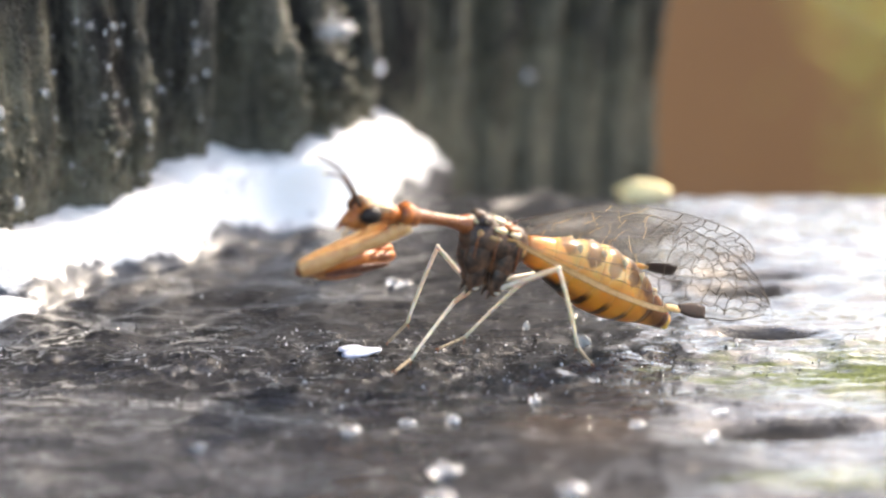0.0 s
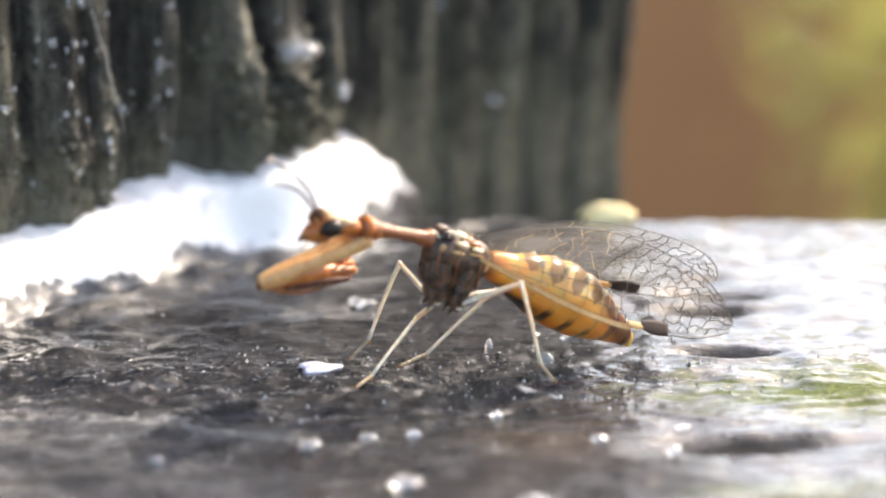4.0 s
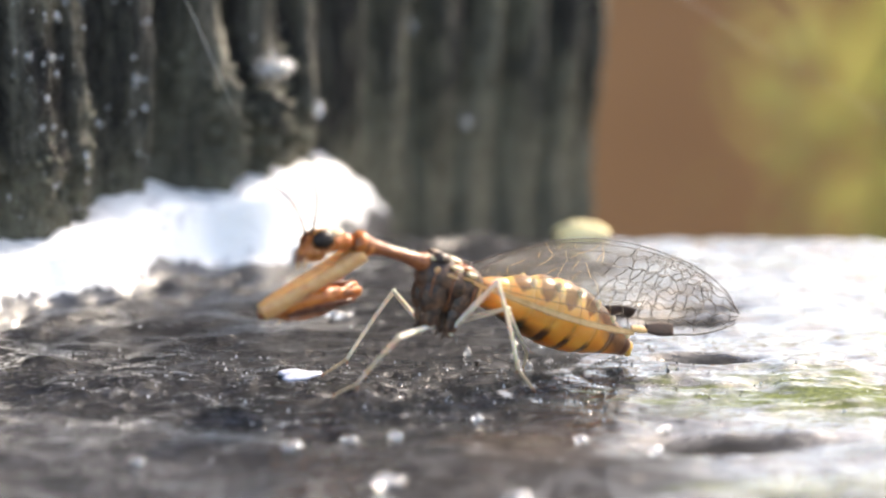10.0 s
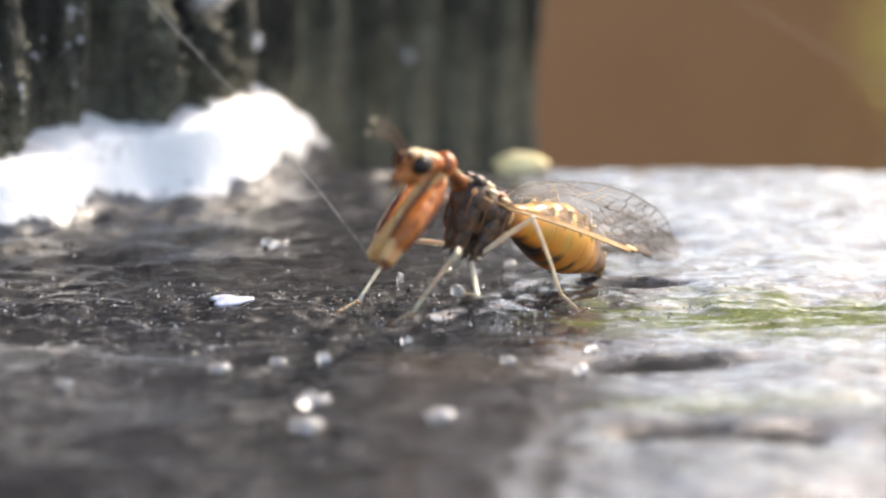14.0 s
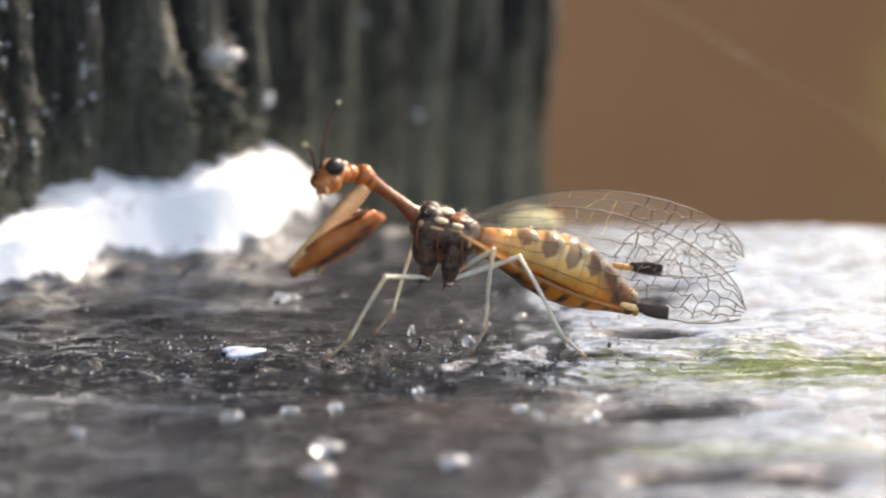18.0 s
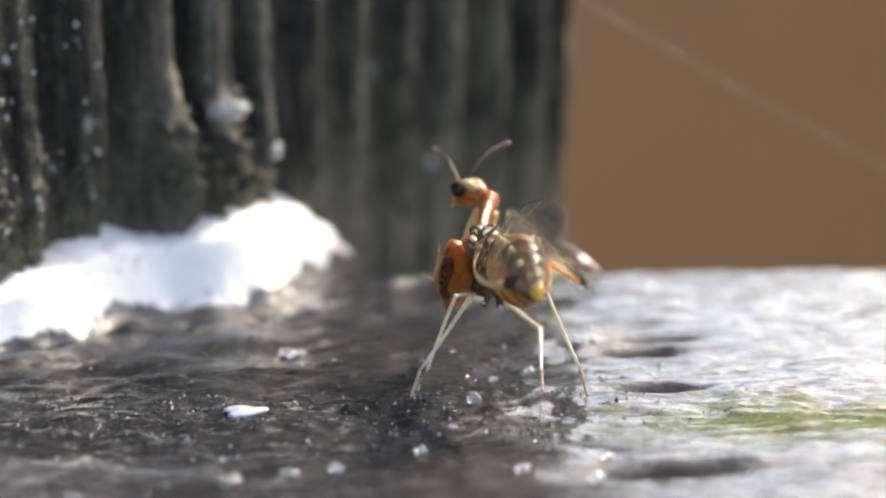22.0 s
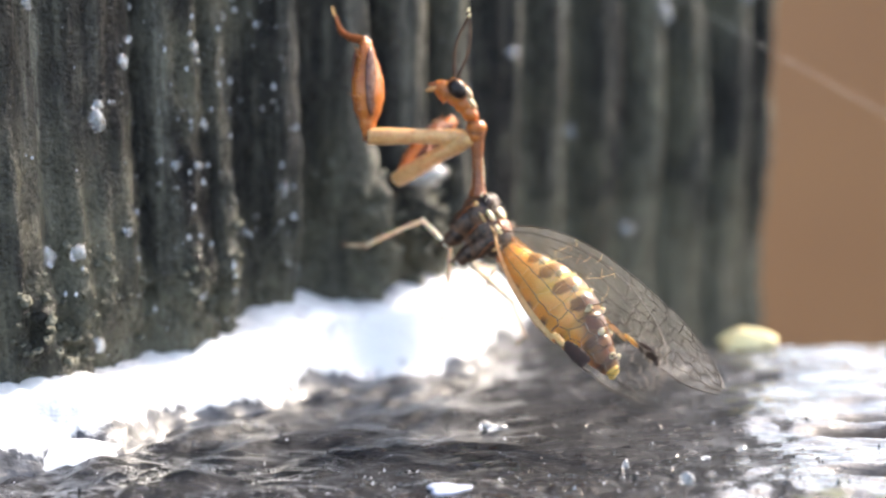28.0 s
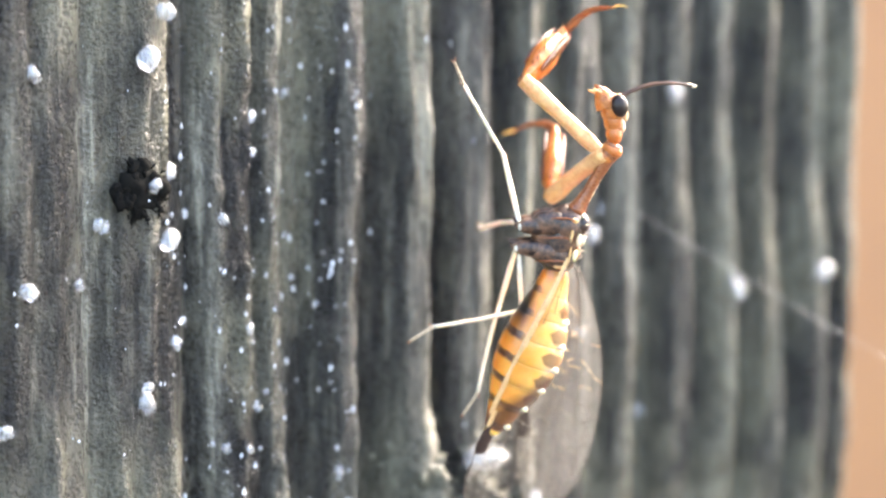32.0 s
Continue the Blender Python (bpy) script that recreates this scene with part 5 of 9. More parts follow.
    walk(JOINTS["pronotum"], [(t, joint(*p)) for t, *p in (
        (0, 1.60, 0.00, 0.55, -21.3, 1.2, 11.8), (7.2, 1.60, 0.00, 0.55, -21.3, 1.2, 11.8), (8, 1.60, 0.00, 0.55, -11.2, 2.3, 3.7),
        (8.25, 1.60, 0.00, 0.55, -11.7, 2.5, 6.5), (8.5, 1.60, 0.00, 0.55, -12.2, 2.7, 9.3), (8.75, 1.60, 0.00, 0.55, -12.8, 2.9, 12.1),
        (9, 1.60, 0.00, 0.55, -13.3, 3.2, 15.0), (9.5, 1.60, 0.00, 0.55, -13.5, 2.4, 9.3), (10, 1.60, 0.00, 0.55, -13.3, 1.1, 3.5),
        (10.5, 1.60, 0.00, 0.55, -16.4, -2.5, 13.3), (11, 1.60, 0.00, 0.55, -19.6, -6.0, 23.1), (11.5, 1.60, 0.00, 0.55, -20.3, -7.1, 15.1),
        (12, 1.60, 0.00, 0.55, -20.4, -9.3, 7.1), (12.5, 1.60, 0.00, 0.55, -23.3, -7.6, 20.9), (13, 1.60, 0.00, 0.55, -25.5, -6.1, 34.7),
        (13.25, 1.60, 0.00, 0.55, -24.6, -5.4, 36.6), (13.5, 1.60, 0.00, 0.55, -23.6, -4.8, 38.5), (13.75, 1.60, 0.00, 0.55, -22.6, -4.3, 40.3),
        (14, 1.60, 0.00, 0.55, -21.6, -3.9, 42.2), (14.5, 1.60, 0.00, 0.55, -16.9, -6.0, 39.3), (15, 1.60, 0.00, 0.55, -12.1, -10.5, 35.0),
        (15.5, 1.60, 0.00, 0.55, -8.0, -15.2, 28.9), (16, 1.60, 0.00, 0.55, -4.5, -17.9, 22.4), (16.5, 1.60, 0.00, 0.55, -0.7, -17.9, 17.6),
        (17, 1.60, 0.00, 0.55, -1.5, -21.4, 28.3), (17.5, 1.60, 0.00, 0.55, -1.4, -25.1, 28.9), (18, 1.60, 0.00, 0.55, -1.2, -28.7, 29.4),
        (18.5, 1.60, 0.00, 0.55, 1.7, -19.4, -6.0), (18.75, 1.60, 0.00, 0.55, 1.9, -12.8, -22.1), (19, 1.60, 0.00, 0.55, -0.1, -6.9, -37.9),
        (19.5, 1.60, 0.00, 0.55, -0.1, -16.2, -33.1), (20, 1.60, 0.00, 0.55, 1.6, -24.2, -30.6), (20.5, 1.60, 0.00, 0.55, 1.5, -16.0, -23.1),
        (21, 1.60, 0.00, 0.55, 1.7, -8.1, -16.0), (21.25, 1.60, 0.00, 0.55, 2.0, -9.7, -18.4), (21.5, 1.60, 0.00, 0.55, 2.3, -11.2, -20.8),
        (21.75, 1.60, 0.00, 0.55, 2.6, -12.0, -23.6), (22, 1.60, 0.00, 0.55, 2.8, -12.7, -26.5), (22.5, 1.60, 0.00, 0.55, 6.0, -11.6, -25.8),
        (23, 1.60, 0.00, 0.55, 8.7, -10.4, -25.1), (23.25, 1.60, 0.00, 0.55, 5.9, -9.4, -22.2), (23.5, 1.60, 0.00, 0.55, 3.1, -8.2, -19.3),
        (23.75, 1.60, 0.00, 0.55, 0.4, -6.8, -16.6), (24, 1.60, 0.00, 0.55, -2.1, -5.2, -13.9), (24.5, 1.60, 0.00, 0.55, -3.8, 1.0, -18.4),
        (25, 1.60, 0.00, 0.55, 19.9, -20.2, -11.3), (25.5, 1.60, 0.00, 0.55, -8.8, -40.6, 2.6), (26, 1.60, 0.00, 0.55, -10.1, -39.3, 4.5),
        (26.25, 1.60, 0.00, 0.55, 20.3, -34.5, 10.2), (26.5, 1.60, 0.00, 0.55, 50.7, -35.5, 16.7), (27, 1.60, 0.00, 0.55, 39.1, -32.9, 13.7),
        (27.25, 1.60, 0.00, 0.55, 33.6, -31.9, 10.3), (27.5, 1.60, 0.00, 0.55, 28.1, -31.4, 6.7), (28, 1.60, 0.00, 0.55, 16.9, -32.7, -0.1),
        (28.5, 1.60, 0.00, 0.55, 5.0, -34.7, -3.2), (29, 1.60, 0.00, 0.55, -5.3, -53.7, -8.5), (29.25, 1.60, 0.00, 0.55, -2.4, -49.0, -9.9),
        (29.5, 1.60, 0.00, 0.55, 0.1, -44.3, -10.8), (29.75, 1.60, 0.00, 0.55, 1.6, -36.1, -7.6), (30, 1.60, 0.00, 0.55, 3.8, -28.2, -4.3),
        (30.25, 1.60, 0.00, 0.55, 3.3, -21.9, -4.2), (30.5, 1.60, 0.00, 0.55, 3.0, -15.6, -4.3), (31, 1.60, 0.00, 0.55, 1.8, -26.4, -3.0),
        (31.5, 1.60, 0.00, 0.55, 2.4, -17.4, -1.0), (32, 1.60, 0.00, 0.55, 2.2, -19.0, 3.9),
    )])
    walk(JOINTS["head"], [(t, joint(*p)) for t, *p in (
        (0, 5.61, 0.84, 0.46, -6.5, 13.7, 10.5), (7.2, 5.61, 0.84, 0.46, -6.5, 13.7, 10.5), (8, 5.69, 0.27, 0.38, 13.8, 20.3, 12.1),
        (8.25, 5.67, 0.47, 0.37, 14.1, 20.8, 13.8), (8.5, 5.64, 0.66, 0.35, 14.5, 21.4, 15.5), (8.75, 5.60, 0.86, 0.34, 14.9, 21.8, 17.1),
        (9, 5.55, 1.06, 0.32, 15.3, 22.3, 18.8), (9.5, 5.64, 0.66, 0.38, 16.2, 23.2, 15.1), (10, 5.69, 0.25, 0.47, 17.0, 24.0, 11.3),
        (10.5, 5.59, 0.94, 0.73, 13.0, 18.7, 13.0), (11, 5.35, 1.60, 0.98, 8.7, 13.5, 15.0), (11.5, 5.53, 1.06, 1.06, 7.1, 14.2, 6.3),
        (12, 5.62, 0.50, 1.21, 6.6, 13.1, -2.8), (12.5, 5.40, 1.45, 1.09, 5.8, 17.4, 9.9), (13, 4.95, 2.32, 0.98, 8.1, 18.9, 22.9),
        (13.25, 4.88, 2.43, 0.93, 7.6, 22.1, 22.6), (13.5, 4.80, 2.54, 0.89, 7.0, 25.3, 22.1), (13.75, 4.72, 2.65, 0.86, 7.0, 28.3, 21.2),
        (14, 4.63, 2.75, 0.83, 6.9, 31.4, 20.3), (14.5, 4.75, 2.58, 0.98, 13.4, 34.7, 26.7), (15, 4.90, 2.31, 1.30, 20.0, 29.6, 35.6),
        (15.5, 5.06, 1.91, 1.62, 26.3, 19.8, 42.0), (16, 5.21, 1.49, 1.81, 32.9, 11.3, 44.0), (16.5, 5.32, 1.18, 1.81, 40.5, 10.6, 44.4),
        (17, 4.96, 1.81, 2.05, 40.3, 16.0, 48.4), (17.5, 4.85, 1.79, 2.29, 45.4, 12.1, 55.2), (18, 4.73, 1.76, 2.52, 50.0, 7.2, 61.1),
        (18.5, 5.45, -0.41, 1.91, 31.7, 53.5, 33.0), (18.75, 5.30, -1.50, 1.46, 11.5, 45.0, -17.2), (19, 4.81, -2.50, 1.04, 18.1, 32.8, -48.7),
        (19.5, 4.90, -2.15, 1.69, 17.0, 25.0, -21.5), (20, 4.82, -1.90, 2.23, 10.6, 14.6, 3.0), (20.5, 5.23, -1.55, 1.68, 4.9, 27.2, 3.7),
        (21, 5.50, -1.12, 1.13, 0.0, 40.0, 3.9), (21.25, 5.44, -1.27, 1.24, 0.8, 32.6, 7.7), (21.5, 5.36, -1.43, 1.35, 1.1, 25.1, 11.2),
        (21.75, 5.27, -1.61, 1.40, 1.5, 17.4, 14.7), (22, 5.18, -1.78, 1.45, 1.4, 9.6, 18.0), (22.5, 5.22, -1.75, 1.37, 2.7, 16.3, 15.7),
        (23, 5.25, -1.71, 1.29, 4.2, 23.1, 13.6), (23.25, 5.35, -1.53, 1.22, 3.8, 24.1, 14.7), (23.5, 5.43, -1.34, 1.13, 3.5, 25.1, 15.8),
        (23.75, 5.50, -1.16, 1.03, 3.2, 26.0, 16.9), (24, 5.56, -0.98, 0.92, 2.9, 26.9, 18.2), (24.5, 5.49, -1.29, 0.48, 3.6, 23.2, 15.6),
        (25, 5.37, -0.75, 1.97, -3.6, 32.5, 3.5), (25.5, 4.71, 0.14, 3.22, 38.1, 16.9, 18.4), (26, 4.76, 0.25, 3.15, 22.2, -0.6, 2.1),
        (26.25, 4.92, 0.60, 2.87, 32.2, -1.1, -4.2), (26.5, 4.80, 0.96, 2.93, 41.9, -1.1, -11.3), (27, 4.95, 0.82, 2.77, 37.1, 1.8, -5.5),
        (27.25, 5.03, 0.62, 2.71, 33.1, 2.8, -1.9), (27.5, 5.07, 0.41, 2.69, 29.2, 4.2, 1.6), (28, 5.05, -0.01, 2.76, 24.3, 7.8, 8.4),
        (28.5, 4.97, -0.19, 2.88, 20.1, 13.5, 13.3), (29, 4.00, -0.36, 3.86, 37.5, -25.2, -11.0), (29.25, 4.25, -0.46, 3.65, 39.9, -29.8, -11.1),
        (29.5, 4.48, -0.55, 3.41, 42.4, -34.4, -11.4), (29.75, 4.88, -0.44, 2.97, 34.9, -25.4, -8.6), (30, 5.20, -0.27, 2.49, 28.4, -16.2, -7.4),
        (30.25, 5.39, -0.28, 2.08, 30.4, -15.6, -4.5), (30.5, 5.54, -0.29, 1.65, 32.1, -15.1, -1.4), (31, 5.27, -0.19, 2.37, 18.5, -4.9, -14.6),
        (31.5, 5.51, -0.07, 1.78, 10.3, 11.3, -16.5), (32, 5.47, 0.27, 1.89, 17.9, 20.1, -9.0),
    )])
    walk(JOINTS["abdomen"], [(t, joint(*p)) for t, *p in (
        (0, -1.60, 0.00, 0.00, 0.0, 12.2, -179.5), (7.2, -1.60, 0.00, 0.00, 0.0, 12.2, -179.5), (8, -1.60, 0.00, 0.00, 0.3, 13.4, -175.1),
        (8.25, -1.60, 0.00, 0.00, 0.4, 11.1, -174.0), (8.5, -1.60, 0.00, 0.00, 0.4, 8.9, -172.8), (8.75, -1.60, 0.00, 0.00, 0.4, 6.7, -171.6),
        (9, -1.60, 0.00, 0.00, 0.3, 4.5, -170.4), (9.5, -1.60, 0.00, 0.00, 0.2, 3.1, -175.1), (10, -1.60, 0.00, 0.00, 0.1, 2.1, -179.9),
        (10.5, -1.60, 0.00, 0.00, 0.1, 7.2, -175.1), (11, -1.60, 0.00, 0.00, 0.7, 12.8, -170.4), (11.5, -1.60, 0.00, 0.00, 0.5, 12.5, -173.7),
        (12, -1.60, 0.00, 0.00, -0.2, 12.4, -177.4), (12.5, -1.60, 0.00, 0.00, 0.3, 7.3, -173.8), (13, -1.60, 0.00, 0.00, 0.0, 2.5, -170.2),
        (13.25, -1.60, 0.00, 0.00, 0.2, 1.4, -167.2), (13.5, -1.60, 0.00, 0.00, 0.2, 0.3, -164.2), (13.75, -1.60, 0.00, 0.00, 0.2, -0.7, -161.2),
        (14, -1.60, 0.00, 0.00, 0.0, -1.7, -158.2), (14.5, -1.60, 0.00, 0.00, 0.0, -0.5, -156.6), (15, -1.60, 0.00, 0.00, 0.0, 0.7, -154.6),
        (15.5, -1.60, 0.00, 0.00, 0.1, 2.0, -152.5), (16, -1.60, 0.00, 0.00, 0.3, 3.8, -150.7), (16.5, -1.60, 0.00, 0.00, 0.5, 5.3, -149.2),
        (17, -1.60, 0.00, 0.00, 0.2, 2.9, -153.1), (17.5, -1.60, 0.00, 0.00, 0.5, 9.2, -156.2), (18, -1.60, 0.00, 0.00, 0.5, 15.4, -159.4),
        (18.5, -1.60, 0.00, 0.00, -3.5, 1.5, 169.7), (18.75, -1.60, 0.00, 0.00, -2.9, -5.2, 154.4), (19, -1.60, 0.00, 0.00, 0.1, -10.8, 138.6),
        (19.5, -1.60, 0.00, 0.00, -1.9, -8.2, 154.8), (20, -1.60, 0.00, 0.00, -1.6, -3.2, 171.7), (20.5, -1.60, 0.00, 0.00, -0.9, -12.4, 163.9),
        (21, -1.60, 0.00, 0.00, 0.5, -21.0, 155.7), (21.25, -1.60, 0.00, 0.00, 0.4, -18.5, 159.1), (21.5, -1.60, 0.00, 0.00, 0.5, -16.0, 162.5),
        (21.75, -1.60, 0.00, 0.00, 0.3, -13.3, 165.8), (22, -1.60, 0.00, 0.00, 0.3, -10.5, 169.0), (22.5, -1.60, 0.00, 0.00, 0.6, -15.5, 167.2),
        (23, -1.60, 0.00, 0.00, 1.0, -20.3, 165.4), (23.25, -1.60, 0.00, 0.00, 0.7, -20.8, 165.2), (23.5, -1.60, 0.00, 0.00, 0.5, -21.4, 165.0),
        (23.75, -1.60, 0.00, 0.00, 0.3, -22.0, 164.8), (24, -1.60, 0.00, 0.00, 0.1, -22.6, 164.6), (24.5, -1.60, 0.00, 0.00, 0.1, -30.0, 167.2),
        (25, -1.60, 0.00, 0.00, 0.3, -23.5, 169.8), (25.5, -1.60, 0.00, 0.00, 0.0, -12.6, 151.9), (26, -1.60, 0.00, 0.00, 0.2, 6.7, 138.0),
        (26.25, -1.60, 0.00, 0.00, 2.2, -0.4, 141.0), (26.5, -1.60, 0.00, 0.00, 3.4, -7.8, 143.8), (27, -1.60, 0.00, 0.00, 3.3, -9.8, 146.6),
        (27.25, -1.60, 0.00, 0.00, 3.4, -10.5, 150.6), (27.5, -1.60, 0.00, 0.00, 3.4, -11.1, 154.6), (28, -1.60, 0.00, 0.00, 2.5, -13.8, 163.7),
        (28.5, -1.60, 0.00, 0.00, 0.8, -16.8, 168.0), (29, -1.60, 0.00, 0.00, 1.8, 16.2, 143.9), (29.25, -1.60, 0.00, 0.00, 0.8, 15.1, 146.2),
        (29.5, -1.60, 0.00, 0.00, -0.1, 14.1, 148.4), (29.75, -1.60, 0.00, 0.00, 0.6, 15.6, 155.5), (30, -1.60, 0.00, 0.00, 1.5, 17.1, 162.7),
        (30.25, -1.60, 0.00, 0.00, 2.0, 10.3, 164.3), (30.5, -1.60, 0.00, 0.00, 2.4, 3.4, 165.8), (31, -1.60, 0.00, 0.00, -0.3, 20.3, 161.2),
        (31.5, -1.60, 0.00, 0.00, -0.3, 14.2, 168.4), (32, -1.60, 0.00, 0.00, -0.4, 11.3, 178.3),
    )])
    walk(JOINTS["left raptorial_coxa"], [(t, joint(*p)) for t, *p in (
        (0, 4.92, 0.90, 0.03, -56.1, 38.9, -10.8), (7.2, 4.92, 0.90, 0.03, -56.1, 38.9, -10.8), (8, 4.96, 0.50, 0.01, -55.8, 46.9, -10.4),
        (8.25, 4.95, 0.66, 0.00, -54.3, 47.1, -8.3), (8.5, 4.93, 0.82, -0.02, -52.8, 47.3, -6.2), (8.75, 4.90, 0.98, -0.04, -51.2, 47.4, -4.1),
        (9, 4.86, 1.14, -0.05, -49.7, 47.5, -2.0), (9.5, 4.93, 0.80, 0.00, -54.6, 48.7, -8.6), (10, 4.97, 0.47, 0.06, -59.5, 49.4, -15.1),
        (10.5, 4.90, 1.02, 0.27, -56.1, 45.3, -9.9), (11, 4.72, 1.55, 0.47, -53.4, 40.7, -4.9), (11.5, 4.89, 1.10, 0.53, -59.6, 41.0, -13.4),
        (12, 4.97, 0.63, 0.66, -65.0, 40.4, -21.3), (12.5, 4.82, 1.41, 0.57, -50.1, 49.8, -1.8), (13, 4.49, 2.12, 0.49, -26.7, 51.9, 24.8),
        (13.25, 4.42, 2.22, 0.45, -22.8, 54.9, 28.6), (13.5, 4.35, 2.31, 0.41, -18.4, 57.7, 33.2), (13.75, 4.27, 2.40, 0.39, -12.9, 60.1, 38.9),
        (14, 4.19, 2.49, 0.37, -6.7, 62.2, 45.6), (14.5, 4.29, 2.38, 0.50, -5.9, 61.6, 46.4), (15, 4.40, 2.17, 0.77, -0.8, 57.3, 52.0),
        (15.5, 4.53, 1.86, 1.04, 4.8, 49.6, 58.8), (16, 4.64, 1.53, 1.21, 7.8, 42.1, 62.9), (16.5, 4.73, 1.30, 1.23, 8.4, 39.4, 63.7),
        (17, 4.39, 1.82, 1.42, 7.1, 44.8, 61.9), (17.5, 4.30, 1.82, 1.63, 6.1, 44.4, 60.3), (18, 4.21, 1.81, 1.83, 5.1, 43.9, 58.8),
        (18.5, 4.77, 0.02, 1.32, 7.4, 51.7, 62.0), (18.75, 4.53, -0.84, 0.94, 2.6, 53.1, 56.2), (19, 4.25, -1.70, 0.60, -2.8, 54.1, 50.1),
        (19.5, 4.29, -1.41, 1.13, 25.6, 41.1, 85.6), (20, 4.20, -1.22, 1.55, 37.2, 26.0, 105.6), (20.5, 4.56, -0.92, 1.11, 45.6, 34.2, 123.3),
        (21, 4.81, -0.56, 0.67, 60.0, 40.4, 144.1), (21.25, 4.74, -0.68, 0.77, 59.6, 43.9, 143.4), (21.5, 4.68, -0.81, 0.86, 59.2, 47.5, 142.7),
        (21.75, 4.60, -0.95, 0.91, 56.5, 50.6, 138.9), (22, 4.53, -1.09, 0.95, 53.4, 53.6, 134.6), (22.5, 4.60, -1.05, 0.90, 50.7, 54.8, 131.0),
        (23, 4.68, -1.03, 0.84, 46.7, 55.8, 126.2), (23.25, 4.74, -0.88, 0.77, 52.0, 55.5, 133.5), (23.5, 4.79, -0.74, 0.69, 57.2, 54.9, 140.8),
        (23.75, 4.82, -0.60, 0.59, 61.9, 53.8, 147.4), (24, 4.85, -0.47, 0.49, 66.5, 52.4, 153.8), (24.5, 4.80, -0.72, 0.13, 56.6, 49.9, 138.2),
        (25, 4.76, -0.18, 1.49, 61.6, 38.4, 145.9), (25.5, 4.26, 0.42, 2.36, 39.5, 35.9, 107.9), (26, 4.27, 0.50, 2.29, 22.2, 38.7, 83.8),
        (26.25, 4.23, 0.92, 2.22, 14.3, 27.6, 77.8), (26.5, 3.96, 1.22, 2.48, 11.1, 15.2, 73.6), (27, 4.14, 1.12, 2.27, 8.7, 33.1, 67.4),
        (27.25, 4.24, 0.96, 2.18, 4.3, 50.0, 60.2), (27.5, 4.31, 0.78, 2.12, -7.3, 66.0, 46.0), (28, 4.36, 0.42, 2.10, -109.6, 71.4, -62.3),
        (28.5, 4.35, 0.22, 2.13, -127.4, 56.1, -84.7), (29, 3.70, 0.01, 2.89, -127.9, 45.1, -84.6), (29.25, 3.88, -0.06, 2.72, -130.7, 52.7, -87.4),
        (29.5, 4.05, -0.11, 2.54, -134.6, 60.1, -91.7), (29.75, 4.34, 0.00, 2.18, -146.0, 47.1, -105.1), (30, 4.58, 0.14, 1.81, -152.0, 33.0, -112.6),
        (30.25, 4.73, 0.14, 1.45, -151.7, 35.8, -112.4), (30.5, 4.92, 0.12, 1.12, -151.4, 38.6, -112.3), (31, 4.76, 0.19, 1.73, -155.8, 17.8, -121.2),
        (31.5, 4.92, 0.30, 1.25, -156.8, 11.2, -127.4), (32, 4.85, 0.59, 1.33, -157.1, 18.0, -129.0),
    )])
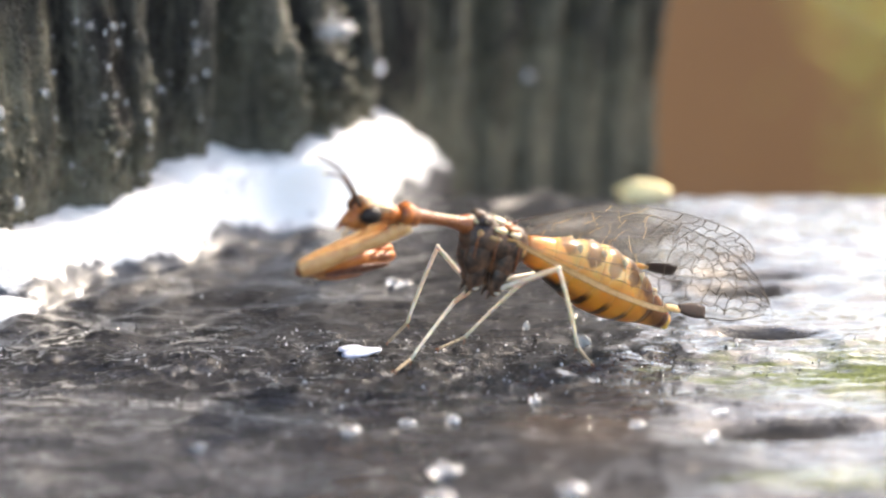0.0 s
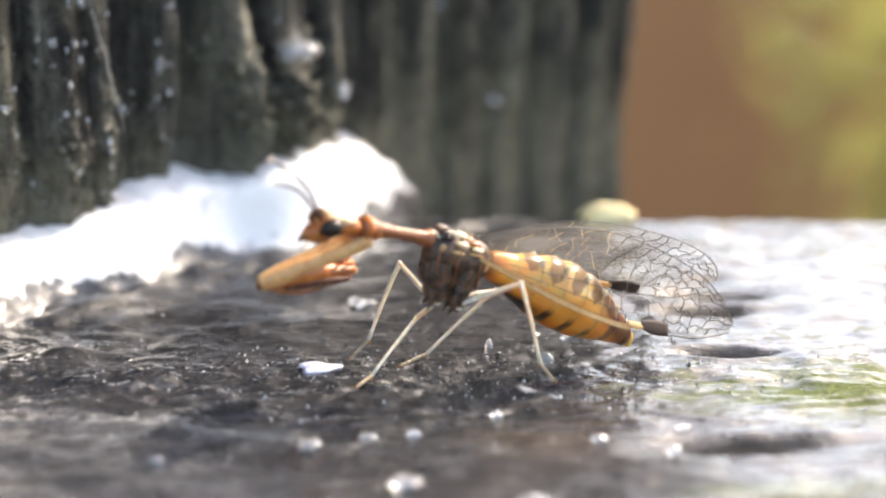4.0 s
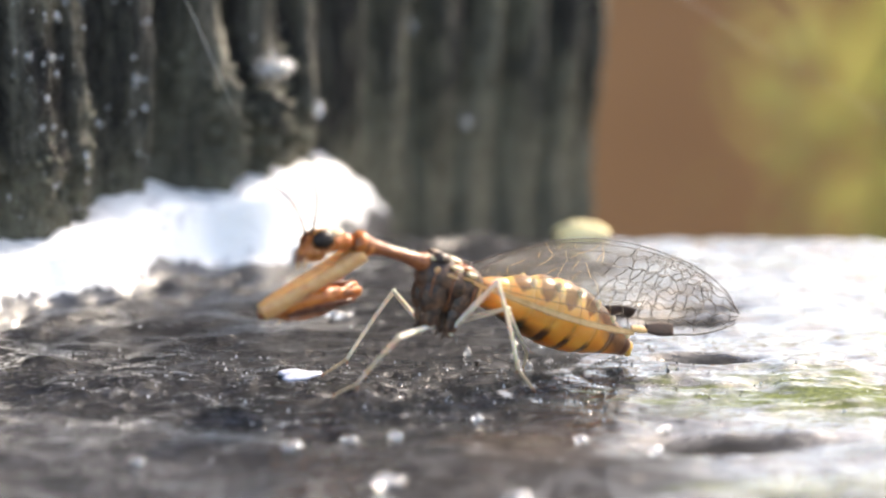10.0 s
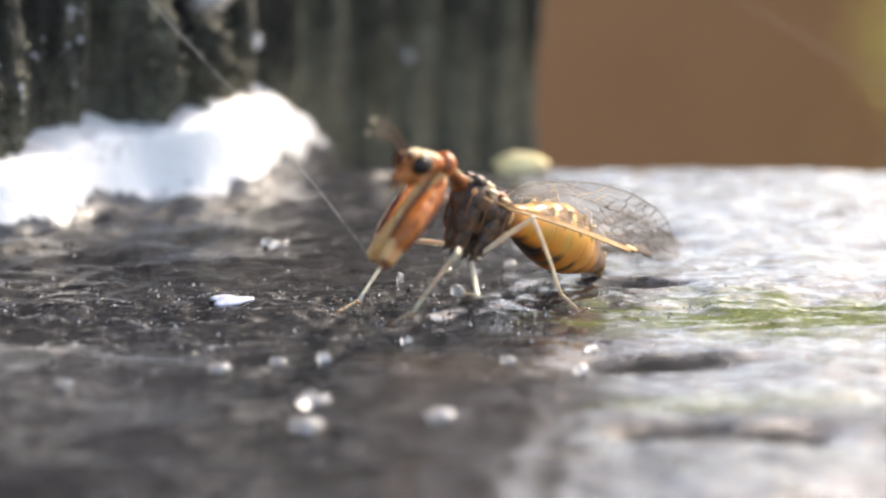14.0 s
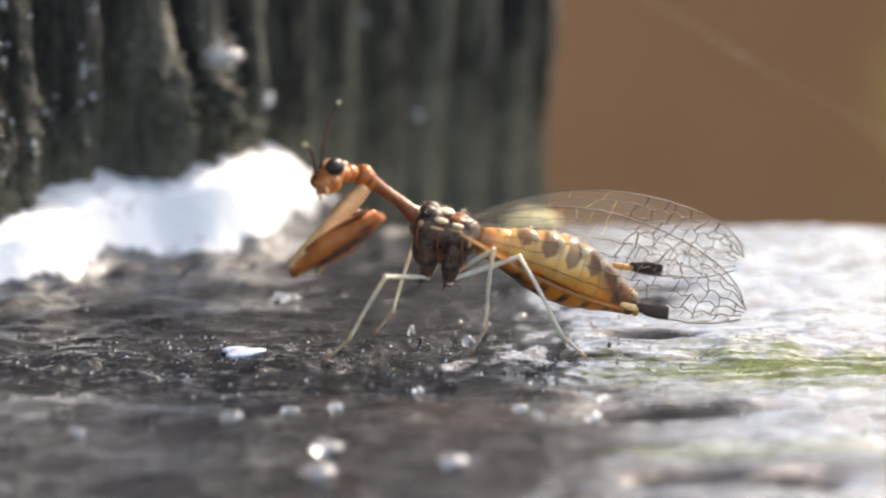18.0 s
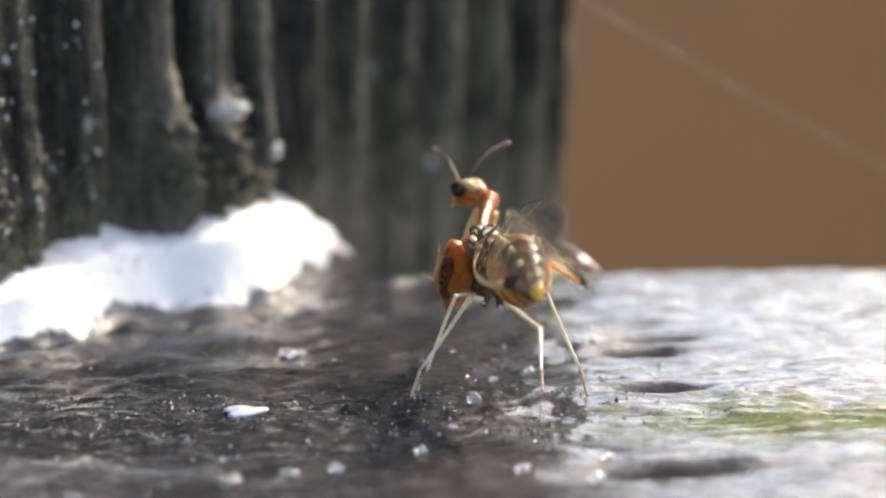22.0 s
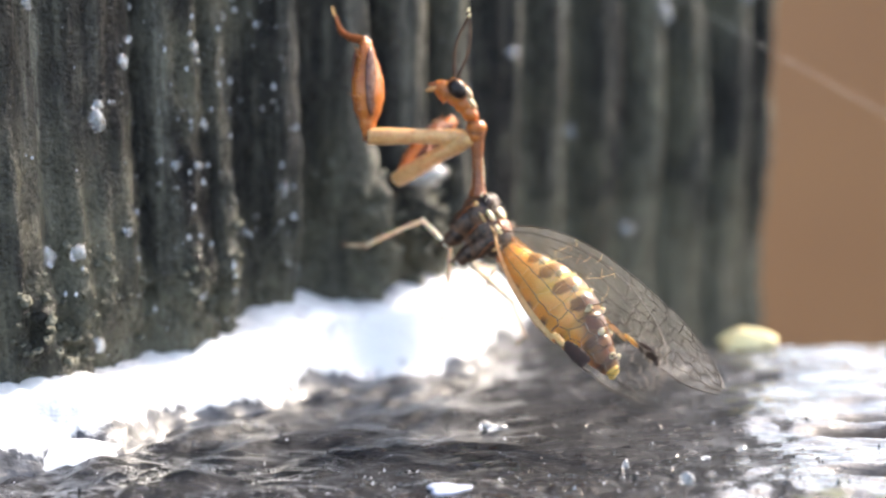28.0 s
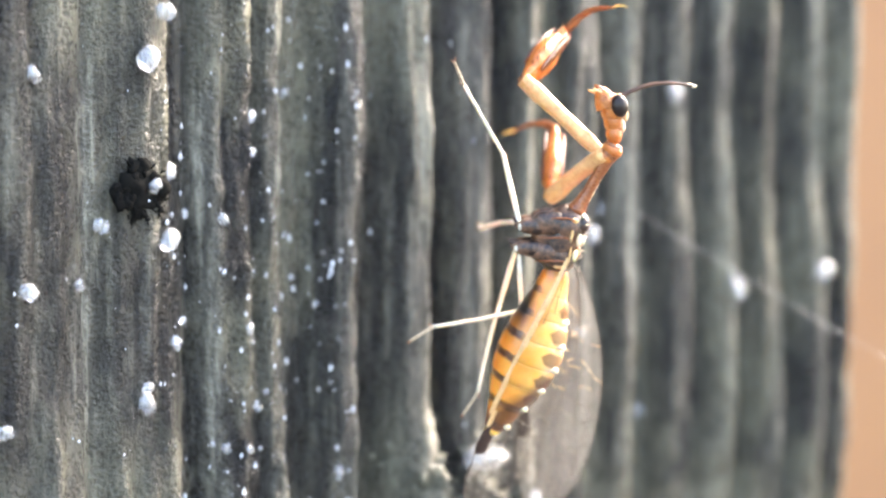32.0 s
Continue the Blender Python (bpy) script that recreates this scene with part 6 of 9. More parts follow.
    walk(JOINTS["left raptorial_femur"], [(t, joint(*p)) for t, *p in (
        (0, 9.20, 0.08, -3.49, -137.4, -15.4, -164.7), (7.2, 9.20, 0.08, -3.49, -137.4, -15.4, -164.7), (8, 8.72, -0.19, -4.08, -133.6, -25.1, -172.4),
        (8.25, 8.72, 0.11, -4.11, -134.2, -25.1, -171.1), (8.5, 8.71, 0.41, -4.13, -134.8, -25.1, -169.7), (8.75, 8.68, 0.71, -4.16, -135.3, -24.9, -168.3),
        (9, 8.64, 1.00, -4.18, -135.9, -24.8, -166.9), (9.5, 8.59, 0.25, -4.21, -134.5, -26.2, -170.3), (10, 8.49, -0.48, -4.19, -132.8, -27.4, -173.7),
        (10.5, 8.78, 0.35, -3.71, -134.7, -23.1, -169.0), (11, 8.95, 1.19, -3.18, -135.7, -18.7, -164.4), (11.5, 9.00, 0.12, -3.14, -133.2, -20.5, -170.6),
        (12, 8.94, -0.92, -2.97, -130.9, -21.7, -176.8), (12.5, 8.43, 1.30, -3.71, -136.3, -33.2, -165.8), (13, 7.63, 3.57, -3.92, -146.3, -42.1, -150.8),
        (13.25, 7.25, 3.76, -4.13, -147.6, -47.5, -149.7), (13.5, 6.85, 3.95, -4.32, -149.2, -52.9, -148.0), (13.75, 6.44, 4.15, -4.47, -151.6, -58.2, -145.4),
        (14, 6.02, 4.36, -4.59, -154.9, -63.4, -141.8), (14.5, 6.13, 4.31, -4.43, -148.2, -64.8, -148.6), (15, 6.26, 4.55, -3.95, -133.5, -65.7, -164.2),
        (15.5, 6.41, 4.96, -3.23, -117.5, -61.6, 178.8), (16, 6.53, 5.23, -2.54, -109.3, -54.7, 169.7), (16.5, 6.64, 5.18, -2.33, -106.2, -50.6, 166.6),
        (17, 6.26, 5.33, -2.52, -106.3, -48.8, 166.1), (17.5, 6.28, 5.30, -2.29, -110.3, -47.3, 172.0), (18, 6.30, 5.26, -2.06, -114.1, -45.6, 177.1),
        (18.5, 6.40, 3.09, -3.07, -120.8, -46.7, -173.8), (18.75, 6.40, 1.96, -3.54, -124.4, -46.7, -169.2), (19, 6.35, 0.82, -3.94, -128.2, -46.5, -164.6),
        (19.5, 4.61, 2.80, -2.55, -123.7, -42.8, -168.3), (20, 2.85, 3.63, -0.90, -122.1, -31.2, -170.0), (20.5, 2.02, 2.95, -2.03, -113.0, -47.8, 175.7),
        (21, 1.35, 1.94, -2.96, -91.7, -58.5, 147.9), (21.25, 1.50, 1.72, -3.12, -94.5, -58.7, 151.1), (21.5, 1.67, 1.48, -3.26, -97.2, -58.8, 154.3),
        (21.75, 1.92, 1.38, -3.42, -100.2, -59.0, 157.7), (22, 2.19, 1.27, -3.55, -103.3, -59.0, 161.2), (22.5, 2.48, 1.39, -3.67, -111.4, -60.4, 170.6),
        (23, 2.82, 1.52, -3.79, -120.4, -61.2, -179.2), (23.25, 2.55, 1.42, -3.85, -119.1, -63.8, 179.3), (23.5, 2.29, 1.30, -3.89, -117.5, -66.4, 177.5),
        (23.75, 2.04, 1.18, -3.93, -115.5, -68.9, 175.3), (24, 1.79, 1.04, -3.95, -113.0, -71.2, 172.6), (24.5, 2.11, 1.68, -4.15, 167.4, -78.8, -104.6),
        (25, 1.13, 2.28, -1.99, -104.3, -76.0, 164.7), (25.5, 2.87, 4.74, -0.92, -115.3, -58.9, 176.7), (26, 4.75, 4.84, -1.22, -86.2, -46.7, 153.8),
        (26.25, 5.28, 5.77, -0.38, -61.3, -49.0, 122.1), (26.5, 5.49, 6.40, 1.01, -39.4, -42.2, 93.0), (27, 5.94, 5.45, -0.79, -36.3, -57.4, 88.8),
        (27.25, 6.03, 4.09, -2.11, -18.6, -73.2, 69.7), (27.5, 5.89, 2.42, -3.00, 56.2, -79.5, -6.5), (28, 5.19, -1.16, -3.21, 113.2, -45.6, -66.7),
        (28.5, 4.64, -2.89, -2.53, 118.2, -29.5, -73.8), (29, 4.08, -3.93, -1.08, 124.4, -42.4, -81.1), (29.25, 4.04, -3.45, -1.73, 97.0, -39.0, -38.8),
        (29.5, 3.97, -2.90, -2.32, 80.1, -24.1, -5.3), (29.75, 3.34, -3.68, -1.92, 83.8, -11.4, -14.3), (30, 2.78, -4.19, -1.25, 85.0, 1.8, -22.2),
        (30.25, 3.00, -4.06, -1.82, 85.3, 0.6, -28.5), (30.5, 3.27, -3.93, -2.37, 85.9, -0.4, -34.7), (31, 2.00, -4.38, 0.02, 84.9, -11.5, -12.8),
        (31.5, 1.58, -4.06, 0.16, 86.0, -0.9, -51.7), (32, 1.50, -3.55, -0.41, 81.8, -2.5, -52.3),
    )])
    walk(JOINTS["left raptorial_tibia"], [(t, joint(*p)) for t, *p in (
        (0, 4.36, -1.25, -2.11, -41.1, 18.4, 20.7), (7.2, 4.36, -1.25, -2.11, -41.1, 18.4, 20.7), (8, 4.05, -0.81, -1.88, -44.7, 30.1, 13.3),
        (8.25, 4.07, -0.62, -1.90, -44.2, 30.1, 14.3), (8.5, 4.07, -0.43, -1.93, -43.7, 30.1, 15.3), (8.75, 4.06, -0.25, -1.97, -43.3, 30.1, 16.2),
        (9, 4.04, -0.07, -2.00, -42.8, 30.1, 17.1), (9.5, 3.99, -0.53, -1.91, -45.0, 31.6, 12.8), (10, 3.90, -0.99, -1.80, -47.4, 33.1, 8.2),
        (10.5, 4.09, -0.57, -1.67, -44.8, 28.3, 14.1), (11, 4.20, -0.14, -1.52, -43.0, 23.1, 19.5), (11.5, 4.19, -0.68, -1.32, -45.7, 24.5, 14.1),
        (12, 4.12, -1.19, -1.04, -48.2, 25.4, 8.9), (12.5, 4.21, 0.23, -0.86, -42.1, 36.6, 18.8), (13, 4.26, 1.69, -0.43, -31.5, 46.1, 31.9),
        (13.25, 4.22, 1.98, -0.30, -31.3, 53.0, 32.1), (13.5, 4.19, 2.29, -0.17, -31.0, 59.9, 32.4), (13.75, 4.19, 2.60, -0.05, -30.1, 66.9, 33.4),
        (14, 4.19, 2.92, 0.06, -28.4, 73.9, 35.3), (14.5, 4.24, 3.15, 0.28, -38.1, 74.1, 25.7), (15, 4.20, 3.97, 0.80, -59.6, 73.2, 3.8),
        (15.5, 3.93, 5.02, 1.35, -76.3, 67.1, -13.5), (16, 3.57, 5.77, 1.70, -80.9, 59.5, -18.4), (16.5, 3.44, 5.95, 1.70, -81.3, 55.2, -18.6),
        (17, 2.93, 6.15, 1.39, -76.4, 57.3, -13.5), (17.5, 2.79, 5.79, 1.53, -73.3, 55.8, -9.5), (18, 2.66, 5.44, 1.66, -70.3, 54.2, -5.8),
        (18.5, 2.86, 2.70, 0.71, -60.4, 54.0, 5.9), (18.75, 2.90, 1.29, 0.25, -55.6, 53.5, 11.6), (19, 2.90, -0.13, -0.17, -50.8, 52.6, 17.0),
        (19.5, 0.88, 2.02, 0.99, -56.2, 50.5, 12.4), (20, -1.53, 2.85, 1.79, -59.7, 40.7, 8.6), (20.5, -1.47, 3.21, 1.82, -71.7, 55.0, -7.6),
        (21, -0.95, 3.38, 1.48, -98.0, 63.9, -39.3), (21.25, -0.86, 3.02, 1.33, -93.5, 64.6, -34.3), (21.5, -0.76, 2.65, 1.19, -88.7, 65.2, -29.1),
        (21.75, -0.56, 2.40, 1.04, -83.6, 65.6, -23.5), (22, -0.34, 2.13, 0.90, -78.3, 65.8, -17.7), (22.5, -0.05, 1.80, 0.85, -73.6, 66.5, -12.4),
        (23, 0.32, 1.48, 0.77, -68.5, 66.9, -7.0), (23.25, 0.26, 1.45, 0.82, -69.7, 68.6, -8.2), (23.5, 0.22, 1.39, 0.87, -71.0, 70.4, -9.6),
        (23.75, 0.17, 1.33, 0.92, -72.3, 72.1, -10.9), (24, 0.13, 1.26, 0.97, -73.9, 73.9, -12.6), (24.5, 1.85, 0.71, 0.95, -39.8, 74.5, 22.9),
        (25, -0.09, 2.61, 3.06, -24.6, 75.9, 38.7), (25.5, 0.18, 4.89, 3.53, -71.1, 68.9, -7.8), (26, 1.55, 6.41, 2.57, -101.3, 52.0, -34.8),
        (26.25, 3.46, 8.66, 3.55, -132.0, 27.8, -76.0), (26.5, 5.29, 10.25, 4.50, -144.4, -6.4, -93.1), (27, 6.00, 8.25, 3.59, -144.4, 6.7, -95.6),
        (27.25, 6.55, 5.49, 2.87, -155.9, 42.0, -122.2), (27.5, 6.84, 2.31, 2.12, 150.6, 60.9, 172.6), (28, 6.63, -4.50, 0.51, 108.3, 26.7, 115.3),
        (28.5, 5.90, -7.24, 0.04, 107.9, 23.0, 113.0), (29, 4.67, -7.72, 2.42, 103.2, 38.9, 107.5), (29.25, 7.19, -5.98, 1.54, 27.1, 68.4, 26.6),
        (29.5, 8.70, -3.34, -0.20, -25.1, 29.6, -31.9), (29.75, 8.28, -4.94, -0.90, -28.6, 38.3, -34.6), (30, 7.59, -6.15, -1.41, -34.2, 46.5, -39.1),
        (30.25, 7.57, -6.54, -1.88, -44.8, 12.1, -59.8), (30.5, 7.54, -6.89, -2.33, -48.3, -24.2, -72.0), (31, 6.97, -5.51, 1.05, -56.4, -2.7, -83.9),
        (31.5, 4.81, -8.15, 0.24, -61.9, 33.6, -102.8), (32, 4.68, -7.66, -0.18, -68.0, 32.5, -106.3),
    )])
    walk(JOINTS["right raptorial_coxa"], [(t, joint(*p)) for t, *p in (
        (0, 4.95, 0.24, 0.27, -62.6, 44.5, -18.5), (7.2, 4.95, 0.24, 0.27, -62.6, 44.5, -18.5), (8, 4.97, -0.19, 0.14, -59.9, 50.7, -15.1),
        (8.25, 4.96, -0.03, 0.13, -56.2, 50.4, -10.3), (8.5, 4.95, 0.13, 0.12, -52.6, 49.8, -5.6), (8.75, 4.93, 0.29, 0.11, -49.1, 49.1, -0.9),
        (9, 4.90, 0.45, 0.09, -45.8, 48.2, 3.6), (9.5, 4.99, 0.12, 0.15, -58.3, 51.7, -12.8), (10, 5.04, -0.20, 0.22, -72.4, 53.2, -30.6),
        (10.5, 4.96, 0.35, 0.45, -57.8, 47.7, -10.7), (11, 4.77, 0.88, 0.67, -47.7, 40.3, 5.8), (11.5, 4.93, 0.44, 0.75, -64.1, 44.2, -16.6),
        (12, 5.00, -0.03, 0.89, -80.9, 44.4, -39.5), (12.5, 4.80, 0.75, 0.79, -86.6, 55.0, -49.1), (13, 4.41, 1.45, 0.68, -93.7, 64.0, -58.0),
        (13.25, 4.34, 1.55, 0.64, -101.6, 64.8, -67.1), (13.5, 4.28, 1.64, 0.60, -109.8, 65.0, -76.5), (13.75, 4.20, 1.73, 0.57, -117.7, 64.8, -85.7),
        (14, 4.13, 1.82, 0.55, -125.2, 64.0, -94.5), (14.5, 4.21, 1.70, 0.64, -117.8, 63.3, -87.1), (15, 4.30, 1.48, 0.87, -104.0, 64.1, -72.3),
        (15.5, 4.40, 1.18, 1.11, -83.7, 64.3, -50.1), (16, 4.49, 0.85, 1.25, -65.8, 61.5, -30.0), (16.5, 4.56, 0.62, 1.23, -60.2, 58.1, -23.1),
        (17, 4.34, 1.13, 1.42, -44.3, 64.4, -5.7), (17.5, 4.28, 1.12, 1.61, -41.5, 63.5, -2.7), (18, 4.22, 1.11, 1.79, -38.8, 62.6, 0.3),
        (18.5, 4.77, -0.68, 1.31, -41.8, 69.5, -3.0), (18.75, 4.52, -1.54, 0.93, -44.3, 67.7, -5.7), (19, 4.22, -2.40, 0.60, -46.5, 65.9, -8.0),
        (19.5, 4.34, -2.11, 1.15, -11.2, 61.2, 30.4), (20, 4.32, -1.91, 1.58, 0.6, 47.7, 44.4), (20.5, 4.63, -1.62, 1.13, 2.2, 71.5, 44.8),
        (21, 4.83, -1.26, 0.67, -160.8, 84.6, -121.2), (21.25, 4.76, -1.38, 0.76, 125.1, 88.6, 164.8), (21.5, 4.70, -1.51, 0.85, 49.6, 84.6, 89.3),
        (21.75, 4.62, -1.65, 0.89, 44.1, 79.5, 84.0), (22, 4.54, -1.79, 0.92, 42.2, 74.4, 82.3), (22.5, 4.57, -1.75, 0.85, 61.9, 68.2, 102.4),
        (23, 4.61, -1.72, 0.77, 71.1, 60.7, 112.5), (23.25, 4.68, -1.58, 0.72, 76.4, 66.6, 117.9), (23.5, 4.75, -1.44, 0.67, 85.2, 72.3, 126.7),
        (23.75, 4.79, -1.30, 0.60, 101.6, 77.0, 143.0), (24, 4.83, -1.17, 0.52, 130.4, 79.6, 171.9), (24.5, 4.67, -1.41, 0.16, 0.2, 81.0, 40.6),
        (25, 4.76, -0.85, 1.28, 78.4, 55.6, 119.4), (25.5, 4.29, -0.27, 2.46, 62.9, 83.0, 104.0), (26, 4.27, -0.20, 2.39, -90.7, 64.5, -44.6),
        (26.25, 4.44, 0.29, 2.01, -27.3, 45.6, 17.6), (26.5, 4.32, 0.83, 2.01, -8.8, 9.4, 30.0), (27, 4.44, 0.62, 1.88, -11.7, 22.2, 32.3),
        (27.25, 4.50, 0.40, 1.84, -12.0, 28.5, 34.8), (27.5, 4.54, 0.19, 1.84, -11.6, 34.9, 37.6), (28, 4.51, -0.24, 1.93, -10.5, 45.9, 41.6),
        (28.5, 4.41, -0.48, 2.08, -11.2, 57.0, 42.0), (29, 3.62, -0.69, 2.95, -85.8, 48.6, -39.0), (29.25, 3.82, -0.75, 2.76, -102.4, 42.7, -60.5),
        (29.5, 4.00, -0.81, 2.55, -114.2, 33.1, -76.7), (29.75, 4.29, -0.70, 2.17, -111.6, 21.4, -66.5), (30, 4.54, -0.55, 1.77, -111.1, 9.9, -56.8),
        (30.25, 4.67, -0.56, 1.41, -119.4, 22.2, -76.3), (30.5, 4.84, -0.58, 1.08, -133.5, 29.5, -99.7), (31, 4.63, -0.50, 1.68, -144.8, 23.3, -107.5),
        (31.5, 4.85, -0.40, 1.20, -112.3, 55.1, -61.3), (32, 4.84, -0.11, 1.28, -83.6, 53.0, -28.7),
    )])
    walk(JOINTS["right raptorial_femur"], [(t, joint(*p)) for t, *p in (
        (0, 8.74, -1.03, -3.65, -137.8, -17.2, -162.1), (7.2, 8.74, -1.03, -3.65, -137.8, -17.2, -162.1), (8, 8.39, -1.11, -4.19, -135.4, -27.3, -167.1),
        (8.25, 8.48, -0.67, -4.18, -135.7, -27.4, -166.4), (8.5, 8.55, -0.22, -4.16, -136.1, -27.4, -165.7), (8.75, 8.59, 0.23, -4.12, -136.4, -27.4, -164.9),
        (9, 8.62, 0.69, -4.08, -136.8, -27.4, -164.2), (9.5, 8.37, -0.65, -4.24, -135.2, -28.4, -167.5), (10, 7.93, -1.91, -4.26, -133.9, -28.5, -170.3),
        (10.5, 8.66, -0.35, -3.69, -134.8, -26.2, -167.8), (11, 9.02, 1.31, -2.95, -135.6, -22.7, -164.7), (11.5, 8.78, -0.71, -3.15, -132.6, -25.7, -171.0),
        (12, 8.08, -2.58, -3.02, -130.2, -27.0, -176.4), (12.5, 6.90, -1.68, -3.80, -136.9, -35.7, -163.3), (13, 5.71, -0.63, -4.35, -148.1, -41.7, -146.3),
        (13.25, 5.27, -0.65, -4.43, -150.0, -46.2, -143.3), (13.5, 4.83, -0.66, -4.48, -152.4, -50.6, -139.9), (13.75, 4.38, -0.65, -4.50, -155.4, -54.9, -135.7),
        (14, 3.94, -0.63, -4.49, -159.2, -59.0, -130.6), (14.5, 4.33, -0.81, -4.36, -159.1, -57.4, -130.6), (15, 5.04, -0.85, -4.16, -160.5, -54.7, -129.0),
        (15.5, 5.96, -0.69, -3.93, -161.4, -51.1, -127.8), (16, 6.80, -0.49, -3.67, -161.4, -47.0, -127.7), (16.5, 7.27, -0.54, -3.53, -160.7, -44.4, -128.3),
        (17, 6.74, 0.89, -3.63, -155.3, -46.3, -135.8), (17.5, 6.78, 1.01, -3.41, -158.5, -38.7, -132.0), (18, 6.80, 1.12, -3.18, -160.6, -30.7, -129.1),
        (18.5, 6.72, -0.78, -3.94, -152.5, -42.4, -142.1), (18.75, 6.63, -1.75, -4.25, -145.8, -47.2, -150.7), (19, 6.49, -2.72, -4.51, -137.1, -51.1, -161.0),
        (19.5, 6.67, -0.74, -3.76, -176.7, -32.0, -106.6), (20, 7.01, 0.73, -2.56, 171.2, -3.5, -70.4), (20.5, 5.89, -0.36, -4.18, -174.9, -58.3, -95.1),
        (21, 4.56, -1.71, -4.90, -62.6, -56.0, 143.1), (21.25, 4.63, -1.35, -4.84, -66.3, -57.1, 147.5), (21.5, 4.70, -0.99, -4.73, -70.2, -58.0, 152.1),
        (21.75, 4.72, -0.64, -4.62, -74.3, -58.5, 156.9), (22, 4.74, -0.30, -4.47, -78.6, -58.9, 161.8), (22.5, 4.13, 0.28, -4.35, -86.8, -59.8, 171.3),
        (23, 3.56, 0.81, -4.12, -95.4, -59.9, -178.7), (23.25, 3.65, 0.38, -4.42, -90.5, -61.9, 175.8), (23.5, 3.73, -0.07, -4.66, -85.0, -63.7, 169.5),
        (23.75, 3.78, -0.54, -4.86, -78.9, -65.0, 162.6), (24, 3.84, -1.02, -4.99, -72.2, -66.0, 155.1), (24.5, 5.34, -0.84, -5.37, -90.9, -72.0, 175.1),
        (25, 3.21, 1.91, -3.34, -123.8, -70.6, -150.8), (25.5, 4.13, 0.39, -3.10, -70.8, -66.5, 155.1), (26, 5.98, -1.89, -2.67, -53.4, -53.3, 139.9),
        (26.25, 8.18, 1.47, -1.99, -23.9, -70.8, 100.3), (26.5, 9.10, 3.59, 1.10, 43.9, -68.0, 24.7), (27, 8.83, 3.38, -0.23, 42.1, -65.6, 30.0),
        (27.25, 8.54, 3.22, -0.83, 56.8, -58.9, 14.7), (27.5, 8.18, 2.99, -1.37, 65.2, -50.7, 5.2), (28, 7.42, 2.35, -2.09, 72.5, -31.4, -7.4),
        (28.5, 6.67, 1.56, -2.62, 67.9, -28.7, -4.2), (29, 6.50, -3.02, -1.25, 71.3, -49.7, -6.9), (29.25, 5.84, -4.33, -1.04, 81.5, -37.3, -26.4),
        (29.5, 5.07, -5.38, -0.50, 85.7, -24.1, -41.8), (29.75, 6.37, -5.48, 0.12, 83.0, -20.7, -44.5), (30, 7.57, -5.17, 0.81, 80.2, -17.6, -47.5),
        (30.25, 5.90, -5.59, -0.70, 79.9, -11.4, -47.8), (30.5, 4.02, -5.38, -1.68, 79.5, -5.2, -48.2), (31, 3.08, -5.40, -0.54, 77.7, -5.6, -41.8),
        (31.5, 6.39, -3.20, -3.39, 78.0, -35.9, -40.3), (32, 7.79, -1.73, -3.19, 87.0, -26.1, -57.9),
    )])
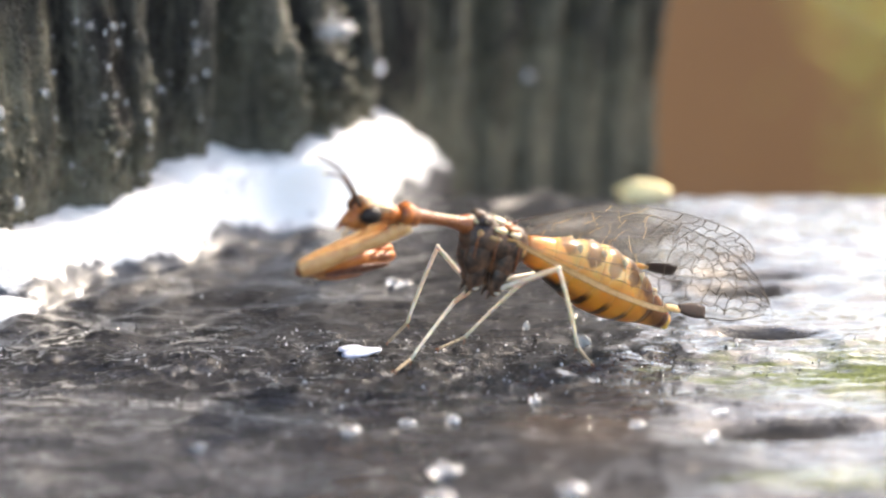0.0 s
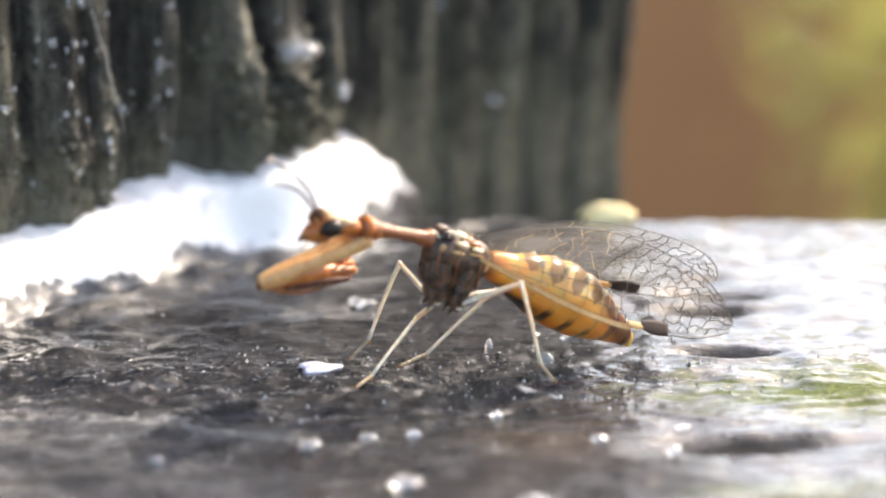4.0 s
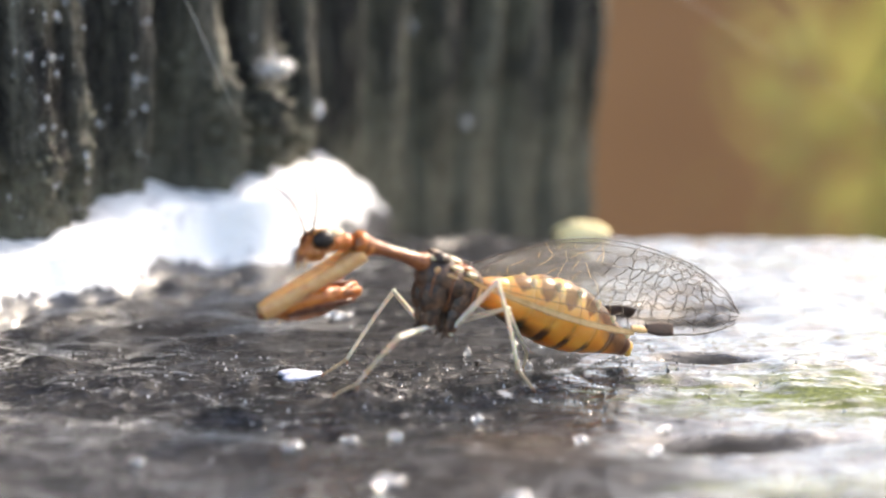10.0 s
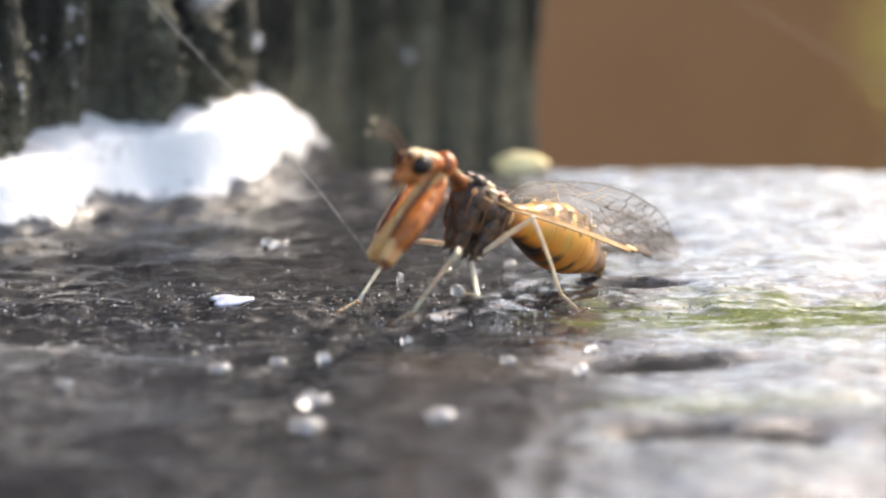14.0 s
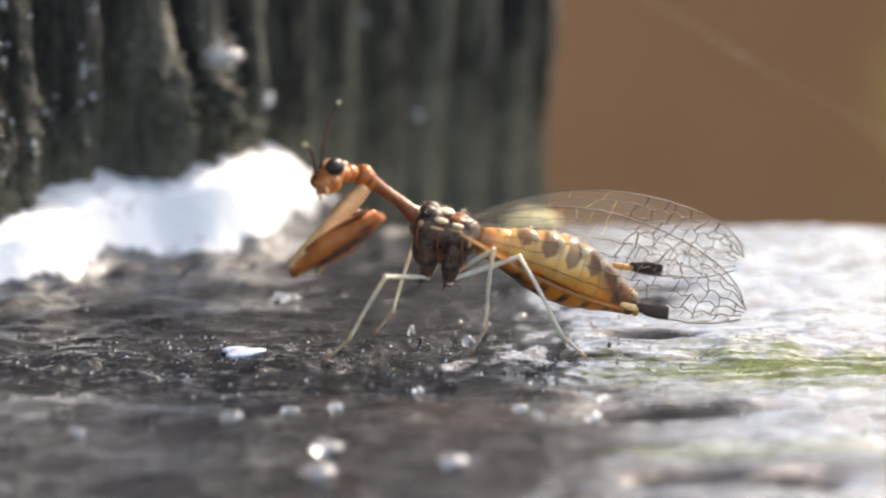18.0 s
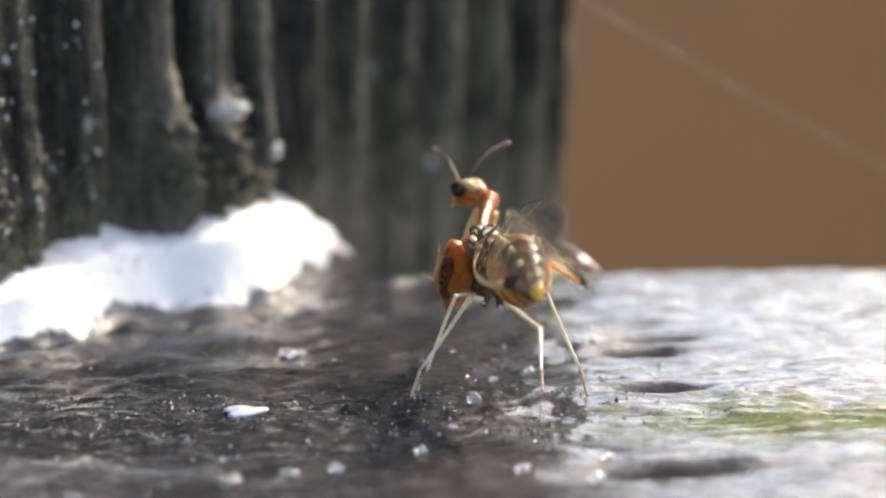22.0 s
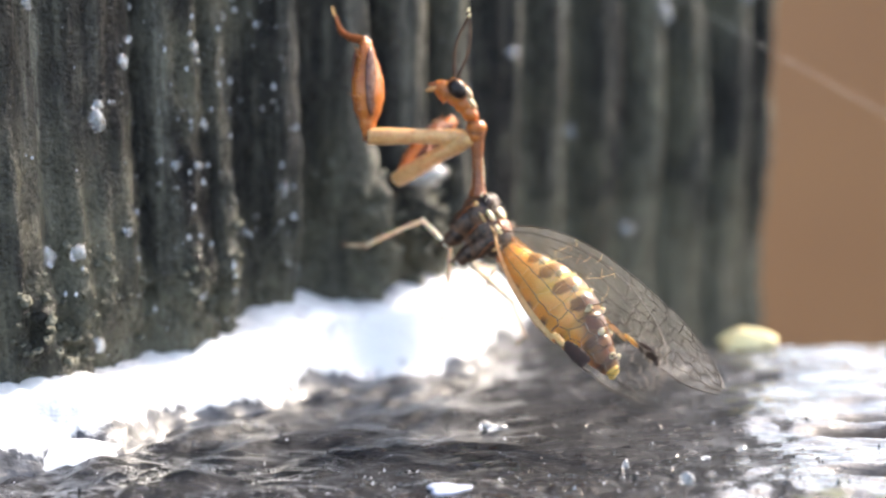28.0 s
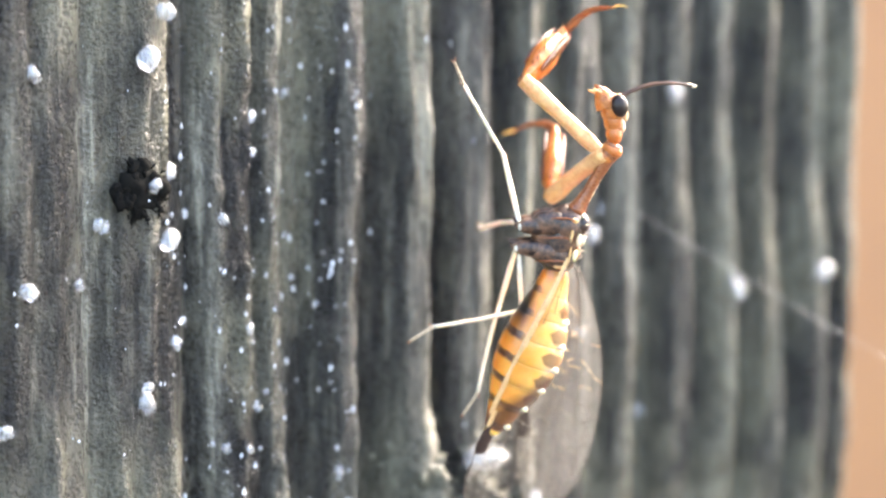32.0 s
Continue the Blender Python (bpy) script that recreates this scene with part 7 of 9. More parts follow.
    walk(JOINTS["right raptorial_tibia"], [(t, joint(*p)) for t, *p in (
        (0, 4.01, -2.56, -2.12, -41.5, 22.5, 19.9), (7.2, 4.01, -2.56, -2.12, -41.5, 22.5, 19.9), (8, 3.88, -2.14, -1.80, -42.3, 32.6, 18.0),
        (8.25, 3.99, -1.75, -1.79, -41.8, 32.5, 18.9), (8.5, 4.08, -1.36, -1.76, -41.2, 32.3, 19.8), (8.75, 4.14, -0.96, -1.73, -40.8, 32.0, 20.7),
        (9, 4.18, -0.57, -1.69, -40.3, 31.7, 21.6), (9.5, 3.91, -1.64, -1.77, -41.8, 32.1, 18.9), (10, 3.42, -2.68, -1.78, -43.4, 32.2, 16.0),
        (10.5, 4.10, -1.33, -1.39, -42.1, 29.4, 19.2), (11, 4.40, 0.04, -0.94, -41.2, 26.1, 22.1), (11.5, 4.15, -1.44, -0.90, -44.1, 28.8, 16.7),
        (12, 3.46, -2.87, -0.66, -47.0, 30.8, 11.3), (12.5, 2.85, -2.90, -0.77, -35.6, 38.2, 28.7), (13, 2.48, -2.78, -0.88, -19.8, 42.2, 49.4),
        (13.25, 2.39, -2.80, -0.67, -19.4, 46.0, 50.0), (13.5, 2.31, -2.78, -0.46, -19.0, 49.8, 50.6), (13.75, 2.25, -2.74, -0.24, -18.3, 53.6, 51.4),
        (14, 2.20, -2.67, -0.03, -17.5, 57.4, 52.4), (14.5, 2.51, -2.94, 0.02, -17.0, 57.0, 53.0), (15, 3.15, -3.18, 0.08, -15.3, 55.6, 55.0),
        (15.5, 3.96, -3.27, 0.11, -13.6, 52.7, 57.1), (16, 4.64, -3.30, 0.13, -12.9, 49.6, 58.0), (16.5, 4.97, -3.46, 0.11, -13.0, 48.3, 57.9),
        (17, 4.17, -1.62, 0.13, -18.4, 51.3, 51.1), (17.5, 4.06, -2.01, -0.16, -15.4, 44.0, 54.4), (18, 3.98, -2.35, -0.53, -13.5, 36.7, 57.1),
        (18.5, 3.70, -3.14, -0.43, -23.1, 48.3, 43.0), (18.75, 3.55, -3.48, -0.43, -30.9, 53.2, 33.4), (19, 3.40, -3.78, -0.46, -41.3, 57.0, 21.6),
        (19.5, 5.41, -4.97, -1.00, 1.1, 34.2, 80.1), (20, 8.75, -4.16, -2.24, 13.5, 3.5, 118.3), (20.5, 5.65, -3.08, 0.24, 1.3, 60.4, 94.7),
        (21, 2.23, 0.04, -0.59, -127.4, 60.8, -43.9), (21.25, 2.25, 0.17, -0.48, -123.2, 62.1, -39.0), (21.5, 2.27, 0.30, -0.32, -118.5, 63.2, -33.7),
        (21.75, 2.23, 0.43, -0.18, -113.3, 64.2, -28.0), (22, 2.19, 0.54, -0.02, -107.7, 64.9, -21.9), (22.5, 1.54, 0.67, 0.15, -104.5, 65.0, -18.4),
        (23, 0.96, 0.76, 0.38, -101.3, 65.2, -14.8), (23.25, 1.20, 0.56, 0.17, -104.6, 67.0, -18.5), (23.5, 1.46, 0.35, 0.00, -108.6, 68.7, -22.7),
        (23.75, 1.69, 0.12, -0.14, -112.9, 70.3, -27.3), (24, 1.92, -0.13, -0.24, -118.0, 71.8, -32.7), (24.5, 3.74, -0.71, -0.42, -94.9, 77.3, -8.5),
        (25, 1.70, 1.07, 1.56, -96.0, 81.0, -9.7), (25.5, 2.25, 1.26, 1.67, -116.3, 73.1, -29.0), (26, 3.61, 0.11, 1.50, -137.0, 57.7, -46.7),
        (26.25, 7.87, 3.16, 2.92, -168.8, 24.1, -58.8), (26.5, 10.87, 4.41, 5.92, 177.6, -10.7, -41.4), (27, 10.68, 4.46, 4.51, 177.7, -3.9, -48.9),
        (27.25, 11.14, 3.90, 3.62, 178.2, 4.0, -49.3), (27.5, 11.46, 3.28, 2.66, 179.6, 11.7, -49.4), (28, 11.82, 1.78, 0.62, -171.9, 21.1, -37.3),
        (28.5, 11.22, 1.23, -0.12, -167.6, 23.5, -42.2), (29, 9.84, -3.42, 2.72, -165.0, 13.9, -30.4), (29.25, 9.55, -6.17, 2.12, -162.6, 11.0, -23.4),
        (29.5, 8.61, -8.54, 1.62, -160.0, 7.6, -16.7), (29.75, 9.84, -8.88, 1.97, -170.1, 27.1, -50.2), (30, 10.92, -8.82, 2.38, 164.2, 34.8, -92.8),
        (30.25, 9.32, -9.37, 0.32, 171.3, 12.4, -80.3), (30.5, 7.47, -9.24, -1.21, 171.5, -10.8, -70.6), (31, 6.94, -8.85, -0.04, 173.2, -0.6, -91.7),
        (31.5, 9.60, -5.93, -0.34, 153.8, -41.0, -33.5), (32, 10.27, -5.69, -0.91, 104.6, -34.9, 49.9),
    )])
    walk(JOINTS["left wing"], [(t, joint(*p)) for t, *p in (
        (0, -0.70, 0.95, 0.45, -26.5, 7.7, -177.5), (7.2, -0.70, 0.95, 0.45, -26.5, 7.7, -177.5), (8, -0.70, 0.95, 0.45, -27.1, 5.8, -178.9),
        (8.25, -0.70, 0.95, 0.45, -26.4, 3.9, -177.4), (8.5, -0.70, 0.95, 0.45, -25.7, 2.0, -175.9), (8.75, -0.70, 0.95, 0.45, -25.0, 0.1, -174.3),
        (9, -0.70, 0.95, 0.45, -24.5, -1.7, -172.8), (9.5, -0.70, 0.95, 0.45, -23.5, -2.7, -176.2), (10, -0.70, 0.95, 0.45, -22.4, -3.4, -179.8),
        (10.5, -0.70, 0.95, 0.45, -24.1, 1.8, -176.8), (11, -0.70, 0.95, 0.45, -25.4, 7.3, -174.0), (11.5, -0.70, 0.95, 0.45, -27.3, 7.4, -178.6),
        (12, -0.70, 0.95, 0.45, -29.6, 7.5, 176.6), (12.5, -0.70, 0.95, 0.45, -34.6, 1.5, -178.8), (13, -0.70, 0.95, 0.45, -40.6, -4.3, -174.1),
        (13.25, -0.70, 0.95, 0.45, -44.9, -4.8, -171.7), (13.5, -0.70, 0.95, 0.45, -49.2, -5.4, -169.2), (13.75, -0.70, 0.95, 0.45, -53.7, -6.0, -166.8),
        (14, -0.70, 0.95, 0.45, -58.3, -6.7, -164.4), (14.5, -0.70, 0.95, 0.45, -53.1, -4.9, -162.7), (15, -0.70, 0.95, 0.45, -47.8, -3.2, -160.7),
        (15.5, -0.70, 0.95, 0.45, -42.5, -1.4, -158.5), (16, -0.70, 0.95, 0.45, -37.1, 0.7, -156.6), (16.5, -0.70, 0.95, 0.45, -31.7, 2.6, -154.8),
        (17, -0.70, 0.95, 0.45, -36.0, -0.6, -153.5), (17.5, -0.70, 0.95, 0.45, -31.2, 6.5, -157.9), (18, -0.70, 0.95, 0.45, -27.1, 13.7, -162.3),
        (18.5, -0.70, 0.95, 0.45, -30.2, -1.4, 163.3), (18.75, -0.70, 0.95, 0.45, -28.5, -8.6, 145.6), (19, -0.70, 0.95, 0.45, -23.8, -14.3, 126.4),
        (19.5, -0.70, 0.95, 0.45, -27.1, -12.8, 146.9), (20, -0.70, 0.95, 0.45, -27.9, -8.3, 167.4), (20.5, -0.70, 0.95, 0.45, -27.2, -14.6, 161.8),
        (21, -0.70, 0.95, 0.45, -26.3, -20.5, 155.8), (21.25, -0.70, 0.95, 0.45, -26.4, -18.0, 159.2), (21.5, -0.70, 0.95, 0.45, -26.3, -15.5, 162.4),
        (21.75, -0.70, 0.95, 0.45, -26.4, -12.8, 165.5), (22, -0.70, 0.95, 0.45, -26.4, -10.2, 168.5), (22.5, -0.70, 0.95, 0.45, -26.1, -14.9, 166.8),
        (23, -0.70, 0.95, 0.45, -25.8, -19.5, 165.1), (23.25, -0.70, 0.95, 0.45, -26.0, -20.1, 164.9), (23.5, -0.70, 0.95, 0.45, -26.2, -20.6, 164.7),
        (23.75, -0.70, 0.95, 0.45, -26.4, -21.2, 164.5), (24, -0.70, 0.95, 0.45, -26.7, -21.8, 164.4), (24.5, -0.70, 0.95, 0.45, -26.5, -28.9, 166.8),
        (25, -0.70, 0.95, 0.45, -26.3, -22.6, 169.2), (25.5, -0.70, 0.95, 0.45, -26.9, -12.5, 152.3), (26, -0.70, 0.95, 0.45, -27.5, 1.0, 145.4),
        (26.25, -0.70, 0.95, 0.45, -25.4, -3.3, 144.7), (26.5, -0.70, 0.95, 0.45, -23.5, -7.6, 144.1), (27, -0.70, 0.95, 0.45, -20.9, -9.4, 139.3),
        (27.25, -0.70, 0.95, 0.45, -19.4, -9.8, 139.3), (27.5, -0.70, 0.95, 0.45, -18.0, -10.0, 139.4), (28, -0.70, 0.95, 0.45, -15.1, -11.8, 140.3),
        (28.5, -0.70, 0.95, 0.45, -12.1, -13.9, 136.5), (29, -0.70, 0.95, 0.45, -28.5, 10.5, 129.0), (29.25, -0.70, 0.95, 0.45, -29.2, 9.4, 127.8),
        (29.5, -0.70, 0.95, 0.45, -29.7, 8.1, 126.8), (29.75, -0.70, 0.95, 0.45, -29.6, 9.8, 130.0), (30, -0.70, 0.95, 0.45, -29.7, 11.5, 133.0),
        (30.25, -0.70, 0.95, 0.45, -27.5, 6.7, 144.0), (30.5, -0.70, 0.95, 0.45, -27.1, 1.2, 154.5), (31, -0.70, 0.95, 0.45, -32.1, 18.9, 168.5),
        (31.5, -0.70, 0.95, 0.45, -30.8, 15.1, 175.1), (32, -0.70, 0.95, 0.45, -29.3, 14.3, -175.7),
    )])
    walk(JOINTS["right wing"], [(t, joint(*p)) for t, *p in (
        (0, -0.70, -0.95, 0.45, 28.0, 3.0, -169.5), (7.2, -0.70, -0.95, 0.45, 28.0, 3.0, -169.5), (8, -0.70, -0.95, 0.45, 28.2, 3.5, -167.2),
        (8.25, -0.70, -0.95, 0.45, 27.9, 2.0, -166.2), (8.5, -0.70, -0.95, 0.45, 27.7, 0.4, -165.2), (8.75, -0.70, -0.95, 0.45, 27.4, -1.2, -164.1),
        (9, -0.70, -0.95, 0.45, 27.2, -2.8, -163.0), (9.5, -0.70, -0.95, 0.45, 26.9, -3.1, -167.6), (10, -0.70, -0.95, 0.45, 26.8, -3.2, -172.2),
        (10.5, -0.70, -0.95, 0.45, 27.3, 1.6, -168.7), (11, -0.70, -0.95, 0.45, 28.3, 6.6, -165.3), (11.5, -0.70, -0.95, 0.45, 28.0, 6.2, -169.4),
        (12, -0.70, -0.95, 0.45, 27.2, 6.1, -173.7), (12.5, -0.70, -0.95, 0.45, 27.3, 4.0, -171.7), (13, -0.70, -0.95, 0.45, 26.8, 2.1, -169.7),
        (13.25, -0.70, -0.95, 0.45, 27.0, 1.1, -166.8), (13.5, -0.70, -0.95, 0.45, 27.1, 0.1, -164.0), (13.75, -0.70, -0.95, 0.45, 27.0, -0.9, -161.2),
        (14, -0.70, -0.95, 0.45, 26.8, -1.9, -158.3), (14.5, -0.70, -0.95, 0.45, 26.8, -0.7, -156.7), (15, -0.70, -0.95, 0.45, 26.8, 0.5, -154.8),
        (15.5, -0.70, -0.95, 0.45, 26.9, 1.7, -152.8), (16, -0.70, -0.95, 0.45, 27.1, 3.4, -151.1), (16.5, -0.70, -0.95, 0.45, 27.3, 4.9, -149.5),
        (17, -0.70, -0.95, 0.45, 27.2, 2.3, -145.8), (17.5, -0.70, -0.95, 0.45, 19.9, 5.4, -149.4), (18, -0.70, -0.95, 0.45, 12.2, 8.5, -152.7),
        (18.5, -0.70, -0.95, 0.45, 25.6, -5.2, 174.8), (18.75, -0.70, -0.95, 0.45, 35.3, -11.4, 158.7), (19, -0.70, -0.95, 0.45, 47.5, -16.5, 141.9),
        (19.5, -0.70, -0.95, 0.45, 36.9, -11.7, 158.5), (20, -0.70, -0.95, 0.45, 28.8, -4.7, 175.2), (20.5, -0.70, -0.95, 0.45, 37.1, -13.7, 168.7),
        (21, -0.70, -0.95, 0.45, 45.7, -22.2, 161.9), (21.25, -0.70, -0.95, 0.45, 42.9, -19.1, 165.2), (21.5, -0.70, -0.95, 0.45, 40.3, -16.0, 168.4),
        (21.75, -0.70, -0.95, 0.45, 37.5, -12.6, 171.4), (22, -0.70, -0.95, 0.45, 34.8, -9.2, 174.4), (22.5, -0.70, -0.95, 0.45, 37.8, -13.3, 172.8),
        (23, -0.70, -0.95, 0.45, 40.9, -17.3, 171.2), (23.25, -0.70, -0.95, 0.45, 42.5, -18.3, 171.3), (23.5, -0.70, -0.95, 0.45, 44.0, -19.4, 171.4),
        (23.75, -0.70, -0.95, 0.45, 45.5, -20.5, 171.5), (24, -0.70, -0.95, 0.45, 47.0, -21.6, 171.6), (24.5, -0.70, -0.95, 0.45, 38.6, -25.7, 174.3),
        (25, -0.70, -0.95, 0.45, 39.4, -24.4, 172.7), (25.5, -0.70, -0.95, 0.45, 44.6, -14.8, 160.7), (26, -0.70, -0.95, 0.45, 29.6, 1.1, 143.4),
        (26.25, -0.70, -0.95, 0.45, 33.0, -4.8, 146.8), (26.5, -0.70, -0.95, 0.45, 35.5, -10.8, 150.3), (27, -0.70, -0.95, 0.45, 37.3, -13.7, 150.6),
        (27.25, -0.70, -0.95, 0.45, 38.4, -14.9, 153.0), (27.5, -0.70, -0.95, 0.45, 39.5, -15.9, 155.5), (28, -0.70, -0.95, 0.45, 41.1, -19.4, 161.4),
        (28.5, -0.70, -0.95, 0.45, 42.1, -23.1, 163.1), (29, -0.70, -0.95, 0.45, 32.8, 8.3, 147.3), (29.25, -0.70, -0.95, 0.45, 32.1, 6.3, 148.5),
        (29.5, -0.70, -0.95, 0.45, 31.5, 4.2, 149.8), (29.75, -0.70, -0.95, 0.45, 32.6, 4.4, 155.2), (30, -0.70, -0.95, 0.45, 33.7, 4.6, 160.6),
        (30.25, -0.70, -0.95, 0.45, 32.8, -3.1, 167.6), (30.5, -0.70, -0.95, 0.45, 30.5, -10.8, 174.7), (31, -0.70, -0.95, 0.45, 28.5, 2.4, -177.5),
        (31.5, -0.70, -0.95, 0.45, 26.6, 0.3, -173.2), (32, -0.70, -0.95, 0.45, 25.6, 0.9, -166.3),
    )])
    walk(JOINTS["left mid femur"], [(t, joint(*p)) for t, *p in (
        (0, 0.45, 0.50, -2.30, -0.5, 27.3, -104.7), (7.2, 0.45, 0.50, -2.30, -0.5, 27.3, -104.7), (8, 0.45, 0.50, -2.30, 0.8, 22.8, -101.8),
        (8.25, 0.45, 0.50, -2.30, -23.2, 49.1, -142.3), (8.5, 0.45, 0.50, -2.30, -70.9, 44.6, 155.1), (8.75, 0.45, 0.50, -2.30, -111.0, 35.9, 97.3),
        (9, 0.45, 0.50, -2.30, -124.7, 6.3, 63.8), (9.5, 0.45, 0.50, -2.30, -126.5, 7.9, 54.6), (10, 0.45, 0.50, -2.30, -128.0, 9.0, 45.4),
        (10.5, 0.45, 0.50, -2.30, -139.8, -48.1, 77.2), (11, 0.45, 0.50, -2.30, -141.1, -37.1, 80.3), (11.5, 0.45, 0.50, -2.30, -133.9, -40.7, 69.4),
        (12, 0.45, 0.50, -2.30, -124.9, -44.5, 56.9), (12.5, 0.45, 0.50, -2.30, -124.2, -41.1, 55.9), (13, 0.45, 0.50, -2.30, -126.0, -35.6, 59.1),
        (13.25, 0.45, 0.50, -2.30, -126.3, -24.6, 59.4), (13.5, 0.45, 0.50, -2.30, -126.4, -14.5, 59.8), (13.75, 0.45, 0.50, -2.30, -126.3, -3.9, 59.8),
        (14, 0.45, 0.50, -2.30, -126.1, 6.0, 60.0), (14.5, 0.45, 0.50, -2.30, -124.7, 0.3, 68.1), (15, 0.45, 0.50, -2.30, -124.8, -12.3, 76.0),
        (15.5, 0.45, 0.50, -2.30, -124.9, -17.0, 77.6), (16, 0.45, 0.50, -2.30, -126.2, -9.1, 85.9), (16.5, 0.45, 0.50, -2.30, -127.0, -6.2, 95.1),
        (17, 0.45, 0.50, -2.30, -126.0, -24.3, 96.4), (17.5, 0.45, 0.50, -2.30, -125.0, -43.8, 87.3), (18, 0.45, 0.50, -2.30, -116.3, -9.1, 64.7),
        (18.5, 0.45, 0.50, -2.30, -116.4, -9.2, 66.8), (18.75, 0.45, 0.50, -2.30, -116.4, -8.7, 68.2), (19, 0.45, 0.50, -2.30, -116.3, -8.5, 69.7),
        (19.5, 0.45, 0.50, -2.30, -103.6, -40.3, 39.4), (20, 0.45, 0.50, -2.30, -92.9, -0.3, 8.2), (20.5, 0.45, 0.50, -2.30, -92.9, 15.2, 13.0),
        (21, 0.45, 0.50, -2.30, -86.7, 29.9, 21.8), (21.25, 0.45, 0.50, -2.30, -78.2, -4.5, 50.6), (21.5, 0.45, 0.50, -2.30, -88.0, -32.7, 85.8),
        (21.75, 0.45, 0.50, -2.30, -102.3, -25.8, 116.2), (22, 0.45, 0.50, -2.30, -112.0, -16.4, 142.2), (22.5, 0.45, 0.50, -2.30, -111.6, -24.2, 134.7),
        (23, 0.45, 0.50, -2.30, -105.4, 0.8, 100.9), (23.25, 0.45, 0.50, -2.30, -105.6, -4.0, 101.2), (23.5, 0.45, 0.50, -2.30, -105.7, -8.6, 101.6),
        (23.75, 0.45, 0.50, -2.30, -105.6, -11.1, 101.0), (24, 0.45, 0.50, -2.30, -105.5, -13.5, 100.3), (24.5, 0.45, 0.50, -2.30, -104.6, -15.8, 95.9),
        (25, 0.45, 0.50, -2.30, -107.7, 21.8, 76.4), (25.5, 0.45, 0.50, -2.30, -150.6, 32.6, 12.0), (26, 0.45, 0.50, -2.30, -180.0, 21.5, -2.4),
        (26.25, 0.45, 0.50, -2.30, 177.1, 27.8, -4.3), (26.5, 0.45, 0.50, -2.30, 174.3, 33.8, -6.2), (27, 0.45, 0.50, -2.30, 172.7, 22.5, -19.7),
        (27.25, 0.45, 0.50, -2.30, 172.0, 14.4, -26.4), (27.5, 0.45, 0.50, -2.30, 171.6, 3.8, -33.1), (28, 0.45, 0.50, -2.30, 168.4, 19.9, -52.2),
        (28.5, 0.45, 0.50, -2.30, 163.6, 35.5, -64.5), (29, 0.45, 0.50, -2.30, -176.3, 6.2, -23.4), (29.25, 0.45, 0.50, -2.30, -176.9, 12.3, -27.6),
        (29.5, 0.45, 0.50, -2.30, -178.0, 19.8, -28.3), (29.75, 0.45, 0.50, -2.30, -176.1, 13.7, -23.2), (30, 0.45, 0.50, -2.30, -173.3, 18.2, -15.9),
        (30.25, 0.45, 0.50, -2.30, 176.9, 25.7, -35.5), (30.5, 0.45, 0.50, -2.30, 159.8, 52.0, -58.5), (31, 0.45, 0.50, -2.30, 129.6, 30.9, -98.8),
        (31.5, 0.45, 0.50, -2.30, 152.0, 10.4, -40.6), (32, 0.45, 0.50, -2.30, 158.6, 21.2, -16.6),
    )])
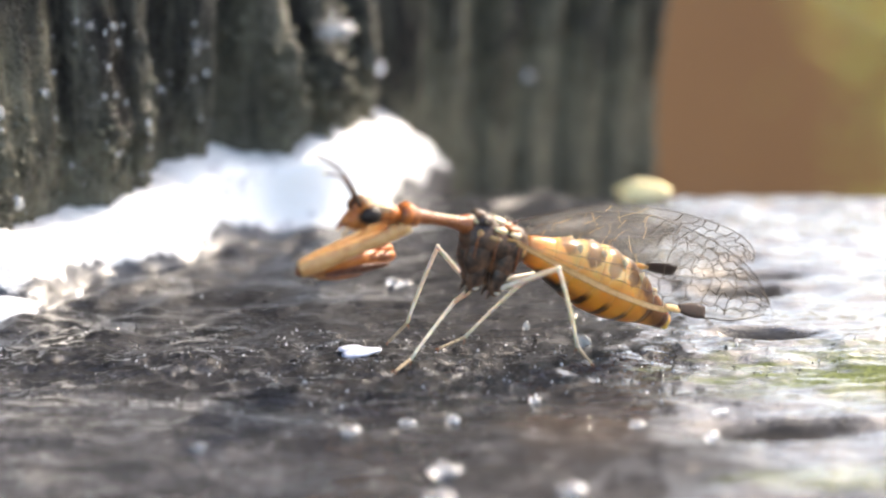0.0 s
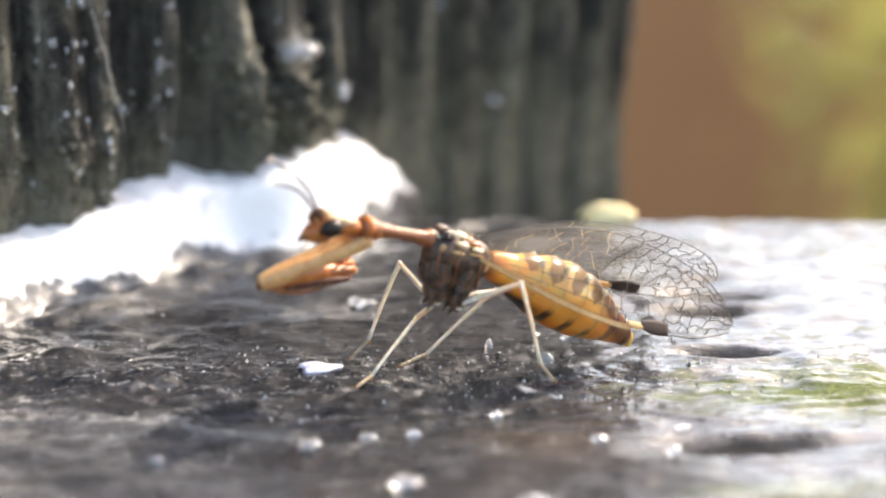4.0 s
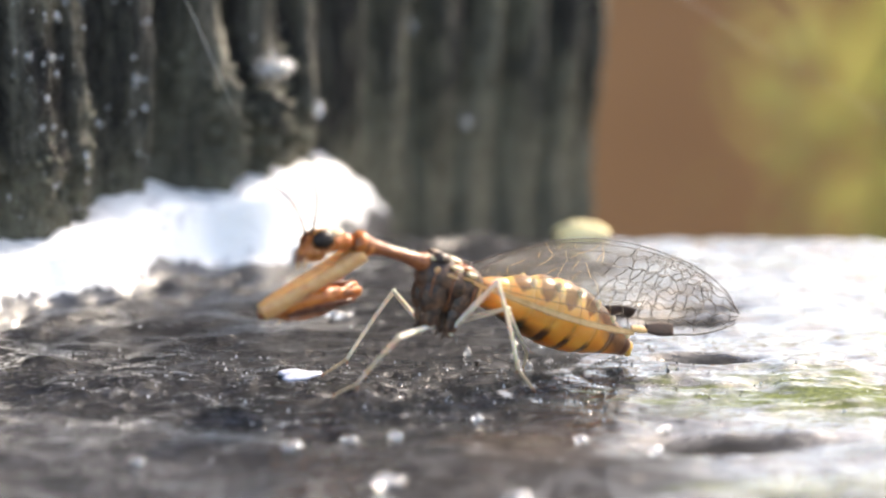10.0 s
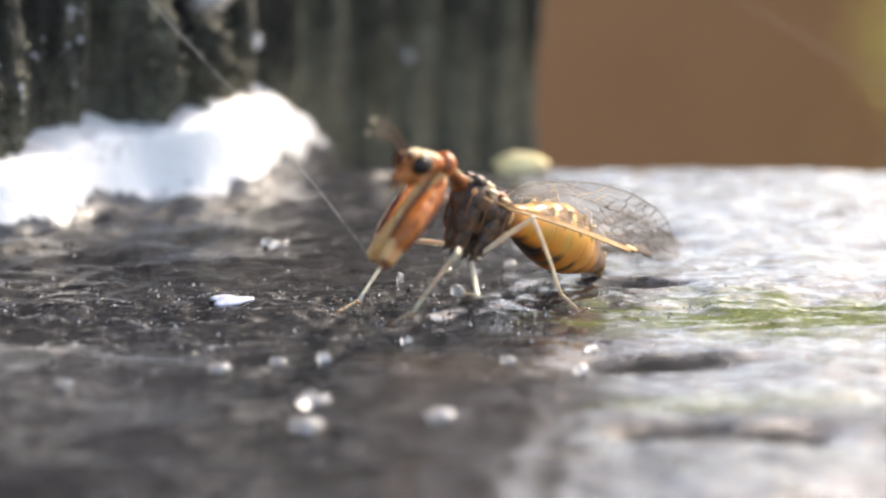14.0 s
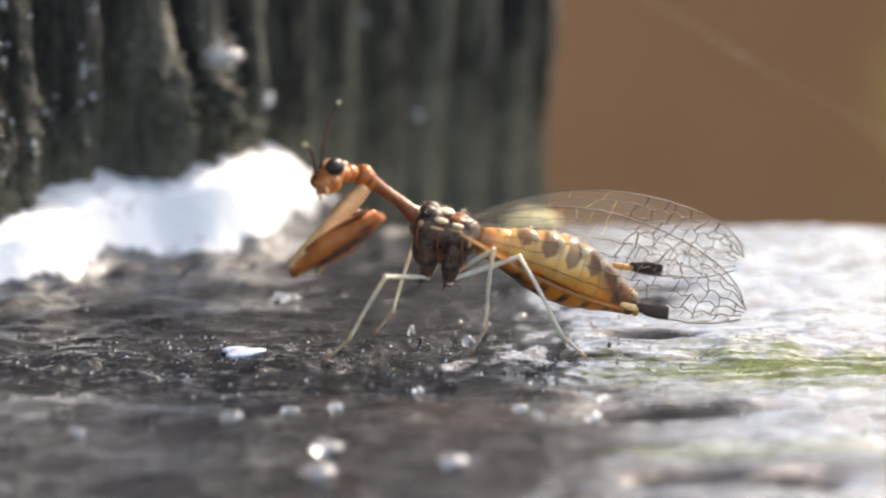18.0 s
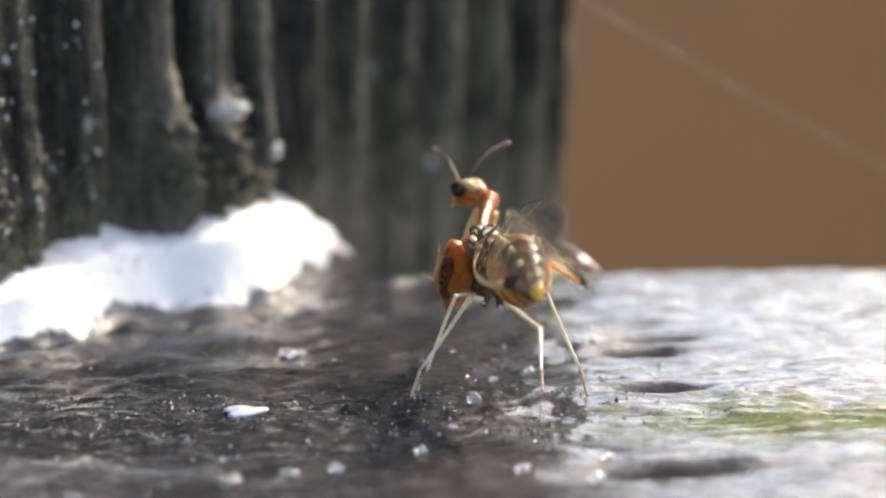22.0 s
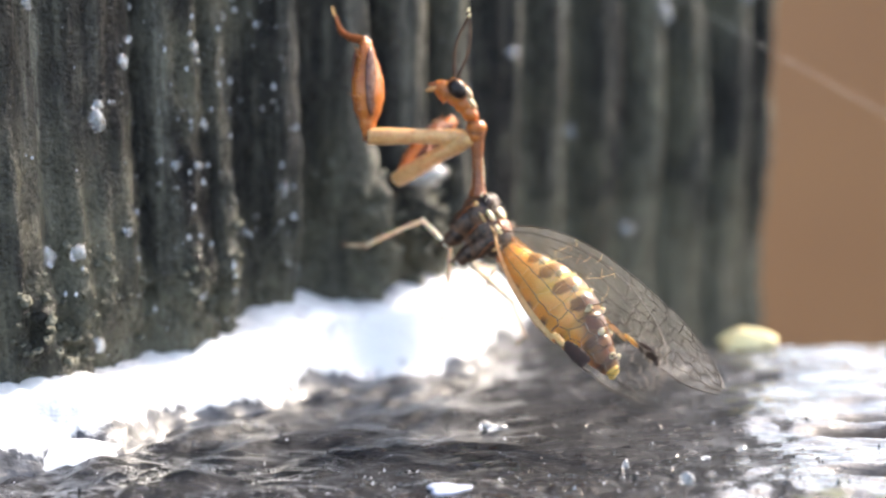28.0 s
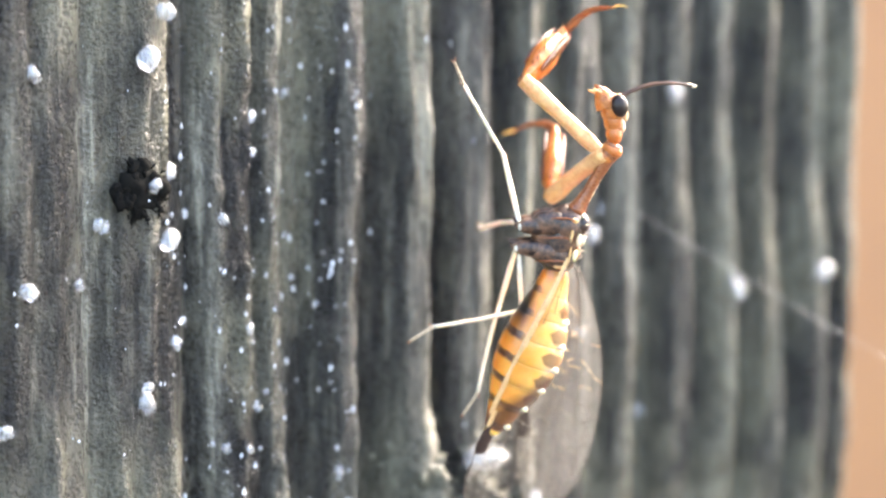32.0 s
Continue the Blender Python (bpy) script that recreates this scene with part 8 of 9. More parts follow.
    walk(JOINTS["left mid tibia"], [(t, joint(*p)) for t, *p in (
        (0, -0.41, -2.77, -4.04, 1.3, 38.3, 41.9), (7.2, -0.41, -2.77, -4.04, 1.3, 38.3, 41.9), (8, -0.27, -2.93, -3.77, 3.1, 37.7, 44.4),
        (8.25, -1.52, -1.02, -5.17, -15.2, 23.4, 15.3), (8.5, -2.01, 1.64, -4.97, -30.6, 22.2, -15.4), (8.75, 0.06, 3.55, -4.53, -47.9, 29.3, -46.3),
        (9, 2.12, 3.89, -2.72, -70.2, 49.7, -75.3), (9.5, 2.63, 3.57, -2.82, -75.2, 48.3, -81.3), (10, 3.08, 3.17, -2.90, -79.2, 46.9, -86.3),
        (10.5, 1.01, 2.97, 0.53, -57.0, 67.8, -62.3), (11, 0.96, 3.49, -0.01, -133.8, 70.0, -145.4), (11.5, 1.46, 3.20, 0.18, -129.0, 75.8, -140.5),
        (12, 1.93, 2.77, 0.36, -113.3, 80.9, -124.5), (12.5, 2.06, 2.87, 0.20, -113.4, 78.9, -124.0), (13, 2.04, 3.15, -0.09, -107.0, 75.8, -116.7),
        (13.25, 2.21, 3.48, -0.72, -99.2, 68.6, -108.7), (13.5, 2.30, 3.68, -1.35, -94.6, 62.4, -103.6), (13.75, 2.36, 3.78, -2.04, -92.1, 56.7, -100.6),
        (14, 2.34, 3.77, -2.69, -89.8, 52.0, -97.4), (14.5, 1.86, 4.03, -2.32, -85.1, 51.9, -91.3), (15, 1.35, 4.10, -1.49, -86.4, 55.9, -92.7),
        (15.5, 1.23, 4.05, -1.19, -99.1, 56.6, -108.0), (16, 0.72, 4.24, -1.70, -101.7, 51.5, -111.1), (16.5, 0.12, 4.26, -1.89, -97.0, 51.8, -105.1),
        (17, 0.06, 3.94, -0.73, -114.1, 68.4, -125.6), (17.5, 0.58, 3.24, 0.33, -43.2, 75.5, -26.6), (18, 2.05, 3.89, -1.70, -65.5, 66.2, -25.8),
        (18.5, 1.93, 3.95, -1.70, -53.9, 65.3, -37.4), (18.75, 1.84, 3.99, -1.72, -47.4, 64.2, -42.5), (19, 1.75, 4.03, -1.74, -40.2, 62.9, -46.9),
        (19.5, 2.69, 2.34, 0.16, 28.8, 71.4, 21.1), (20, 4.21, 1.04, -2.28, 85.8, 43.8, 81.7), (20.5, 4.02, 1.33, -3.29, 84.4, 42.7, 97.4),
        (21, 3.51, 1.72, -4.19, 82.1, 42.9, 110.1), (21.25, 2.85, 3.43, -2.00, 104.1, 61.8, 126.8), (21.5, 0.69, 3.69, -0.25, 85.4, 72.7, 96.9),
        (21.75, -1.06, 3.57, -0.64, 68.3, 75.4, 72.5), (22, -2.43, 2.74, -1.22, 71.6, 70.6, 70.0), (22.5, -1.99, 2.96, -0.74, 52.7, 54.3, 49.1),
        (23, -0.27, 4.23, -2.35, 51.7, 62.2, 47.7), (23.25, -0.29, 4.22, -2.03, 59.2, 69.6, 56.4), (23.5, -0.31, 4.18, -1.73, 75.1, 75.8, 73.6),
        (23.75, -0.26, 4.16, -1.57, 109.0, 78.4, 108.9), (24, -0.21, 4.13, -1.41, 143.1, 75.9, 144.5), (24.5, 0.08, 4.14, -1.26, 171.3, 81.3, 174.1),
        (25, 1.28, 3.93, -3.71, 89.5, 66.5, 89.4), (25.5, 3.58, 1.17, -4.35, 93.0, 50.2, 106.9), (26, 3.98, 0.35, -3.69, 109.1, 68.8, 114.6),
        (26.25, 3.80, 0.25, -4.07, 129.4, 59.9, 139.2), (26.5, 3.59, 0.16, -4.42, 137.8, 50.0, 151.1), (27, 3.75, -0.69, -3.75, 137.3, 54.1, 151.3),
        (27.25, 3.75, -1.14, -3.25, 139.6, 65.5, 153.9), (27.5, 3.63, -1.57, -2.55, 148.4, 79.1, 162.6), (28, 2.64, -2.32, -3.59, -50.8, 69.1, -37.3),
        (28.5, 1.78, -2.29, -4.51, -53.4, 54.3, -41.1), (29, 3.92, -1.00, -2.71, -8.2, 34.4, 15.9), (29.25, 3.74, -1.22, -3.11, -8.1, 47.8, 20.4),
        (29.5, 3.60, -1.19, -3.59, -2.7, 61.4, 27.5), (29.75, 3.84, -0.95, -3.20, -29.5, 50.4, 2.2), (30, 3.92, -0.49, -3.49, -45.9, 30.4, -13.8),
        (30.25, 3.24, -1.49, -3.95, -34.7, 64.7, -11.7), (30.5, 1.67, -1.49, -5.30, -36.5, 85.3, -22.4), (31, -0.05, -2.72, -4.25, -102.7, 56.8, -96.2),
        (31.5, 3.29, -1.93, -2.99, -89.8, 43.9, -54.3), (32, 3.85, -0.51, -3.67, -81.3, 36.8, -13.7),
    )])
    walk(JOINTS["left hind femur"], [(t, joint(*p)) for t, *p in (
        (0, -0.75, 0.55, -2.15, 3.8, -38.1, 118.6), (7.2, -0.75, 0.55, -2.15, 3.8, -38.1, 118.6), (8, -0.75, 0.55, -2.15, 7.9, -47.8, 113.8),
        (8.25, -0.75, 0.55, -2.15, 4.3, -51.6, 118.4), (8.5, -0.75, 0.55, -2.15, -0.1, -55.3, 123.6), (8.75, -0.75, 0.55, -2.15, -5.5, -58.8, 129.6),
        (9, -0.75, 0.55, -2.15, -11.9, -62.1, 136.7), (9.5, -0.75, 0.55, -2.15, 6.7, -58.8, 114.8), (10, -0.75, 0.55, -2.15, 19.7, -55.6, 99.1),
        (10.5, -0.75, 0.55, -2.15, 22.1, -54.3, 96.2), (11, -0.75, 0.55, -2.15, -5.9, -38.1, 131.9), (11.5, -0.75, 0.55, -2.15, 17.4, -45.9, 101.6),
        (12, -0.75, 0.55, -2.15, -8.7, -33.7, 139.7), (12.5, -0.75, 0.55, -2.15, -1.2, -43.4, 128.4), (13, -0.75, 0.55, -2.15, 8.7, -51.0, 115.5),
        (13.25, -0.75, 0.55, -2.15, 13.6, -49.5, 107.7), (13.5, -0.75, 0.55, -2.15, 18.0, -47.6, 100.6), (13.75, -0.75, 0.55, -2.15, 20.2, -45.4, 96.4),
        (14, -0.75, 0.55, -2.15, 22.1, -43.2, 92.6), (14.5, -0.75, 0.55, -2.15, 23.0, -51.4, 97.3), (15, -0.75, 0.55, -2.15, 12.9, -57.2, 115.8),
        (15.5, -0.75, 0.55, -2.15, -18.9, -58.3, 159.3), (16, -0.75, 0.55, -2.15, -42.0, -45.9, -166.0), (16.5, -0.75, 0.55, -2.15, -51.0, -38.9, -147.9),
        (17, -0.75, 0.55, -2.15, -39.7, -47.5, -172.9), (17.5, -0.75, 0.55, -2.15, -37.1, -41.3, -178.9), (18, -0.75, 0.55, -2.15, -33.8, -34.0, 174.4),
        (18.5, -0.75, 0.55, -2.15, -26.6, -35.4, 155.5), (18.75, -0.75, 0.55, -2.15, -26.0, -29.1, 151.3), (19, -0.75, 0.55, -2.15, -26.5, -21.8, 148.1),
        (19.5, -0.75, 0.55, -2.15, -6.0, -53.8, 117.2), (20, -0.75, 0.55, -2.15, -30.8, -29.0, 156.3), (20.5, -0.75, 0.55, -2.15, -28.9, -40.5, 151.1),
        (21, -0.75, 0.55, -2.15, -25.6, -42.8, 145.0), (21.25, -0.75, 0.55, -2.15, -28.5, -44.0, 149.8), (21.5, -0.75, 0.55, -2.15, -31.6, -45.1, 155.0),
        (21.75, -0.75, 0.55, -2.15, -28.3, -32.4, 150.3), (22, -0.75, 0.55, -2.15, -26.6, -20.5, 147.3), (22.5, -0.75, 0.55, -2.15, -26.6, -25.7, 144.5),
        (23, -0.75, 0.55, -2.15, -24.9, -29.4, 139.4), (23.25, -0.75, 0.55, -2.15, -27.6, -30.3, 147.5), (23.5, -0.75, 0.55, -2.15, -30.3, -30.9, 155.6),
        (23.75, -0.75, 0.55, -2.15, -32.7, -31.2, 163.5), (24, -0.75, 0.55, -2.15, -35.0, -31.0, 171.2), (24.5, -0.75, 0.55, -2.15, -35.4, -43.5, 168.4),
        (25, -0.75, 0.55, -2.15, -27.5, -33.2, 152.8), (25.5, -0.75, 0.55, -2.15, -20.5, -17.1, 129.7), (26, -0.75, 0.55, -2.15, -22.7, 5.4, 115.4),
        (26.25, -0.75, 0.55, -2.15, -14.2, 37.4, -171.5), (26.5, -0.75, 0.55, -2.15, 45.7, 31.2, -79.0), (27, -0.75, 0.55, -2.15, 34.8, 15.4, -84.8),
        (27.25, -0.75, 0.55, -2.15, 33.2, 14.6, -81.7), (27.5, -0.75, 0.55, -2.15, 34.5, 17.1, -75.8), (28, -0.75, 0.55, -2.15, 13.0, -4.6, -105.1),
        (28.5, -0.75, 0.55, -2.15, 7.1, 0.3, -124.0), (29, -0.75, 0.55, -2.15, 2.0, 21.7, -143.5), (29.25, -0.75, 0.55, -2.15, 1.0, -2.1, -150.2),
        (29.5, -0.75, 0.55, -2.15, 3.4, -20.7, -155.6), (29.75, -0.75, 0.55, -2.15, -2.7, -1.6, -155.9), (30, -0.75, 0.55, -2.15, -5.6, 28.7, -157.0),
        (30.25, -0.75, 0.55, -2.15, -5.9, 8.4, -170.5), (30.5, -0.75, 0.55, -2.15, -3.6, -7.3, 174.3), (31, -0.75, 0.55, -2.15, 4.0, -4.0, -155.0),
        (31.5, -0.75, 0.55, -2.15, 4.7, -15.3, -164.5), (32, -0.75, 0.55, -2.15, 3.9, -13.5, -161.6),
    )])
    walk(JOINTS["left hind tibia"], [(t, joint(*p)) for t, *p in (
        (0, -2.18, 3.18, 0.19, -3.8, 48.0, -166.3), (7.2, -2.18, 3.18, 0.19, -3.8, 48.0, -166.3), (8, -1.78, 2.89, 0.66, -3.9, 45.7, -166.6),
        (8.25, -1.87, 2.63, 0.83, -4.7, 47.0, -167.7), (8.5, -1.95, 2.35, 0.97, -5.8, 48.1, -169.0), (8.75, -2.01, 2.07, 1.10, -7.0, 49.0, -170.7),
        (9, -2.04, 1.77, 1.21, -8.5, 49.6, -172.6), (9.5, -1.58, 2.34, 1.10, -7.6, 48.2, -171.4), (10, -1.09, 2.67, 0.98, -8.6, 47.3, -172.8),
        (10.5, -0.99, 2.75, 0.94, 11.3, 40.5, -151.1), (11, -2.75, 2.78, 0.19, 33.6, 41.5, -121.0), (11.5, -1.28, 3.14, 0.58, 25.4, 23.2, -159.6),
        (12, -3.16, 2.60, -0.04, 18.6, 30.6, 166.8), (12.5, -2.46, 2.71, 0.46, 9.3, 26.8, 169.9), (13, -1.78, 2.71, 0.80, -1.7, 22.8, 172.2),
        (13.25, -1.50, 2.90, 0.74, 0.4, 24.5, 176.9), (13.5, -1.22, 3.07, 0.66, 2.4, 25.9, -178.4), (13.75, -1.04, 3.20, 0.56, 4.5, 27.5, -173.8),
        (14, -0.87, 3.32, 0.45, 6.5, 28.9, -169.2), (14.5, -1.05, 2.90, 0.82, 7.0, 29.3, -167.5), (15, -1.64, 2.41, 1.04, 11.9, 27.4, -157.6),
        (15.5, -2.62, 1.26, 1.08, 17.4, 31.3, -147.6), (16, -3.32, -0.09, 0.58, 21.4, 36.8, -141.3), (16.5, -3.26, -1.02, 0.24, 20.1, 39.9, -143.9),
        (17, -3.30, 0.23, 0.65, 11.8, 43.5, -158.6), (17.5, -3.61, 0.49, 0.36, 6.7, 45.3, -167.8), (18, -3.89, 0.86, -0.03, 1.3, 45.8, -176.4),
        (18.5, -3.57, 1.83, 0.05, 11.7, 38.1, -159.6), (18.75, -3.66, 2.15, -0.30, 14.0, 35.1, -154.0), (19, -3.74, 2.42, -0.74, 15.0, 31.2, -149.6),
        (19.5, -1.78, 2.55, 0.92, 26.8, 56.1, -133.7), (20, -3.79, 1.89, -0.31, -148.4, 70.8, 48.3), (20.5, -3.28, 1.94, 0.32, -97.0, 72.9, 102.1),
        (21, -3.04, 2.15, 0.43, -64.8, 66.0, 134.8), (21.25, -3.11, 1.93, 0.49, -82.6, 66.1, 115.4), (21.5, -3.18, 1.68, 0.54, -97.9, 63.8, 98.2),
        (21.75, -3.54, 2.14, -0.11, -110.9, 64.5, 83.3), (22, -3.75, 2.47, -0.82, -119.9, 63.0, 72.6), (22.5, -3.54, 2.54, -0.50, -100.5, 62.1, 94.8),
        (23, -3.26, 2.70, -0.29, -84.5, 57.2, 113.4), (23.25, -3.52, 2.31, -0.23, -83.1, 55.9, 115.2), (23.5, -3.72, 1.90, -0.20, -81.4, 54.0, 117.4),
        (23.75, -3.87, 1.47, -0.18, -79.5, 51.3, 119.9), (24, -3.97, 1.05, -0.19, -77.5, 48.1, 122.5), (24.5, -3.45, 1.10, 0.46, -77.6, 44.4, 122.3),
        (25, -3.58, 2.01, -0.07, -69.7, 53.4, 132.6), (25.5, -3.07, 3.35, -1.03, -82.7, 49.2, 115.0), (26, -2.37, 3.97, -2.51, -95.2, 58.0, 100.1),
        (26.25, -3.74, 0.10, -4.46, -100.6, 34.0, 65.6), (26.5, -0.13, -2.64, -4.12, -57.9, 41.4, 101.5), (27, -0.42, -3.10, -3.16, -57.2, 63.3, 117.0),
        (27.25, -0.22, -3.09, -3.11, -19.1, 69.0, 165.5), (27.5, 0.14, -2.97, -3.27, 9.9, 57.0, -158.2), (28, -1.74, -3.11, -1.84, 32.3, 51.8, -127.5),
        (28.5, -2.87, -2.60, -2.17, 43.6, 34.0, -111.4), (29, -3.59, -1.55, -3.56, 93.4, 58.7, -116.8), (29.25, -4.04, -1.34, -2.01, 95.5, 63.8, -101.9),
        (29.5, -3.99, -0.92, -0.81, 94.6, 63.7, -91.1), (29.75, -4.22, -1.00, -2.05, 137.5, 75.5, -33.9), (30, -3.82, -0.75, -3.97, -176.2, 68.0, 25.6),
        (30.25, -4.46, -0.07, -2.71, -130.5, 76.9, 75.7), (30.5, -4.50, 0.93, -1.66, -75.5, 67.9, 133.7), (31, -4.19, -1.05, -1.89, 93.2, 62.3, -49.3),
        (31.5, -4.28, -0.43, -1.15, 32.7, 75.6, -129.9), (32, -4.26, -0.62, -1.27, -0.1, 65.8, 179.6),
    )])
    walk(JOINTS["right mid femur"], [(t, joint(*p)) for t, *p in (
        (0, 0.45, -0.50, -2.30, 0.1, -6.9, -85.1), (7.2, 0.45, -0.50, -2.30, 0.1, -6.9, -85.1), (8, 0.45, -0.50, -2.30, -0.4, -13.2, -81.7),
        (8.25, 0.45, -0.50, -2.30, -0.4, -12.7, -82.3), (8.5, 0.45, -0.50, -2.30, -0.3, -12.2, -82.8), (8.75, 0.45, -0.50, -2.30, -0.4, -11.5, -83.2),
        (9, 0.45, -0.50, -2.30, -0.4, -10.8, -83.6), (9.5, 0.45, -0.50, -2.30, -0.3, -11.6, -84.9), (10, 0.45, -0.50, -2.30, 0.3, -11.0, -88.4),
        (10.5, 0.45, -0.50, -2.30, -1.7, -11.3, -78.2), (11, 0.45, -0.50, -2.30, -3.1, -10.2, -70.3), (11.5, 0.45, -0.50, -2.30, -1.6, -13.4, -78.4),
        (12, 0.45, -0.50, -2.30, 0.3, -15.5, -85.9), (12.5, 0.45, -0.50, -2.30, 6.2, -37.2, -99.4), (13, 0.45, -0.50, -2.30, -4.2, -30.4, -82.7),
        (13.25, 0.45, -0.50, -2.30, -3.6, -23.2, -84.4), (13.5, 0.45, -0.50, -2.30, -3.2, -16.7, -86.3), (13.75, 0.45, -0.50, -2.30, -3.8, -2.5, -84.3),
        (14, 0.45, -0.50, -2.30, -4.0, 10.8, -83.1), (14.5, 0.45, -0.50, -2.30, -3.1, 4.4, -81.7), (15, 0.45, -0.50, -2.30, -2.2, -2.7, -83.1),
        (15.5, 0.45, -0.50, -2.30, -1.4, -3.3, -78.7), (16, 0.45, -0.50, -2.30, -0.4, 4.3, -69.2), (16.5, 0.45, -0.50, -2.30, 1.2, 9.5, -60.9),
        (17, 0.45, -0.50, -2.30, -0.2, 5.2, -64.2), (17.5, 0.45, -0.50, -2.30, -1.5, -13.3, -70.4), (18, 0.45, -0.50, -2.30, -3.0, -11.2, -69.1),
        (18.5, 0.45, -0.50, -2.30, 21.4, -28.4, -138.5), (18.75, 0.45, -0.50, -2.30, 49.9, -8.9, 167.0), (19, 0.45, -0.50, -2.30, 70.6, -11.8, 108.0),
        (19.5, 0.45, -0.50, -2.30, 66.2, -17.2, 116.3), (20, 0.45, -0.50, -2.30, 62.6, 2.1, 139.0), (20.5, 0.45, -0.50, -2.30, 60.4, -9.2, 155.9),
        (21, 0.45, -0.50, -2.30, 51.4, -7.8, -169.4), (21.25, 0.45, -0.50, -2.30, 42.2, -29.1, -138.0), (21.5, 0.45, -0.50, -2.30, 20.4, -38.2, -96.2),
        (21.75, 0.45, -0.50, -2.30, 19.8, 2.6, -92.5), (22, 0.45, -0.50, -2.30, 23.7, 38.9, -82.7), (22.5, 0.45, -0.50, -2.30, 32.0, 33.5, -69.2),
        (23, 0.45, -0.50, -2.30, 31.6, 30.5, -69.9), (23.25, 0.45, -0.50, -2.30, 28.0, -3.3, -80.5), (23.5, 0.45, -0.50, -2.30, 26.9, -42.5, -82.8),
        (23.75, 0.45, -0.50, -2.30, 50.0, -23.1, -128.3), (24, 0.45, -0.50, -2.30, 55.3, -0.6, -162.7), (24.5, 0.45, -0.50, -2.30, 55.5, -11.7, -168.9),
        (25, 0.45, -0.50, -2.30, 55.3, -15.6, -167.7), (25.5, 0.45, -0.50, -2.30, 47.2, -20.3, -146.0), (26, 0.45, -0.50, -2.30, 48.6, 20.8, -93.0),
        (26.25, 0.45, -0.50, -2.30, 57.1, 28.6, -81.7), (26.5, 0.45, -0.50, -2.30, 65.7, 38.8, -73.1), (27, 0.45, -0.50, -2.30, 55.8, 38.9, -87.1),
        (27.25, 0.45, -0.50, -2.30, 49.5, 38.0, -96.5), (27.5, 0.45, -0.50, -2.30, 44.9, 36.9, -103.4), (28, 0.45, -0.50, -2.30, 36.0, 37.8, -117.2),
        (28.5, 0.45, -0.50, -2.30, 34.7, 31.6, -119.5), (29, 0.45, -0.50, -2.30, 40.2, 31.4, -107.0), (29.25, 0.45, -0.50, -2.30, 54.6, 29.5, -78.8),
        (29.5, 0.45, -0.50, -2.30, 61.2, -1.7, -76.6), (29.75, 0.45, -0.50, -2.30, 62.5, 27.5, -59.0), (30, 0.45, -0.50, -2.30, 55.1, 12.0, -76.3),
        (30.25, 0.45, -0.50, -2.30, 57.3, 5.1, -59.3), (30.5, 0.45, -0.50, -2.30, 56.8, 15.1, -57.6), (31, 0.45, -0.50, -2.30, 56.2, -11.1, -53.4),
        (31.5, 0.45, -0.50, -2.30, 59.6, -14.9, -80.2), (32, 0.45, -0.50, -2.30, 58.6, 4.1, -102.2),
    )])
